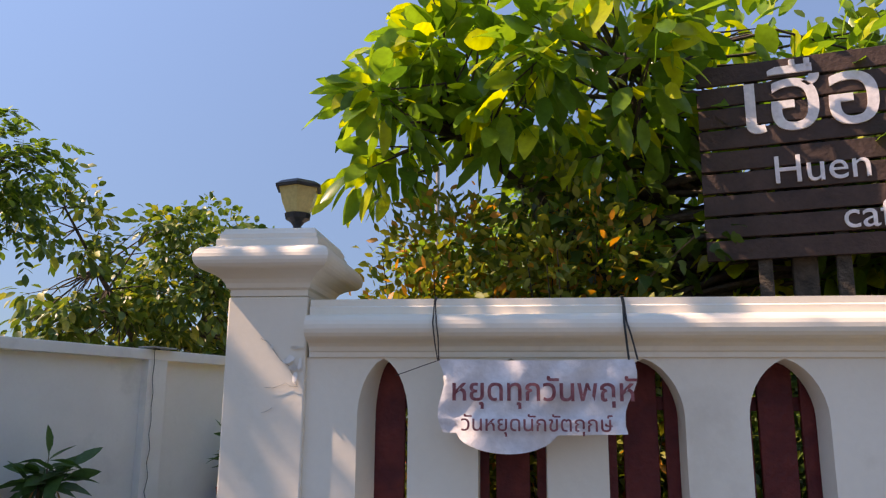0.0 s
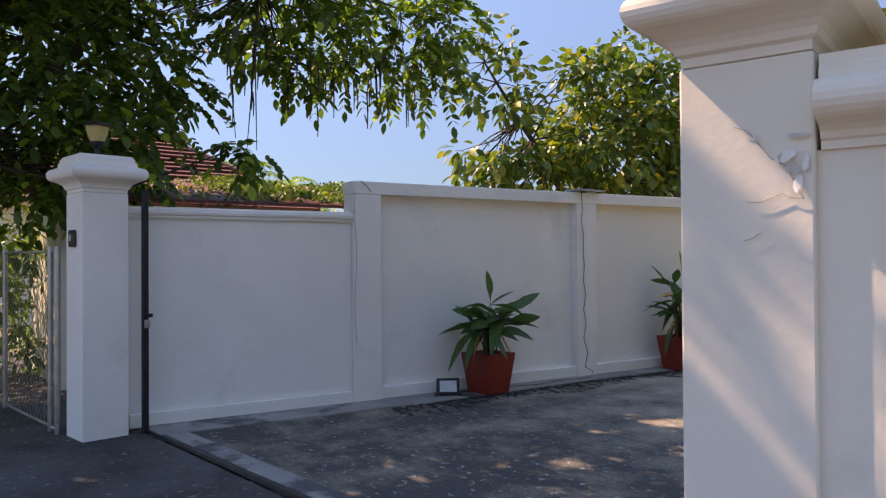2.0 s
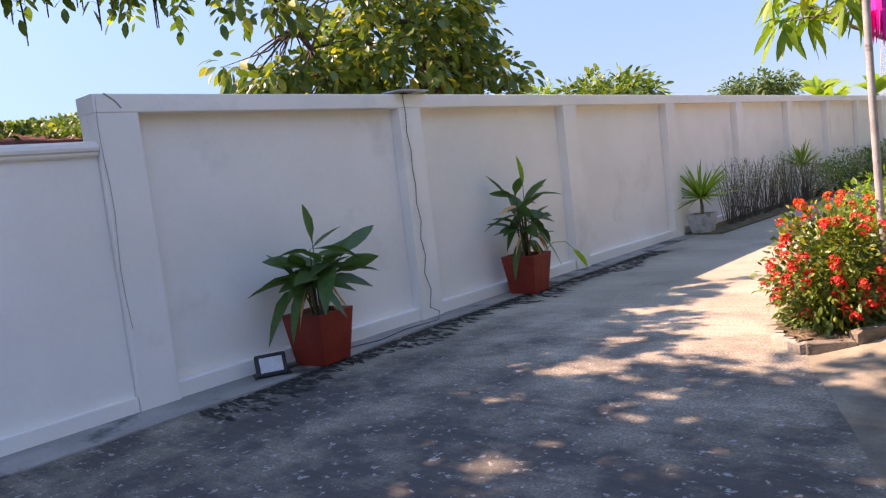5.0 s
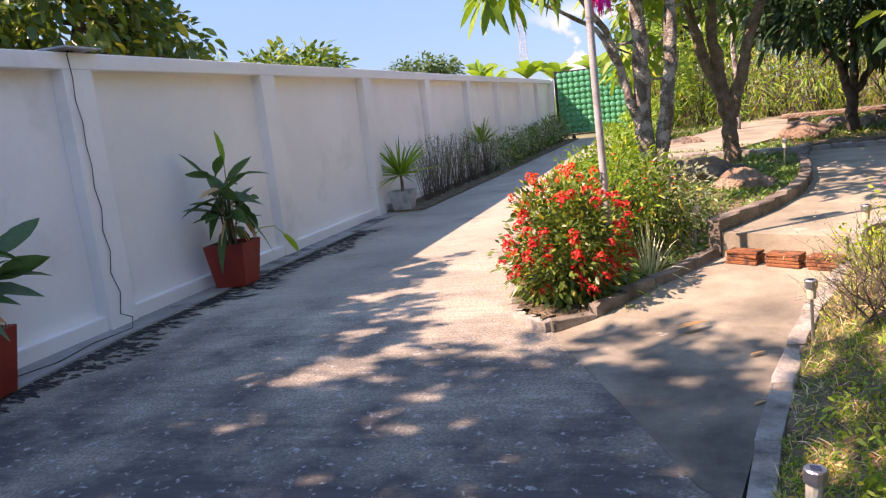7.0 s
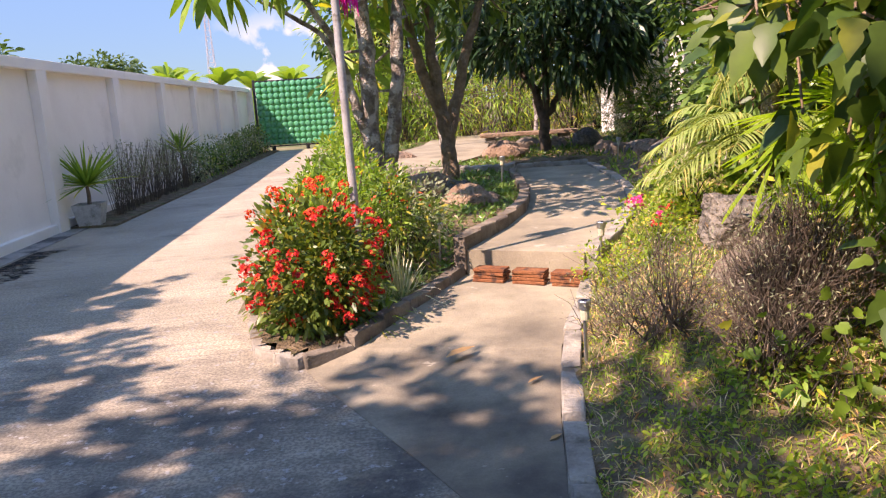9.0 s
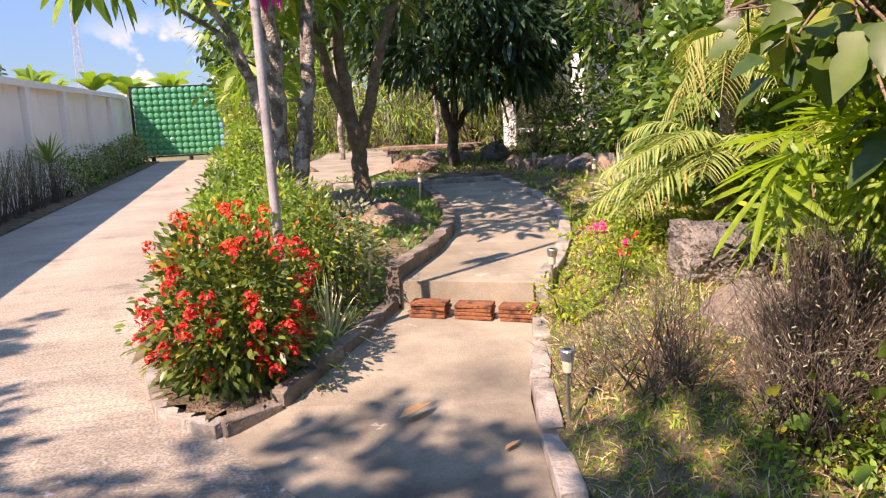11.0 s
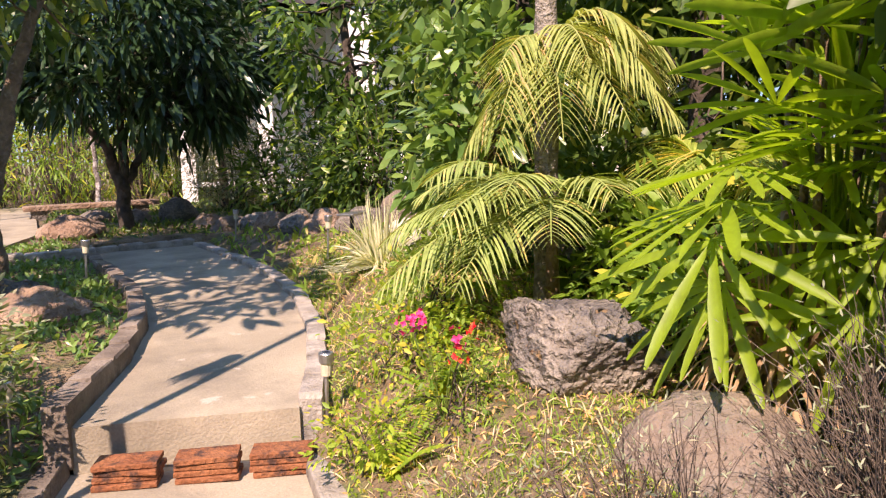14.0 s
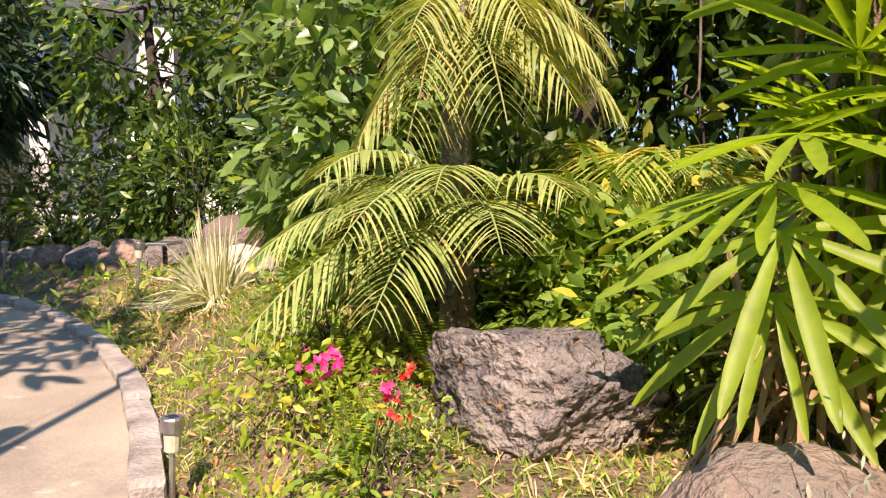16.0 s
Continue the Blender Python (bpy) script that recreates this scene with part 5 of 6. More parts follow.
# dry planting along the wall
for k in range(11):
    y = 14.3 + 0.42 * k
    rng = np.random.default_rng(70 + k)
    b = thing("dry_shrub", "dried grey shrub of thin upright stems by the wall", "shrub", (-7.52 + rng.normal(0, 0.05), y, 0.0), group="dry shrubs by the wall")
    n = 27
    a = rng.random(n) * math.tau
    sp = rng.random(n) * 0.24
    runs = []
    for i in range(n):
        h = rng.uniform(0.6, 1.12)
        tip = np.array([math.cos(a[i]) * (sp[i] + 0.12), math.sin(a[i]) * (sp[i] + 0.15), h])
        runs.append((np.array([(math.cos(a[i]) * sp[i] * 0.4, math.sin(a[i]) * sp[i] * 0.4, 0), tip * 0.5 + (rng.normal(0, 0.02), 0, 0), tip]), [0.006, 0.004, 0.002]))
    tubes("stem", runs, TWIG, b, n=3)
    P = np.concatenate([r[0][1] + (r[0][2] - r[0][1]) * rng.random((9, 1)) for r in runs])
    raw("foliage", *leaves(rng, P, rng.normal(0, 1, P.shape) + (0, 0, 0.6), 0.05, 0.3, LANCE, 0.1, 0.2), L_GREYGREEN, b)
for k in range(13):
    y = 19.2 + 0.85 * k
    rng = np.random.default_rng(90 + k)
    bush("wall_shrub", "dark green shrub in the bed along the wall", (-7.45, y, 0.0), (0.34, 0.5, 0.32 + 0.12 * rng.random() + 0.01 * k), 700, L_POD if k % 3 else L_GREYGREEN, 90 + k, 0.07, 0.4, group="shrubs along the wall")
slab("wall_bed", [(-7.97, 13.22), (-7.25, 13.22), (-7.15, 18), (-7.0, 30.4), (-7.97, 30.4)], -0.05, 0.03, SOIL, "narrow bed of dark soil along the wall")

# green bottle gate across the far end
gate = thing("bottle_gate", "tall gate filled with rows of green plastic bottles", "gate", (-7.68, 30.55, 0.0))
for x in (0.0, 3.35):
    boxed("upright", (x - 0.04, x + 0.04, -0.04, 0.04, 0.02, 2.5), BLACK, gate, 0.004)
for z in (0.14, 2.42):
    boxed("rail", (0.04, 3.31, -0.03, 0.03, z, z + 0.05), BLACK, gate, 0.003)
for x in (0.5, 1.7, 2.9):
    part("wheel", lathe(bmesh.new(), [(0.03, 0.0), (0.07, 0.01), (0.07, 0.13), (0.03, 0.14)], 10), BLACK, gate).location = (x, 0, 0)
bm = bmesh.new()
lathe(bm, [(0.1, -0.03), (0.108, 0.02), (0.1, 0.05), (0.075, 0.075), (0.03, 0.088), (0.012, 0.084)], 8)
bmesh.ops.rotate(bm, verts=bm.verts[:], cent=(0, 0, 0), matrix=Matrix.Rotation(radians(90), 3, "X"))
first = part("bottle", bm, GREEN_BOTTLE, gate)
first.location = (0.15, 0, 0.3)
blue = new("bottle", first.data.copy())
blue.data.materials.clear()
blue.data.materials.append(BLUE_BOTTLE)
blue.parent = gate
blue.matrix_local = pose(0.15 + 13 * 0.203, 0, 0.3 + 0.203)
rng = np.random.default_rng(6)
for i in range(16):
    for j in range(11):
        if (i or j) and (i, j) != (13, 1):
            ob = new("bottle", blue.data if i in (13, 14) and j in (2, 3, 4) and (i + j) != 16 else first.data)
            ob.parent = gate
            ob.matrix_local = pose(0.15 + i * 0.203, rng.normal(0, 0.008), 0.3 + j * 0.203, rng.normal(0, 4), 0, rng.normal(0, 4))
boxed("backing", (0.05, 3.3, 0.04, 0.05, 0.2, 2.42), GREEN_BOTTLE, gate)

# ---- distance ----
plant_tree("rain_tree", "wide flat-topped tree far off", (-34, 95, -0.1), [[(0, 0, 0, 0.5), (0, 0, 4, 0.4), (0, 0, 6, 0.2)]], [((0, 0, 7.0), (5.0, 4.0, 1.6), 90, 26, 1.1)], L_FAR, BARK_DARK, 101, size=0.6, twigs=20)
for k, (x, y, h, w) in enumerate(((-36, 52, 7.6, 3.4), (-32, 56, 7.0, 3.0), (-27, 50, 6.0, 2.6), (-42, 50, 7.8, 3.6), (-52, 60, 8, 5), (-64, 48, 8, 5), (-46, 20, 5.4, 3.0), (-50, 8, 6, 4), (-60, -8, 7, 5))):
    plant_tree("far_tree", "leafy tree in the distance beyond the wall", (x, y, -0.1), [[(0, 0, 0, 0.25), (0, 0, h * 0.5, 0.18), (0, 0, h * 0.8, 0.06)]],
        [((0, 0, h * 0.64), (w, w, h * 0.34), 70, 26, 0.8)], L_FAR if k % 2 else L_LIGHT, BARK_DARK, 110 + k, size=0.5, width=0.35, twigs=16, group="far trees")


def banana(label, loc, seed, n=8, length=2.0, height=2.0, width=0.42):
    rng = np.random.default_rng(seed)
    ob = thing("banana_plant", label, "banana plant", loc, group="banana plants")
    tubes("stem", [(np.array([(0, 0, 0), (0, 0, height * 0.6), (0.05, 0, height)]), [0.14, 0.12, 0.08])], L_LIGHT, ob, n=8)
    for i in range(n):
        a = math.tau * i * 0.382
        d = np.array([[math.cos(a), math.sin(a), rng.uniform(0.8, 2.2)]])
        raw("leaf", *leaves(rng, [(0, 0, height)], d, length * rng.uniform(0.75, 1.1), width / length * 1.3, ((0, 0.1), (0.15, 0.7), (0.4, 1.0), (0.7, 0.9), (0.9, 0.5), (1.0, 0.1)), 0.25, 0.45, 0.3), L_LIGHT, ob)
    return ob


for k, (x, y) in enumerate(((-11.5, 37), (-10.2, 38.5), (-12.6, 39), (-8.8, 38), (-7.2, 40), (-4.8, 39), (-3.2, 41))):
    banana("broad-leaved banana plant beyond the gate", (x, y, -0.1), 130 + k, 10, 1.8, 2.5 + 0.25 * (k % 3))

mast = thing("radio_mast", "tall red and white lattice mast far away", "mast", (-60, 300, -0.1))
runs = []
for i in range(22):
    z0, z1 = i * 2.3, (i + 1) * 2.3
    r0, r1 = 1.8 * (1 - z0 / 60), 1.8 * (1 - z1 / 60)
    c = [(-1, -1), (1, -1), (1, 1), (-1, 1)]
    for k in range(4):
        a, b = np.array(c[k]), np.array(c[(k + 1) % 4])
        runs += [(np.array([(*a * r0, z0), (*a * r1, z1)]), [0.09, 0.09]), (np.array([(*a * r0, z0), (*b * r1, z1)]), [0.05, 0.05]), (np.array([(*a * r1, z1), (*b * r1, z1)]), [0.05, 0.05])]
tubes("lattice", runs, surface("mast_paint", (0.55, 0.42, 0.42), (0.65, 0.6, 0.6), 0.3, 0.6, 0), mast, n=3)


# ---- flower bed ----
def flower_heads(rng, centres, petals, size, material, parent, name="blossom", face=(0, 0, 1)):
    """Domed heads of small four-petalled florets."""
    for c in centres:
        n = petals // 4
        d = unit(rng.normal(0, 1, (n, 3)) + np.asarray(face) * 0.9)
        at = np.asarray(c) + d * size * rng.uniform(0.7, 1.0, (n, 1))
        u = unit(np.cross(d, rng.normal(0, 1, (n, 3))))
        v = np.cross(d, u)
        quads = [leaves(rng, at, e + 0.35 * d, size * rng.uniform(0.3, 0.42, n), 0.8, LANCE, 0.15, 0.05, 0.1, d) for e in (u, v, -u, -v)]
        raw(name, *join(*quads), material, parent)


ixora = bush("ixora", "rounded ixora shrub covered in red and orange blossom", (-4.14, 7.2, 0.06), (0.37, 0.385, 0.40), 5600, L_IXORA, 141, 0.052, 0.5, stems=40, spread=0.17, per=28)
rng = np.random.default_rng(142)
heads = np.array((0, 0, 0.42)) + in_ball(rng, 130, 0.9) * rng.uniform(0.84, 1.14, (130, 1)) * (0.43, 0.44, 0.46)
heads = heads[heads[:, 2] > 0.12]
# heads on the sunny upper side get the lighter, more orange petals
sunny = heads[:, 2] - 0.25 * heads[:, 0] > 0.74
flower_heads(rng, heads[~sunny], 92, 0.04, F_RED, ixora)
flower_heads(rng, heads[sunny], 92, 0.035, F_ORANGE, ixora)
for k, (x, y, rx, ry, h, mat, sz, seed, n) in enumerate((
        (-3.95, 8.05, 0.42, 0.4, 0.42, L_LIGHT, 0.055, 151, 2600), (-3.62, 8.02, 0.34, 0.34, 0.36, L_IXORA, 0.05, 152, 1900),
        (-3.95, 8.75, 0.5, 0.45, 0.40, L_LIGHT, 0.06, 153, 2200), (-3.45, 8.62, 0.3, 0.34, 0.30, L_GREYGREEN, 0.05, 154, 1300),
        (-4.3, 8.5, 0.3, 0.5, 0.33, L_LIGHT, 0.06, 155, 1300), (-4.3, 9.8, 0.25, 0.6, 0.2, L_LIGHT, 0.07, 156, 700), (-4.25, 11.4, 0.25, 0.8, 0.22, L_TREE, 0.08, 157, 800),
        (-4.2, 13.4, 0.3, 0.9, 0.26, L_LIGHT, 0.09, 158, 1000), (-4.0, 16.6, 0.35, 1.0, 0.45, L_LIGHT, 0.1, 159, 1300), (-3.8, 20.2, 0.7, 1.2, 1.3, L_LIGHT, 0.14, 160, 1700), (-3.9, 24.2, 0.8, 1.6, 1.5, L_LIGHT, 0.16, 165, 1700))):
    b = bush("bedding_shrub", "feathery green bedding shrub with a few red blooms" if k < 2 else "green shrub in the bed between drive and path", (x, y, float(garden_z(x, y)) - 0.02), (rx, ry, h), n, mat, seed, sz, 0.34, stems=20, spread=0.12, group="bedding shrubs")
    if k < 2:
        rng = np.random.default_rng(seed)
        flower_heads(rng, np.array((0, 0, h)) + in_ball(rng, 9, 0.92) * (rx, ry, h), 18, 0.035, F_RED, b)
tuft("spider_grass", "arching tuft of pale striped grass by the kerb", (-3.62, 7.55, 0.12), 190, 0.42, 0.009, L_VARI, 161, 0.06, 1.7, 0.9)
tuft("spider_grass", "arching tuft of pale striped grass by the kerb", (-3.8, 7.2, 0.09), 120, 0.36, 0.009, L_LIGHT, 162, 0.06, 1.6, 0.9)

pole = thing("flag_pole", "thin grey steel pole standing in the flower bed", "pole", (-3.86, 7.36, 0.0))
tubes("shaft", [(np.array([(0, 0, 0), (-0.02, 0.0, 1.5), (-0.04, 0.02, 4.2)]), [0.026, 0.025, 0.022])], POLE_GREY, pole, n=12)
lamp_pink = thing("paper_lantern", "bright pink paper tassel lantern hanging by the pole", "paper lantern", (-3.83, 7.5, 1.95), 20)
rng = np.random.default_rng(163)
part("cap", lathe(bmesh.new(), [(0.02, 0.42), (0.05, 0.40), (0.055, 0.2), (0.05, 0.16)], 10), PINK, lamp_pink)
for i in range(34):
    a = math.tau * i / 34
    r = 0.06
    raw("streamer", *leaves(rng, [(r * math.cos(a), r * math.sin(a), 0.2)], [(0.1 * math.cos(a), 0.1 * math.sin(a), -1)], rng.uniform(0.15, 0.24), 0.09, BLADE, 0.0, 0.0, 0.2), PINK, lamp_pink)
cable("string", [(0, 0, 0.42), (0.03, -0.02, 0.7), (0.1, -0.06, 1.1)], 0.002, CORD, lamp_pink)

# trees of the island bed
plant_tree("frangipani", "pale mottled tree with several slender trunks and long leaves", (-3.66, 10.35, 0.3),
    [[(-0.02, 0, -0.05, 0.106), (-0.06, 0, 0.6, 0.090), (-0.05, 0.02, 1.5, 0.081), (-0.08, 0, 2.6, 0.062), (-0.2, 0.1, 3.6, 0.037)],
     [(0.06, 0.02, -0.05, 0.088), (0.1, 0, 0.55, 0.075), (0.19, 0, 1.0, 0.069), (0.24, 0, 1.7, 0.062), (0.36, 0.1, 2.9, 0.037)],
     [(-0.07, 0, 0.55, 0.056), (-0.22, -0.05, 1.15, 0.044), (-0.32, -0.1, 1.6, 0.037), (-0.7, -0.3, 2.4, 0.022)],
     [(-0.08, 0, 0.9, 0.037), (-0.42, -0.1, 1.75, 0.027), (-0.95, -0.2, 2.1, 0.015)]],
    [((-1.15, -0.6, 2.42), (0.7, 0.6, 0.3), 20, 9, 0.1), ((0, 0, 3.5), (1.3, 1.2, 0.9), 60, 22, 0.3), ((-0.1, 0.7, 1.9), (0.25, 0.4, 0.7), 12, 12, 0.2), ((0.1, 0.9, 2.6), (0.8, 0.5, 0.6), 22, 16, 0.26), ((-0.4, -1.8, 3.1), (1.0, 0.9, 0.35), 34, 12, 0.24)],
    L_LIGHT, BARK, 171, size=0.26, width=0.3, shape=BROAD, droop=0.25, twigs=26, sides=12)
plant_tree("forked_tree", "smooth brown tree forking low into two trunks", (-2.82, 11.75, 0.42),
    [[(0, 0, -0.06, 0.115), (-0.01, 0, 0.3, 0.09), (-0.01, 0, 0.7, 0.085), (-0.22, 0, 1.2, 0.065), (-0.40, 0.0, 1.9, 0.05), (-0.55, 0, 3.0, 0.03)],
     [(-0.02, 0, 0.6, 0.08), (-0.08, 0, 0.95, 0.075), (-0.14, 0.02, 1.5, 0.065), (-0.12, 0.05, 2.3, 0.05), (-0.05, 0.1, 3.4, 0.03)],
     [(0.02, 0, 0.6, 0.075), (0.16, 0, 1.1, 0.065), (0.28, 0, 1.6, 0.055), (0.5, 0, 2.2, 0.04), (0.9, 0.1, 3.3, 0.02)]],
    [((0.1, 0.2, 3.3), (1.5, 1.3, 0.75), 70, 20, 0.32), ((0.2, 0.4, 2.2), (1.0, 0.7, 0.4), 18, 16, 0.24)],
    L_TREE, BARK_BROWN, 172, size=0.17, width=0.38, droop=0.3, twigs=40, sides=12)
plant_tree("mango_tree", "low dense mango tree with very dark leaves", (-1.0, 14.6, 0.48),
    [[(0, 0, -0.05, 0.095), (0.0, 0, 0.5, 0.08), (-0.15, 0, 1.0, 0.055), (-0.5, 0, 1.5, 0.03)], [(0, 0, 0.4, 0.07), (0.06, 0, 1.0, 0.055), (0.05, 0, 1.9, 0.03)], [(0, 0, 0.42, 0.06), (0.25, 0, 0.9, 0.045), (0.7, 0, 1.5, 0.025)]],
    [((0.35, 0, 2.4), (2.0, 1.3, 1.3), 240, 30, 0.36), ((0.9, -0.2, 1.7), (0.9, 0.8, 0.5), 40, 26, 0.3)],
    L_DARK, BARK_DARK, 173, size=0.2, width=0.34, shape=LANCE, droop=0.35, twigs=50)
plant_tree("sapling", "slender young tree with a pale trunk", (-2.4, 17.2, 0.48), [[(0, 0, -0.05, 0.06), (0.03, 0, 1.0, 0.05), (-0.04, 0, 2.2, 0.035)]], [((0, 0, 2.9), (0.9, 0.8, 0.7), 26, 18, 0.28)], L_TREE, BARK, 174, size=0.16, twigs=14)
plant_tree("sapling", "slender young tree with a pale trunk", (-0.2, 19.0, 0.48), [[(0, 0, -0.05, 0.05), (0.03, 0, 1.0, 0.04), (-0.04, 0, 2.2, 0.03)]], [((0, 0, 2.9), (0.9, 0.8, 0.8), 26, 18, 0.28)], L_LIGHT, BARK, 175, size=0.16, twigs=14)

# rocks
for k, (x, y, z, dx, dy, dz, mat, rz) in enumerate((
        (-3.2, 10.7, 0.38, 0.42, 0.3, 0.27, ROCK, 10), (-2.8, 10.15, 0.34, 0.34, 0.28, 0.24, ROCK, 40), (-2.85, 10.5, 0.42, 0.2, 0.2, 0.16, ROCK_GREY, 0),
        (-1.75, 14.0, 0.56, 0.36, 0.28, 0.18, ROCK, 5), (-0.15, 15.2, 0.58, 0.26, 0.24, 0.24, ROCK_GREY, 30), (-0.25, 13.9, 0.5, 0.24, 0.2, 0.18, ROCK, 60),
        (-0.2, 13.3, 0.5, 0.26, 0.22, 0.2, BOULDER, 20), (-0.12, 12.8, 0.52, 0.24, 0.22, 0.18, ROCK_GREY, 70), (-0.15, 12.3, 0.56, 0.24, 0.22, 0.18, ROCK, 15),
        (-0.12, 11.8, 0.58, 0.22, 0.22, 0.18, ROCK_GREY, 50), (-0.08, 11.35, 0.6, 0.26, 0.22, 0.2, ROCK, 5), (0.05, 10.9, 0.64, 0.3, 0.26, 0.22, ROCK_GREY, 25),
        (-0.6, 15.6, 0.5, 0.3, 0.2, 0.16, ROCK, 0), (-1.0, 16.0, 0.5, 0.24, 0.2, 0.16, BOULDER, 0), (-3.3, 14.9, 0.5, 0.3, 0.2, 0.14, ROCK, 0), (0.2, 10.35, 0.72, 0.32, 0.26, 0.26, BOULDER, 10))):
    rock("garden_rock", "brown weathered boulder edging the garden bed" if mat is ROCK else "grey weathered boulder edging the garden bed" if mat is ROCK_GREY else "pale tan boulder edging the garden bed", (x, y, z), (dx, dy, dz), mat, 200 + k, 0.2, rz, 3 if k > 3 else 4, group="garden boulders")
bench = thing("stone_bench", "low plank bench of weathered stone", "bench", (-0.75, 17.2, 0.5), -8)
boxed("seat", (-0.9, 0.95, -0.2, 0.2, 0.14, 0.21), ROCK, bench, 0.012)
for x in (-0.7, 0.7):
    boxed("leg", (x - 0.1, x + 0.1, -0.16, 0.16, -0.05, 0.14), ROCK_GREY, bench, 0.015)

# clay tile stacks at the step
for k, (x, y, n, rz) in enumerate(((-2.98, 7.79, 4, -31), (-2.73, 7.655, 4, -30), (-2.485, 7.52, 4, -31))):
    stack = thing("tile_stack", "stack of burnt orange clay tiles before the step", "tile stack", (x, y, 0.004 + lower_z(x, y)), rz, "clay tile stacks")
    rng = np.random.default_rng(220 + k)
    for j in range(n):
        t = boxed("tile", (-0.115, 0.115, -0.06, 0.06, 0.0, 0.021), TILE, stack, 0.004)
        t.matrix_local = pose(rng.normal(0, 0.006), rng.normal(0, 0.006), 0.024 * j, 0, 0, rng.normal(0, 2.5))


def solar_lamp(label, x, y, z, seed, h=0.32):
    """A steel garden stake lamp with a clear lantern and a solar cap."""
    rng = np.random.default_rng(seed)
    ob = thing("solar_lamp", label, "garden lamp", (x, y, z), 0, "solar stake lamps")
    ob.matrix_world = pose(x, y, z, rng.normal(0, 2), rng.normal(0, 2), 0)
    part("stake", lathe(bmesh.new(), [(0.008, -0.06), (0.0085, h - 0.1)], 8), STEEL, ob)
    part("lantern", lathe(bmesh.new(), [(0.012, h - 0.1), (0.021, h - 0.095), (0.024, h - 0.04)], 12), MIRROR_GLASS, ob)
    part("cap", lathe(bmesh.new(), [(0.03, h - 0.04), (0.032, h - 0.005), (0.028, h)], 14), STEEL, ob)
    part("cell", lathe(bmesh.new(), [(0.02, h), (0.018, h + 0.002)], 4), PANEL_DARK, ob)
    return ob


for k, (x, y, dz) in enumerate(((-2.79, 6.08, 0.0), (line_x(KERB_RIGHT, 4.2) + 0.13, 4.2, 0.0), (-2.25, 7.6, -0.02), (-0.9, 9.9, 0.02), (-3.3, 8.15, 0.0), (-0.55, 12.4, 0.0), (-2.35, 10.9, 0.0))):
    solar_lamp("small steel solar stake lamp beside the path", x, y, float(garden_z(x, y)) + dz, 230 + k)
spot = thing("spot_lamp", "small square solar spot lamp on a rock", "garden lamp", (-0.36, 10.42, 0.58), 30)
boxed("panel", (-0.12, 0.12, -0.08, 0.08, 0.22, 0.24), STEEL, spot, 0.004)
boxed("stake", (-0.012, 0.012, -0.012, 0.012, -0.15, 0.22), BLACK, spot)

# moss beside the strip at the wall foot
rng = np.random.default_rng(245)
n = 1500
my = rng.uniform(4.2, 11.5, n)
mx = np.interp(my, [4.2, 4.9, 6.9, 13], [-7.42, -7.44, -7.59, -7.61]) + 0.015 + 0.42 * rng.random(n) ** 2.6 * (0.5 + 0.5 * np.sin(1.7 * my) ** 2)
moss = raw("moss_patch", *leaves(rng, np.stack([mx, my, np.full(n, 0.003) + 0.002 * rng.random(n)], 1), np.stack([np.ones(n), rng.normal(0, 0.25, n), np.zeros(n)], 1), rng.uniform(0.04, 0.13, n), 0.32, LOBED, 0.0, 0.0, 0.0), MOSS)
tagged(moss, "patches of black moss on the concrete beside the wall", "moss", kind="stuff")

# leaf litter on the path
for k, (x, y, L) in enumerate(((-3.44, 6.42, 0.2), (-3.09, 6.02, 0.1), (-3.12, 5.46, 0.07))):
    lf = raw("fallen_leaf", *leaves(np.random.default_rng(240 + k), [(0, 0, 0)], [(0.8, 0.5, 0.02)], L, 0.32, LANCE, 0.5, -0.05, 0.1), DRY)
    lf.location = (x, y, 0.012 + lower_z(x, y))
    tagged(lf, "curled brown dry leaf lying on the concrete", "leaf", "fallen leaves")

# ---- lawn and right-hand planting ----
def scatter(rng, n, x0, x1, y0, y1, ok):
    p = np.stack([rng.uniform(x0, x1, n), rng.uniform(y0, y1, n)], 1)
    return p[ok(p[:, 0], p[:, 1])]


def lawn(name, label, n, region, ok, size, seed, material, width=0.11, lean=0.7):
    rng = np.random.default_rng(seed)
    p = scatter(rng, n, *region, ok)
    dens = np.array([noise.noise(Vector((2.2 * a, 2.2 * b, seed))) for a, b in p])
    p = p[dens > rng.uniform(-0.75, 0.35, len(p))]
    z = garden_z(p[:, 0], p[:, 1])
    axis = rng.normal(0, lean, (len(p), 3)) + (0, 0, 1.0)
    axis[:, 2] = np.abs(axis[:, 2])
    V, T = leaves(rng, np.stack([p[:, 0], p[:, 1], z], 1), axis, size * rng.uniform(0.5, 1.3, len(p)), width, LANCE, 0.2, 0.3, 0.5)
    return tagged(raw(name, V, T, material), label, "grass", kind="stuff")


for x, y, r, h in ((0.5, 7.0, 0.9, 1.25), (0.9, 8.6, 0.8, 1.2), (0.1, 5.4, 0.7, 1.1)):
    bush("under_shrub", "tall dark undergrowth at the back of the garden", (x, y, 0.35), (r, r, h), 2400, L_TREE, int(334 + 10 * y), 0.13, 0.4, stems=26, spread=0.25)
right_of = lambda x, y: x > np.where(y < 7.58, line_x(KERB_RIGHT, y), line_x(PATH_RIGHT, y)) + 0.1
left_bed = lambda x, y: (x > np.interp(y, [6.7, 6.98, 7.6, 13], [-4.15, -4.4, -4.5, -4.6])) & (x < np.where(y < 8.02, line_x(BED_RIGHT, y), line_x(PATH_LEFT, y)) - 0.12)
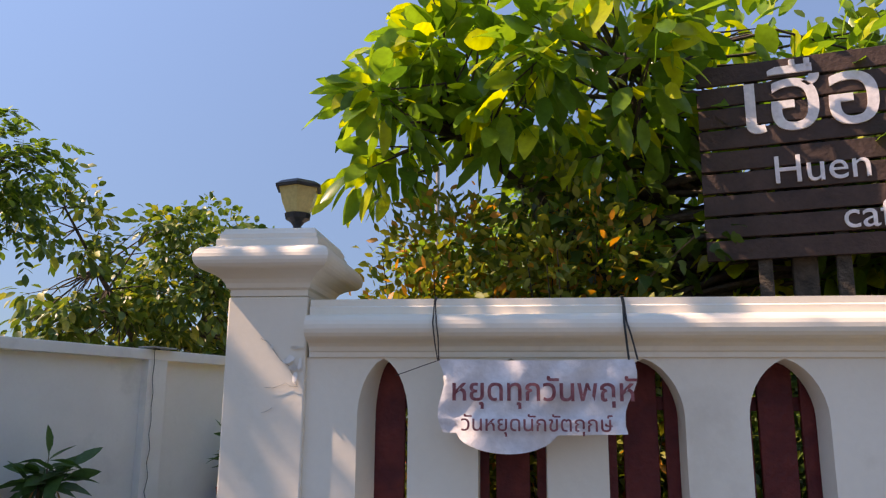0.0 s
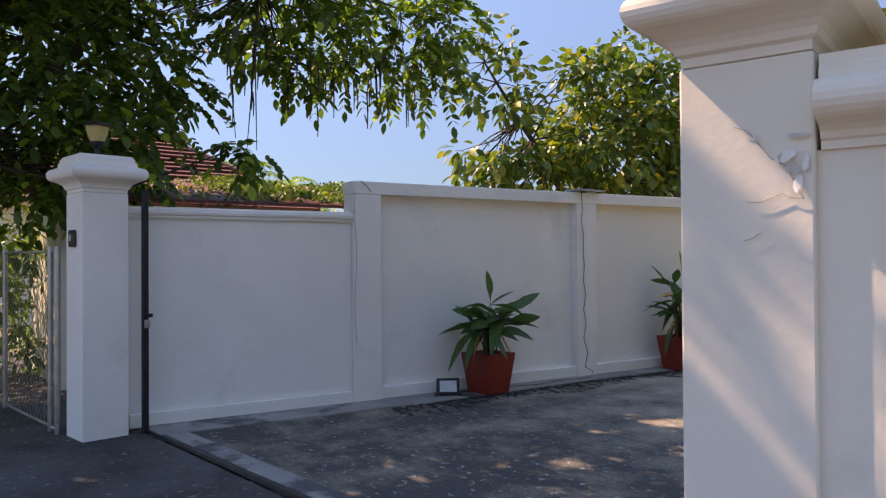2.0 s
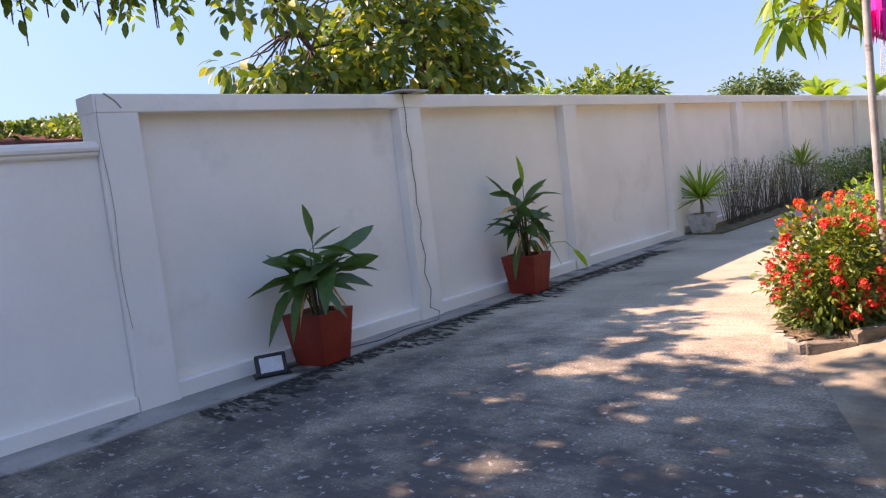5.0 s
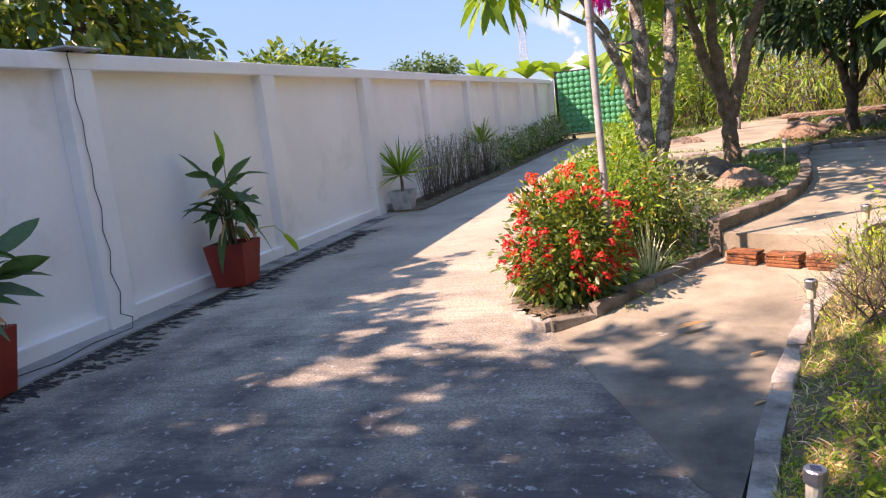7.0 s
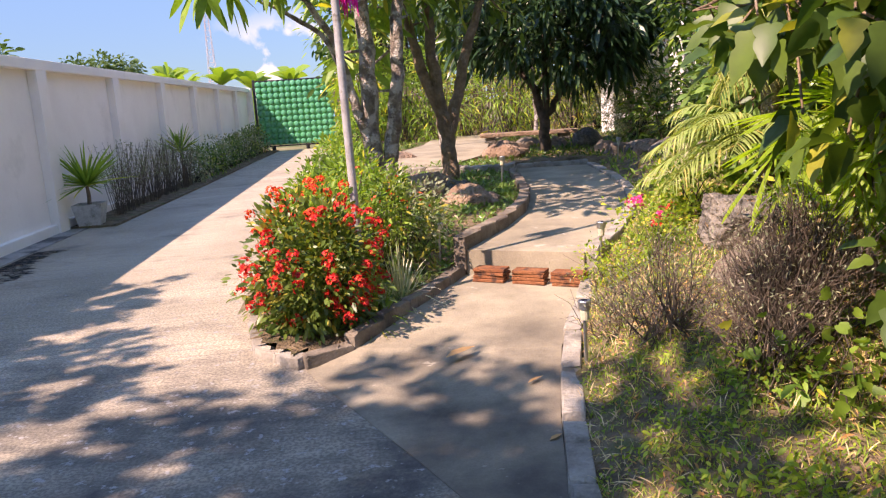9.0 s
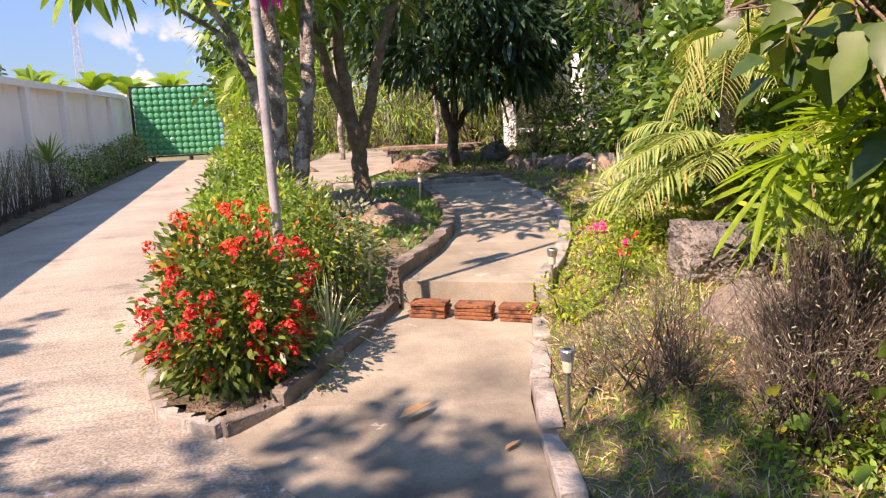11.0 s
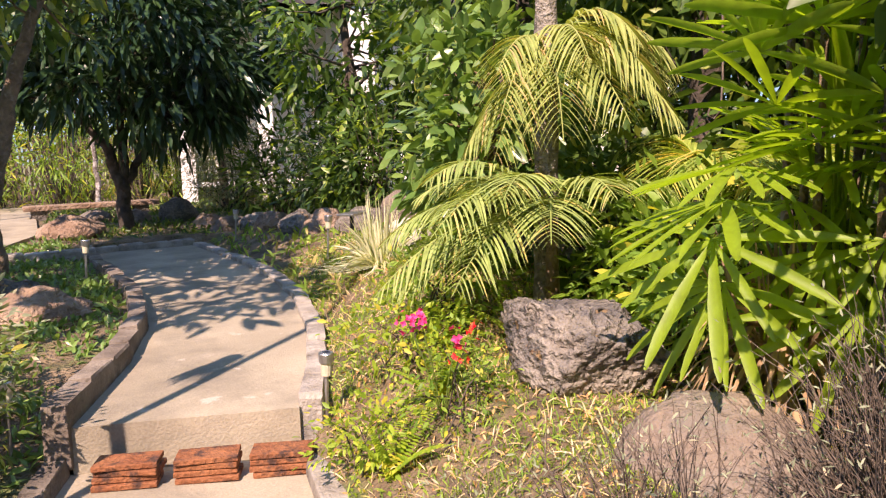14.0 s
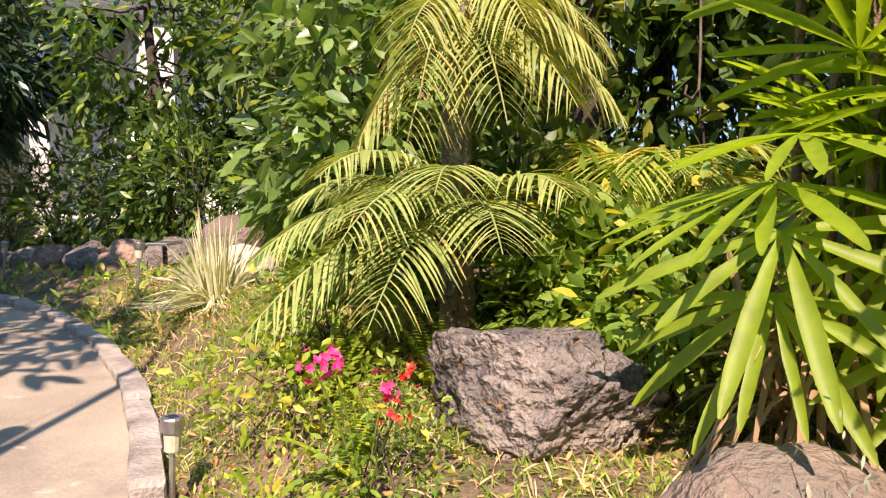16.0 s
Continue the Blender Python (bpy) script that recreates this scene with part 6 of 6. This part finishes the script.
off_path = lambda x, y: ~((x > np.interp(y, [12.6, 15.2, 18.0, 21.0], [-4.1, -3.7, -2.8, -2.3])) & (x < np.interp(y, [12.9, 14.4, 17.2, 20.5], [-2.6, -1.9, -1.4, -0.5])))
lawn("lawn_grass", "patchy green and straw-coloured lawn grass", 80000, (-3.2, -0.3, 4.0, 10.5), right_of, 0.05, 251, L_GRASS)
lawn("dry_grass", "dry straw and thatch among the grass", 20000, (-3.2, -0.3, 4.0, 10.5), right_of, 0.08, 252, STRAW, 0.055, 1.6)
lawn("leaf_litter", "dry brown leaf litter on the soil", 16000, (-3.2, -0.5, 4.0, 10.5), right_of, 0.036, 257, DRY, 0.28, 3.0)
lawn("clover", "low broad-leaved ground cover in the lawn", 30000, (-3.2, -0.3, 4.0, 10.0), right_of, 0.022, 253, L_FERN, 0.55, 1.0)
lawn("bed_cover", "low green ground cover in the island bed", 22000, (-4.6, -2.0, 7.0, 13.5), left_bed, 0.08, 254, L_SHRUB, 0.3, 0.9)
lawn("far_cover", "green ground cover among the far rocks", 24000, (-4.3, 4.5, 13.2, 20.0), off_path, 0.09, 255, L_TREE, 0.25, 0.8)
lawn("side_cover", "green ground cover beyond the footpath", 6000, (-1.6, 3.0, 9.0, 13.4), right_of, 0.12, 256, L_GRASS, 0.2, 0.8)

rock("garden_rock", "large cracked grey and orange limestone rock in the lawn", (-1.65, 6.77, 0.56), (0.375, 0.28, 0.25), ROCK_GREY, 263, 0.12, -58, 6, 15, crack=1.0, pits=0.04, group="garden boulders")
rock("garden_rock", "smooth tan boulder at the lawn's edge", (-1.87, 6.08, 0.34), (0.31, 0.31, 0.27), BOULDER, 262, 0.08, 20, 5, group="garden boulders")
rock("garden_rock", "pale rounded rock behind striped grass", (-0.66, 9.22, 0.66), (0.26, 0.2, 0.2), PALE_ROCK, 263, 0.12, 20, 4, group="garden boulders")
tuft("striped_grass", "arching pale striped grass before the rounded rock", (-1.02, 9.0, float(garden_z(-1.02, 9.0))), 340, 0.46, 0.011, L_VARI, 264, 0.1, 1.5, 0.7)


def twiggy(label, loc, seed, n, height, spread, leafy):
    """A thin dry shrub of many fine branching twigs."""
    rng = np.random.default_rng(seed)
    ob = thing("twig_shrub", label, "shrub", loc, group="dry twig shrubs")
    runs, tips = [], []
    for i in range(n):
        a, r = rng.random() * math.tau, rng.random() ** 0.7
        tip = np.array([math.cos(a) * spread * r, math.sin(a) * spread * r, height * rng.uniform(0.55, 1.05) * (1.1 - 0.4 * r)])
        root = np.array([rng.normal(0, 0.07), rng.normal(0, 0.07), -0.03])
        mid = root * 0.5 + tip * 0.5 + rng.normal(0, 0.03, 3)
        runs.append((np.array([root, mid, tip]), [0.0038, 0.0026, 0.001]))
        for _ in range(3):
            b = mid + (tip - mid) * rng.random()
            e = b + (tip - root) * 0.22 + rng.normal(0, 0.05, 3)
            runs.append((np.array([b, e]), [0.0016, 0.0007]))
            tips.append(e)
    tubes("twig", runs, TWIG, ob, n=3)
    tips = np.repeat(np.array(tips), leafy, 0) + rng.normal(0, 0.03, (len(tips) * leafy, 3))
    raw("foliage", *leaves(rng, tips, rng.normal(0, 1, tips.shape) + (0, 0, 0.8), 0.02, 0.25, LANCE, 0.1, 0.1), L_GREYGREEN, ob)
    return ob


twiggy("dense grey-brown dry shrub of bare twigs", (-2.08, 5.5, float(garden_z(-2.08, 5.5))), 271, 400, 0.56, 0.3, 1)
twiggy("dense grey-brown dry shrub of bare twigs", (-2.3, 5.3, float(garden_z(-2.3, 5.3))), 274, 200, 0.4, 0.26, 1)
twiggy("thin grey-brown dry shrub with sparse tiny leaves", (-2.47, 5.85, float(garden_z(-2.47, 5.85))), 272, 80, 0.44, 0.34, 3)
twiggy("thin grey-green dry shrub with sparse tiny leaves", (-2.5, 6.3, 0.06), 273, 80, 0.4, 0.3, 2)


def fern(label, loc, seed, fronds, length):
    rng = np.random.default_rng(seed)
    ob = thing("sword_fern", label, "fern", loc, group="sword ferns")
    for i in range(fronds):
        a = rng.random() * math.tau
        d = np.array([math.cos(a), math.sin(a), 0]) * rng.uniform(0.25, 0.9)
        s = np.linspace(0, 1, 26)
        L = length * rng.uniform(0.7, 1.1)
        c = L * (s[:, None] * (d + (0, 0, 0.95)) - (0.5 * s**2)[:, None] * np.array([0, 0, np.linalg.norm(d)]))
        sv = unit(np.cross(d, [0, 0, 1.0]))
        arrays = [leaves(rng, c, np.tile(sg * sv + (0, 0, 0.1), (26, 1)), 0.045 * (1.05 - s**2), 0.42, LANCE, 0.1, 0.1, 0.15) for sg in (-1, 1)]
        raw("frond", *join(*arrays), L_FERN, ob)
    return ob


for k, (x, y, n, L) in enumerate(((-2.35, 7.0, 5, 0.32), (-2.02, 7.15, 6, 0.36), (-1.5, 7.25, 7, 0.38), (-1.25, 7.1, 7, 0.4), (-1.75, 7.45, 6, 0.34), (-1.35, 6.75, 5, 0.36), (-1.55, 10.6, 5, 0.25), (-1.0, 9.7, 6, 0.3))):
    fern("bright yellow-green sword fern in the lawn", (x, y, float(garden_z(x, y))), 280 + k, n, L)
for k, (x, y, r, h, n, mat, sz) in enumerate(((-2.1, 6.95, 0.16, 0.16, 400, L_LIGHT, 0.028), (-2.3, 7.2, 0.22, 0.12, 500, L_FERN, 0.035), (-1.9, 7.5, 0.3, 0.16, 700, L_FERN, 0.04), (-1.25, 6.6, 0.3, 0.3, 700, L_LIGHT, 0.07), (-2.35, 5.15, 0.2, 0.09, 400, L_LIGHT, 0.035), (-1.6, 4.95, 0.35, 0.2, 600, L_VINE, 0.045), (-2.75, 4.5, 0.22, 0.07, 400, L_FERN, 0.035), (-1.55, 7.7, 0.3, 0.2, 600, L_LIGHT, 0.05), (-2.55, 4.42, 0.16, 0.06, 260, L_FERN, 0.028), (-2.72, 5.0, 0.16, 0.06, 260, L_FERN, 0.028))):
    bush("low_shrub", "low leafy shrub growing in the lawn", (x, y, float(garden_z(x, y)) - 0.01), (r, r, h), n, mat, 290 + k, sz, 0.45, stems=10, spread=0.1, group="low lawn shrubs")
bush("ground_vine", "sprawling vine with pale lobed leaves on thin stems", (-2.2, 5.05, float(garden_z(-2.2, 5.05))), (0.24, 0.24, 0.16), 60, L_LIGHT, 300, 0.065, 0.85, LOBED, 0.25, "vine", 14, spread=0.2, per=3)
rose = thing("flowering_plant", "slender plant with pink and red blooms", "flowers", (-2.12, 7.0, float(garden_z(-2.12, 7.0))))
rng = np.random.default_rng(301)
blooms = [(-0.08, 0.08, 0.36), (-0.04, 0.06, 0.37), (0.06, -0.02, 0.30), (0.1, -0.08, 0.33), (0.0, -0.1, 0.25)]
for b in blooms:
    cable("stem", [(0, 0, 0), (b[0] * 0.5, b[1] * 0.5, b[2] * 0.6), b], 0.003, L_IXORA, rose)
flower_heads(rng, blooms[:3], 40, 0.042, F_PINK, rose, face=(-0.6, -0.6, 0.5))
flower_heads(rng, blooms[3:], 34, 0.036, F_RED, rose, face=(-0.6, -0.6, 0.5))

# feather palms
palm("areca_palm", "areca palm with arching pale green fronds", (-1.24, 7.30, 0.4), 14, 1.0, 311, L_ARECA, trunk_h=0.6, trunk_r=0.03, leaflet=0.24, width=0.0135, pairs=32, sag=1.05,
     aims=[(2.5, 0.75, 0.84), (2.75, 0.5, 0.9), (3.0, 0.85, 0.98), (2.3, 0.5, 0.78), (3.3, 0.6, 0.95), (3.6, 0.8, 0.85), (2.9, 0.25, 0.9), (3.9, 0.55, 0.75), (2.6, 0.1, 0.74), (4.4, 0.8, 0.75), (2.05, 0.8, 0.75), (3.4, 0.3, 0.8), (5.2, 0.7, 0.8), (1.5, 0.7, 0.8)], bark=BARK_BROWN)
palm("areca_palm", "taller areca palm with drooping golden fronds", (-1.2, 7.38, 0.4), 14, 0.8, 312, L_GOLD, trunk_h=2.0, trunk_r=0.055, leaflet=0.24, width=0.0135, pairs=26, sag=1.5,
     aims=[(3.3, -0.3, 0.42), (2.6, -0.3, 0.42), (3.3, 0.6, 0.45), (4.3, 0.7, 0.55), (4.9, 0.5, 0.6), (5.5, 0.7, 0.75), (5.9, 0.6, 0.75), (6.2, 0.8, 0.75), (0.4, 0.8, 0.8), (4.6, 0.15, 0.5), (5.2, 0.2, 0.6), (3.5, 0.2, 0.5), (4.0, 0.1, 0.55), (5.0, 0.9, 0.7), (5.4, 0.4, 0.7), (2.8, 0.8, 0.6), (5.7, 0.1, 0.6)], hub=(0.02, -0.02, 1.33))
palm("areca_palm", "areca palm with pale fronds behind the lawn", (-0.5, 6.9, 0.4), 9, 1.2, 313, trunk_h=0.5, leaflet=0.34, width=0.018, pairs=40, sag=1.2, rise=1.1, bark=BARK_BROWN)
palm("areca_palm", "areca palm in the shade of the garden", (2.2, 13.0, 0.5), 10, 1.5, 314, L_TREE, trunk_h=0.8, leaflet=0.4, width=0.03, pairs=26, sag=1.0, rise=1.2, bark=BARK_BROWN)
palm("areca_palm", "areca palm in the shade of the garden", (1.1, 16.6, 0.5), 10, 1.3, 315, L_TREE, trunk_h=1.0, leaflet=0.4, width=0.03, pairs=26, sag=1.0, rise=1.1, bark=BARK_BROWN)


def fan_palm(label, loc, seed, spec):
    """A lady palm: slim canes, each leaf a fan of pleated blades on a stalk. spec: (hub x, y, z, facing angle, tilt, size, half spread)."""
    rng = np.random.default_rng(seed)
    ob = thing("fan_palm", label, "palm", loc)
    for x, y in ((0, 0), (0.12, 0.1), (0.1, -0.14), (0.25, 0.0), (-0.05, -0.2), (0.2, 0.2)):
        tubes("cane", [(np.array([(x, y, -0.05), (x, y, 0.6), (x + 0.03, y, rng.uniform(1.1, 1.7))]), [0.016, 0.014, 0.012])], BARK_BROWN, ob, n=7)
    for hx, hy, hz, a, tilt, size, spread in spec:
        hub = np.array((hx, hy, hz))
        f = np.array([math.cos(a) * math.cos(tilt), math.sin(a) * math.cos(tilt), math.sin(tilt)])
        side = np.array([-math.sin(a), math.cos(a), 0])
        up = np.cross(f, side)
        fan = tubes("leaf_stalk", [(np.array([(hx * 0.15 + 0.1, hy * 0.3, max(0.25, hz - 0.4)), (hx * 0.6 + 0.05, hy * 0.65, hz - 0.02), hub]), [0.006, 0.005, 0.004])], L_FAN, ob, n=5)
        n = int(rng.integers(8, 11))
        th = np.linspace(-spread, spread, n) + rng.normal(0, 0.06, n)
        ax = np.cos(th)[:, None] * f + np.sin(th)[:, None] * side + rng.normal(0, 0.04, (n, 3)) - 0.12 * up * np.abs(np.sin(th))[:, None]
        for k in range(n):
            raw("fan_blade", *leaves(rng, [hub], ax[k:k + 1], size * rng.uniform(0.85, 1.12), 0.105 * rng.uniform(0.8, 1.1), ((0, 0.14), (0.2, 0.62), (0.5, 1.0), (0.78, 0.92), (0.93, 0.6), (1.0, 0.2)), 0.5, 0.1, 0.05, up), L_FAN, fan)
    return ob


rng = np.random.default_rng(320)
# the large fans that reach out over the boulder, then the crowd behind
spec = [(-0.36, 0.11, 0.64, 3.3, -0.95, 0.35, 1.85), (-0.1, -0.08, 0.6, 3.5, -1.2, 0.28, 1.5), (-0.1, -0.24, 0.64, 3.9, -0.9, 0.28, 1.7),
        (-0.26, 0.1, 0.84, 3.0, -0.1, 0.32, 1.5), (-0.24, 0.0, 1.0, 3.1, 0.7, 0.32, 1.7), (-0.2, -0.1, 0.9, 3.8, 0.3, 0.30, 1.8), (-0.22, 0.06, 1.15, 3.0, 1.0, 0.34, 1.6),
        (-0.2, -0.1, 1.2, 3.9, 0.9, 0.36, 1.6), (-0.22, 0.16, 0.74, 2.7, -0.3, 0.36, 1.4), (-0.24, 0.15, 0.5, 3.0, -1.0, 0.34, 1.5), (-0.15, -0.2, 0.45, 3.7, -1.2, 0.36, 1.5)]
for i in range(44):
    a = rng.uniform(1.9, 5.8)
    r = rng.uniform(0.0, 0.2)
    h = rng.uniform(0.35, 1.75)
    spec.append((0.12 + r * math.cos(a), r * math.sin(a) - 0.04, h, a, rng.uniform(-1.2, -0.3) if h < 0.8 else rng.uniform(-0.2, 1.1), rng.uniform(0.24, 0.34), rng.uniform(1.3, 1.8)))
fan_palm("clump of lady palm with glossy pleated fan leaves", (-1.47, 6.02, 0.4), 321, spec)
straw = thing("dead_fronds", "dry brown hanging fronds under the fan palm", "dry leaves", (-1.44, 6.12, 0.66))
rng = np.random.default_rng(322)
for i in range(44):
    a = rng.random() * math.tau
    k = 0.8 * rng.random(5)
    b = a + rng.normal(0, 0.2, 5)
    axis = np.stack([np.cos(b) * k, np.sin(b) * k, 0.6 - 0.5 * k], 1)
    pos = np.tile([[0.2 * math.cos(a) * rng.random(), 0.2 * math.sin(a) * rng.random(), rng.uniform(-0.1, 0.1)]], (5, 1))
    V, T = leaves(rng, pos, axis, 0.4 * rng.uniform(0.6, 1.1, 5), 0.05, BLADE, 0.4, 2.2 * k, 0.4)
    V[:, 2] = np.maximum(V[:, 2], -0.35)
    raw("dry_frond", V, T, DRY_BROWN, straw)

# shrubs and trees behind the lawn
plant_tree("large_leaved_shrub", "upright shrub with large oval green leaves", (-0.74, 8.2, 0.42), [[(0, 0, -0.05, 0.03), (-0.05, 0, 0.6, 0.025), (0, 0, 1.3, 0.015)], [(0, 0, 0.3, 0.02), (0.3, -0.1, 1.2, 0.012)]],
    [((-0.05, 0, 1.0), (0.55, 0.45, 0.8), 130, 12, 0.13)], L_SHRUB, BARK_BROWN, 331, size=0.125, width=0.42, droop=0.15, category="shrub", twigs=50, sides=7)
bush("under_shrub", "mixed green undergrowth behind the rock", (-1.0, 6.75, 0.4), (0.45, 0.5, 0.4), 1500, L_LIGHT, 332, 0.08, 0.45)
bush("under_shrub", "mixed green undergrowth behind the rock", (-0.4, 7.6, 0.4), (0.6, 0.6, 0.6), 1800, L_TREE, 333, 0.09, 0.45)
for k, (x, y, h, r, mat, sz) in enumerate(((0.6, 9.3, 3.6, 1.0, L_TREE, 0.15), (1.4, 7.6, 4.2, 1.3, L_TREE, 0.16), (0.2, 5.6, 3.8, 1.0, L_VINE, 0.15), (1.6, 11.0, 4.0, 1.2, L_TREE, 0.16), (0.9, 12.4, 3.6, 0.9, L_POD, 0.14), (3.4, 9.6, 5.0, 1.5, L_TREE, 0.18), (3.6, 13.6, 5.0, 1.4, L_POD, 0.17))):
    plant_tree("garden_tree", "dense leafy tree shading the back of the garden", (x, y, 0.3), [[(0, 0, 0, 0.09), (0.05, 0, h * 0.45, 0.07), (0, 0.1, h * 0.8, 0.03)]],
        [((0, 0, h * 0.66), (r, r, h * 0.33), 70, 24, 0.32), ((0, 0, h * 0.28), (r * 0.7, r * 0.7, h * 0.22), 26, 24, 0.26)], mat, BARK_DARK, 340 + k, size=sz, droop=0.2, twigs=30, group="back garden trees")
vine = plant_tree("climbing_vine", "overhanging vine with lobed leaves above the lawn edge", (-1.5, 4.4, 0.1),
    [[(0, 0, 0, 0.05), (-0.1, 0.1, 0.8, 0.04), (-0.25, 0.2, 1.6, 0.025), (-0.5, 0.45, 2.1, 0.012)], [(0, 0, 0.6, 0.03), (0.1, 0.5, 1.5, 0.02), (-0.1, 0.9, 2.0, 0.01)], [(-0.15, 0.1, 1.0, 0.02), (-0.55, 0.5, 1.5, 0.013), (-0.9, 0.85, 1.62, 0.009), (-1.05, 1.0, 1.55, 0.005)]],
    [((-0.9, 0.85, 1.48), (0.34, 0.34, 0.3), 9, 6, 0.13), ((-0.7, 0.2, 1.42), (0.5, 0.45, 0.42), 30, 12, 0.17), ((-0.5, 0.3, 0.85), (0.35, 0.5, 0.35), 14, 9, 0.15), ((-0.25, 0.55, 1.75), (0.8, 0.75, 0.55), 84, 15, 0.17), ((0.25, 0.7, 1.1), (0.6, 0.6, 0.5), 40, 14, 0.16), ((0.2, 0.3, 2.4), (1.0, 0.9, 0.6), 60, 14, 0.2)],
    L_VINE, BARK_BROWN, 351, size=0.11, width=0.8, shape=LOBED, droop=0.3, twigs=60, category="vine")

tendril = thing("hanging_tendril", "thin brown vine tendril with a curled end", "vine", (-1.2, 6.5, 1.42))
cable("stem", [(0.02, 0.0, 0.9), (0.0, 0.0, 0.5), (0.01, 0.0, 0.12), (0.0, 0.0, 0.0), (-0.02, 0.015, -0.03), (-0.035, 0.03, -0.015), (-0.03, 0.025, 0.01)], 0.004, TWIG, tendril)
board = thing("notice_board", "dark notice board with white illegible lines", "sign", (2.77, 15.67, 0.5), -25)
boxed("panel", (-0.2, 0.2, -0.015, 0.015, 0.82, 1.28), BARK_DARK, board, 0.004)
for k in range(4):
    boxed("text_bar", (-0.15, 0.1 + 0.03 * (k % 2), -0.019, -0.016, 0.88 + 0.1 * k, 0.925 + 0.1 * k), LETTER, board)
boxed("post", (-0.03, 0.03, 0.016, 0.06, -0.1, 1.25), BARK_DARK, board)

for k, (x, y, r, h, mat) in enumerate(((0.75, 11.6, 0.6, 0.7, L_POD), (0.9, 12.7, 0.7, 0.8, L_DARK), (0.7, 13.8, 0.6, 0.6, L_POD), (1.9, 12.2, 0.8, 1.0, L_DARK), (2.2, 14.4, 0.9, 1.0, L_POD), (0.9, 10.4, 0.5, 0.7, L_POD), (3.4, 12.0, 0.9, 1.2, L_DARK))):
    bush("shade_plant", "dark shade plant behind the row of rocks", (x, y, 0.5), (r, r, h), 1100, mat, 560 + k, 0.13, 0.3, stems=20, spread=0.22, group="dark shade plants")
picket = thing("picket_fence", "weathered brown bamboo picket fence behind the thicket", "fence", (-4.6, 22.6, 0.3))
rng = np.random.default_rng(570)
for k in range(70):
    h = rng.uniform(1.45, 1.65)
    boxed("picket", (k * 0.09, k * 0.09 + 0.05, 0.0, 0.02, 0.0, h), TWIG, picket)
for z in (0.4, 1.2):
    boxed("rail", (0, 6.3, 0.021, 0.05, z, z + 0.06), BARK_BROWN, picket)

# yellowish thicket and tall trees closing the view
for k in range(15):
    rng = np.random.default_rng(360 + k)
    x = -3.6 + 0.75 * k
    y = 20.5 + rng.uniform(-0.8, 1.2)
    bush("thicket_shrub", "tall yellow-green thicket shrub", (x, y, 0.3), (0.75, 0.6, rng.uniform(0.9, 1.5)), 1100, L_PALM if k % 3 == 0 else L_LIGHT, 360 + k, 0.2, 0.14, LANCE, 0.3, stems=30, spread=0.3, group="thicket shrubs")
bush("clipped_shrub", "rounded grey-green feathery shrub", (1.15, 16.4, 0.45), (0.75, 0.7, 0.75), 8200, L_GREYGREEN, 380, 0.08, 0.2, stems=30, spread=0.18)
for k, (x, y, h, r) in enumerate(((-3.4, 24, 6.5, 2.0), (-0.6, 25, 7.5, 2.2), (2.2, 24.5, 7.5, 2.2), (5.2, 23, 7.5, 2.2), (8.4, 19, 7.5, 2.4), (9.5, 13.5, 7.0, 2.4), (8.2, 8.5, 7, 2.2), (6.2, 6.0, 6.0, 2.0), (-2.4, 29, 6, 2))):
    plant_tree("tall_tree", "tall leafy tree closing off the garden", (x, y, 0.0), [[(0, 0, 0, 0.18), (0.1, 0, h * 0.45, 0.13), (0, 0.1, h * 0.8, 0.05)]],
        [((0, 0, h * 0.66), (r, r, h * 0.34), 90, 24, 0.55), ((0, 0, h * 0.28), (r * 0.8, r * 0.8, h * 0.22), 40, 24, 0.5)], L_TREE if k % 2 else L_POD, BARK_DARK, 390 + k, size=0.26, droop=0.2, twigs=26, group="tall trees")

# white house among the trees
cafe = thing("garden_house", "white garden house with dark tiled eaves behind the trees", "house", (5.6, 17.0, 0.3), -20)
boxed("wall", (-1.6, 5.5, 0.0, 4.0, 0.0, 3.7), PLASTER, cafe)
boxed("wall", (-5.0, -1.6, 2.2, 4.0, 0.0, 3.7), PLASTER, cafe)
for x in (-4.6, -3.2, -1.7):
    boxed("column", (x - 0.13, x + 0.13, -0.1, 0.16, 0.0, 3.66), PLASTER, cafe, 0.01)
boxed("window", (-0.6, 0.4, -0.02, 0.0, 1.0, 2.1), PANEL_DARK, cafe)
bm = bmesh.new()
extrude_profile(bm, [(-0.9, 3.6), (2.2, 5.1), (5.0, 3.6), (5.0, 3.7), (2.2, 5.2), (-0.9, 3.7)], (-5.6, 0, 0), (6.2, 0, 0), (0, 1, 0))
part("roof", bm, ROOF_DARK, cafe)
boxed("column", (-1.8, -1.3, -0.85, -0.5, 0.0, 3.62), PLASTER, cafe, 0.01)
boxed("railing", (-4.6, -1.7, 0.0, 0.05, 0.5, 0.58), PLASTER, cafe)
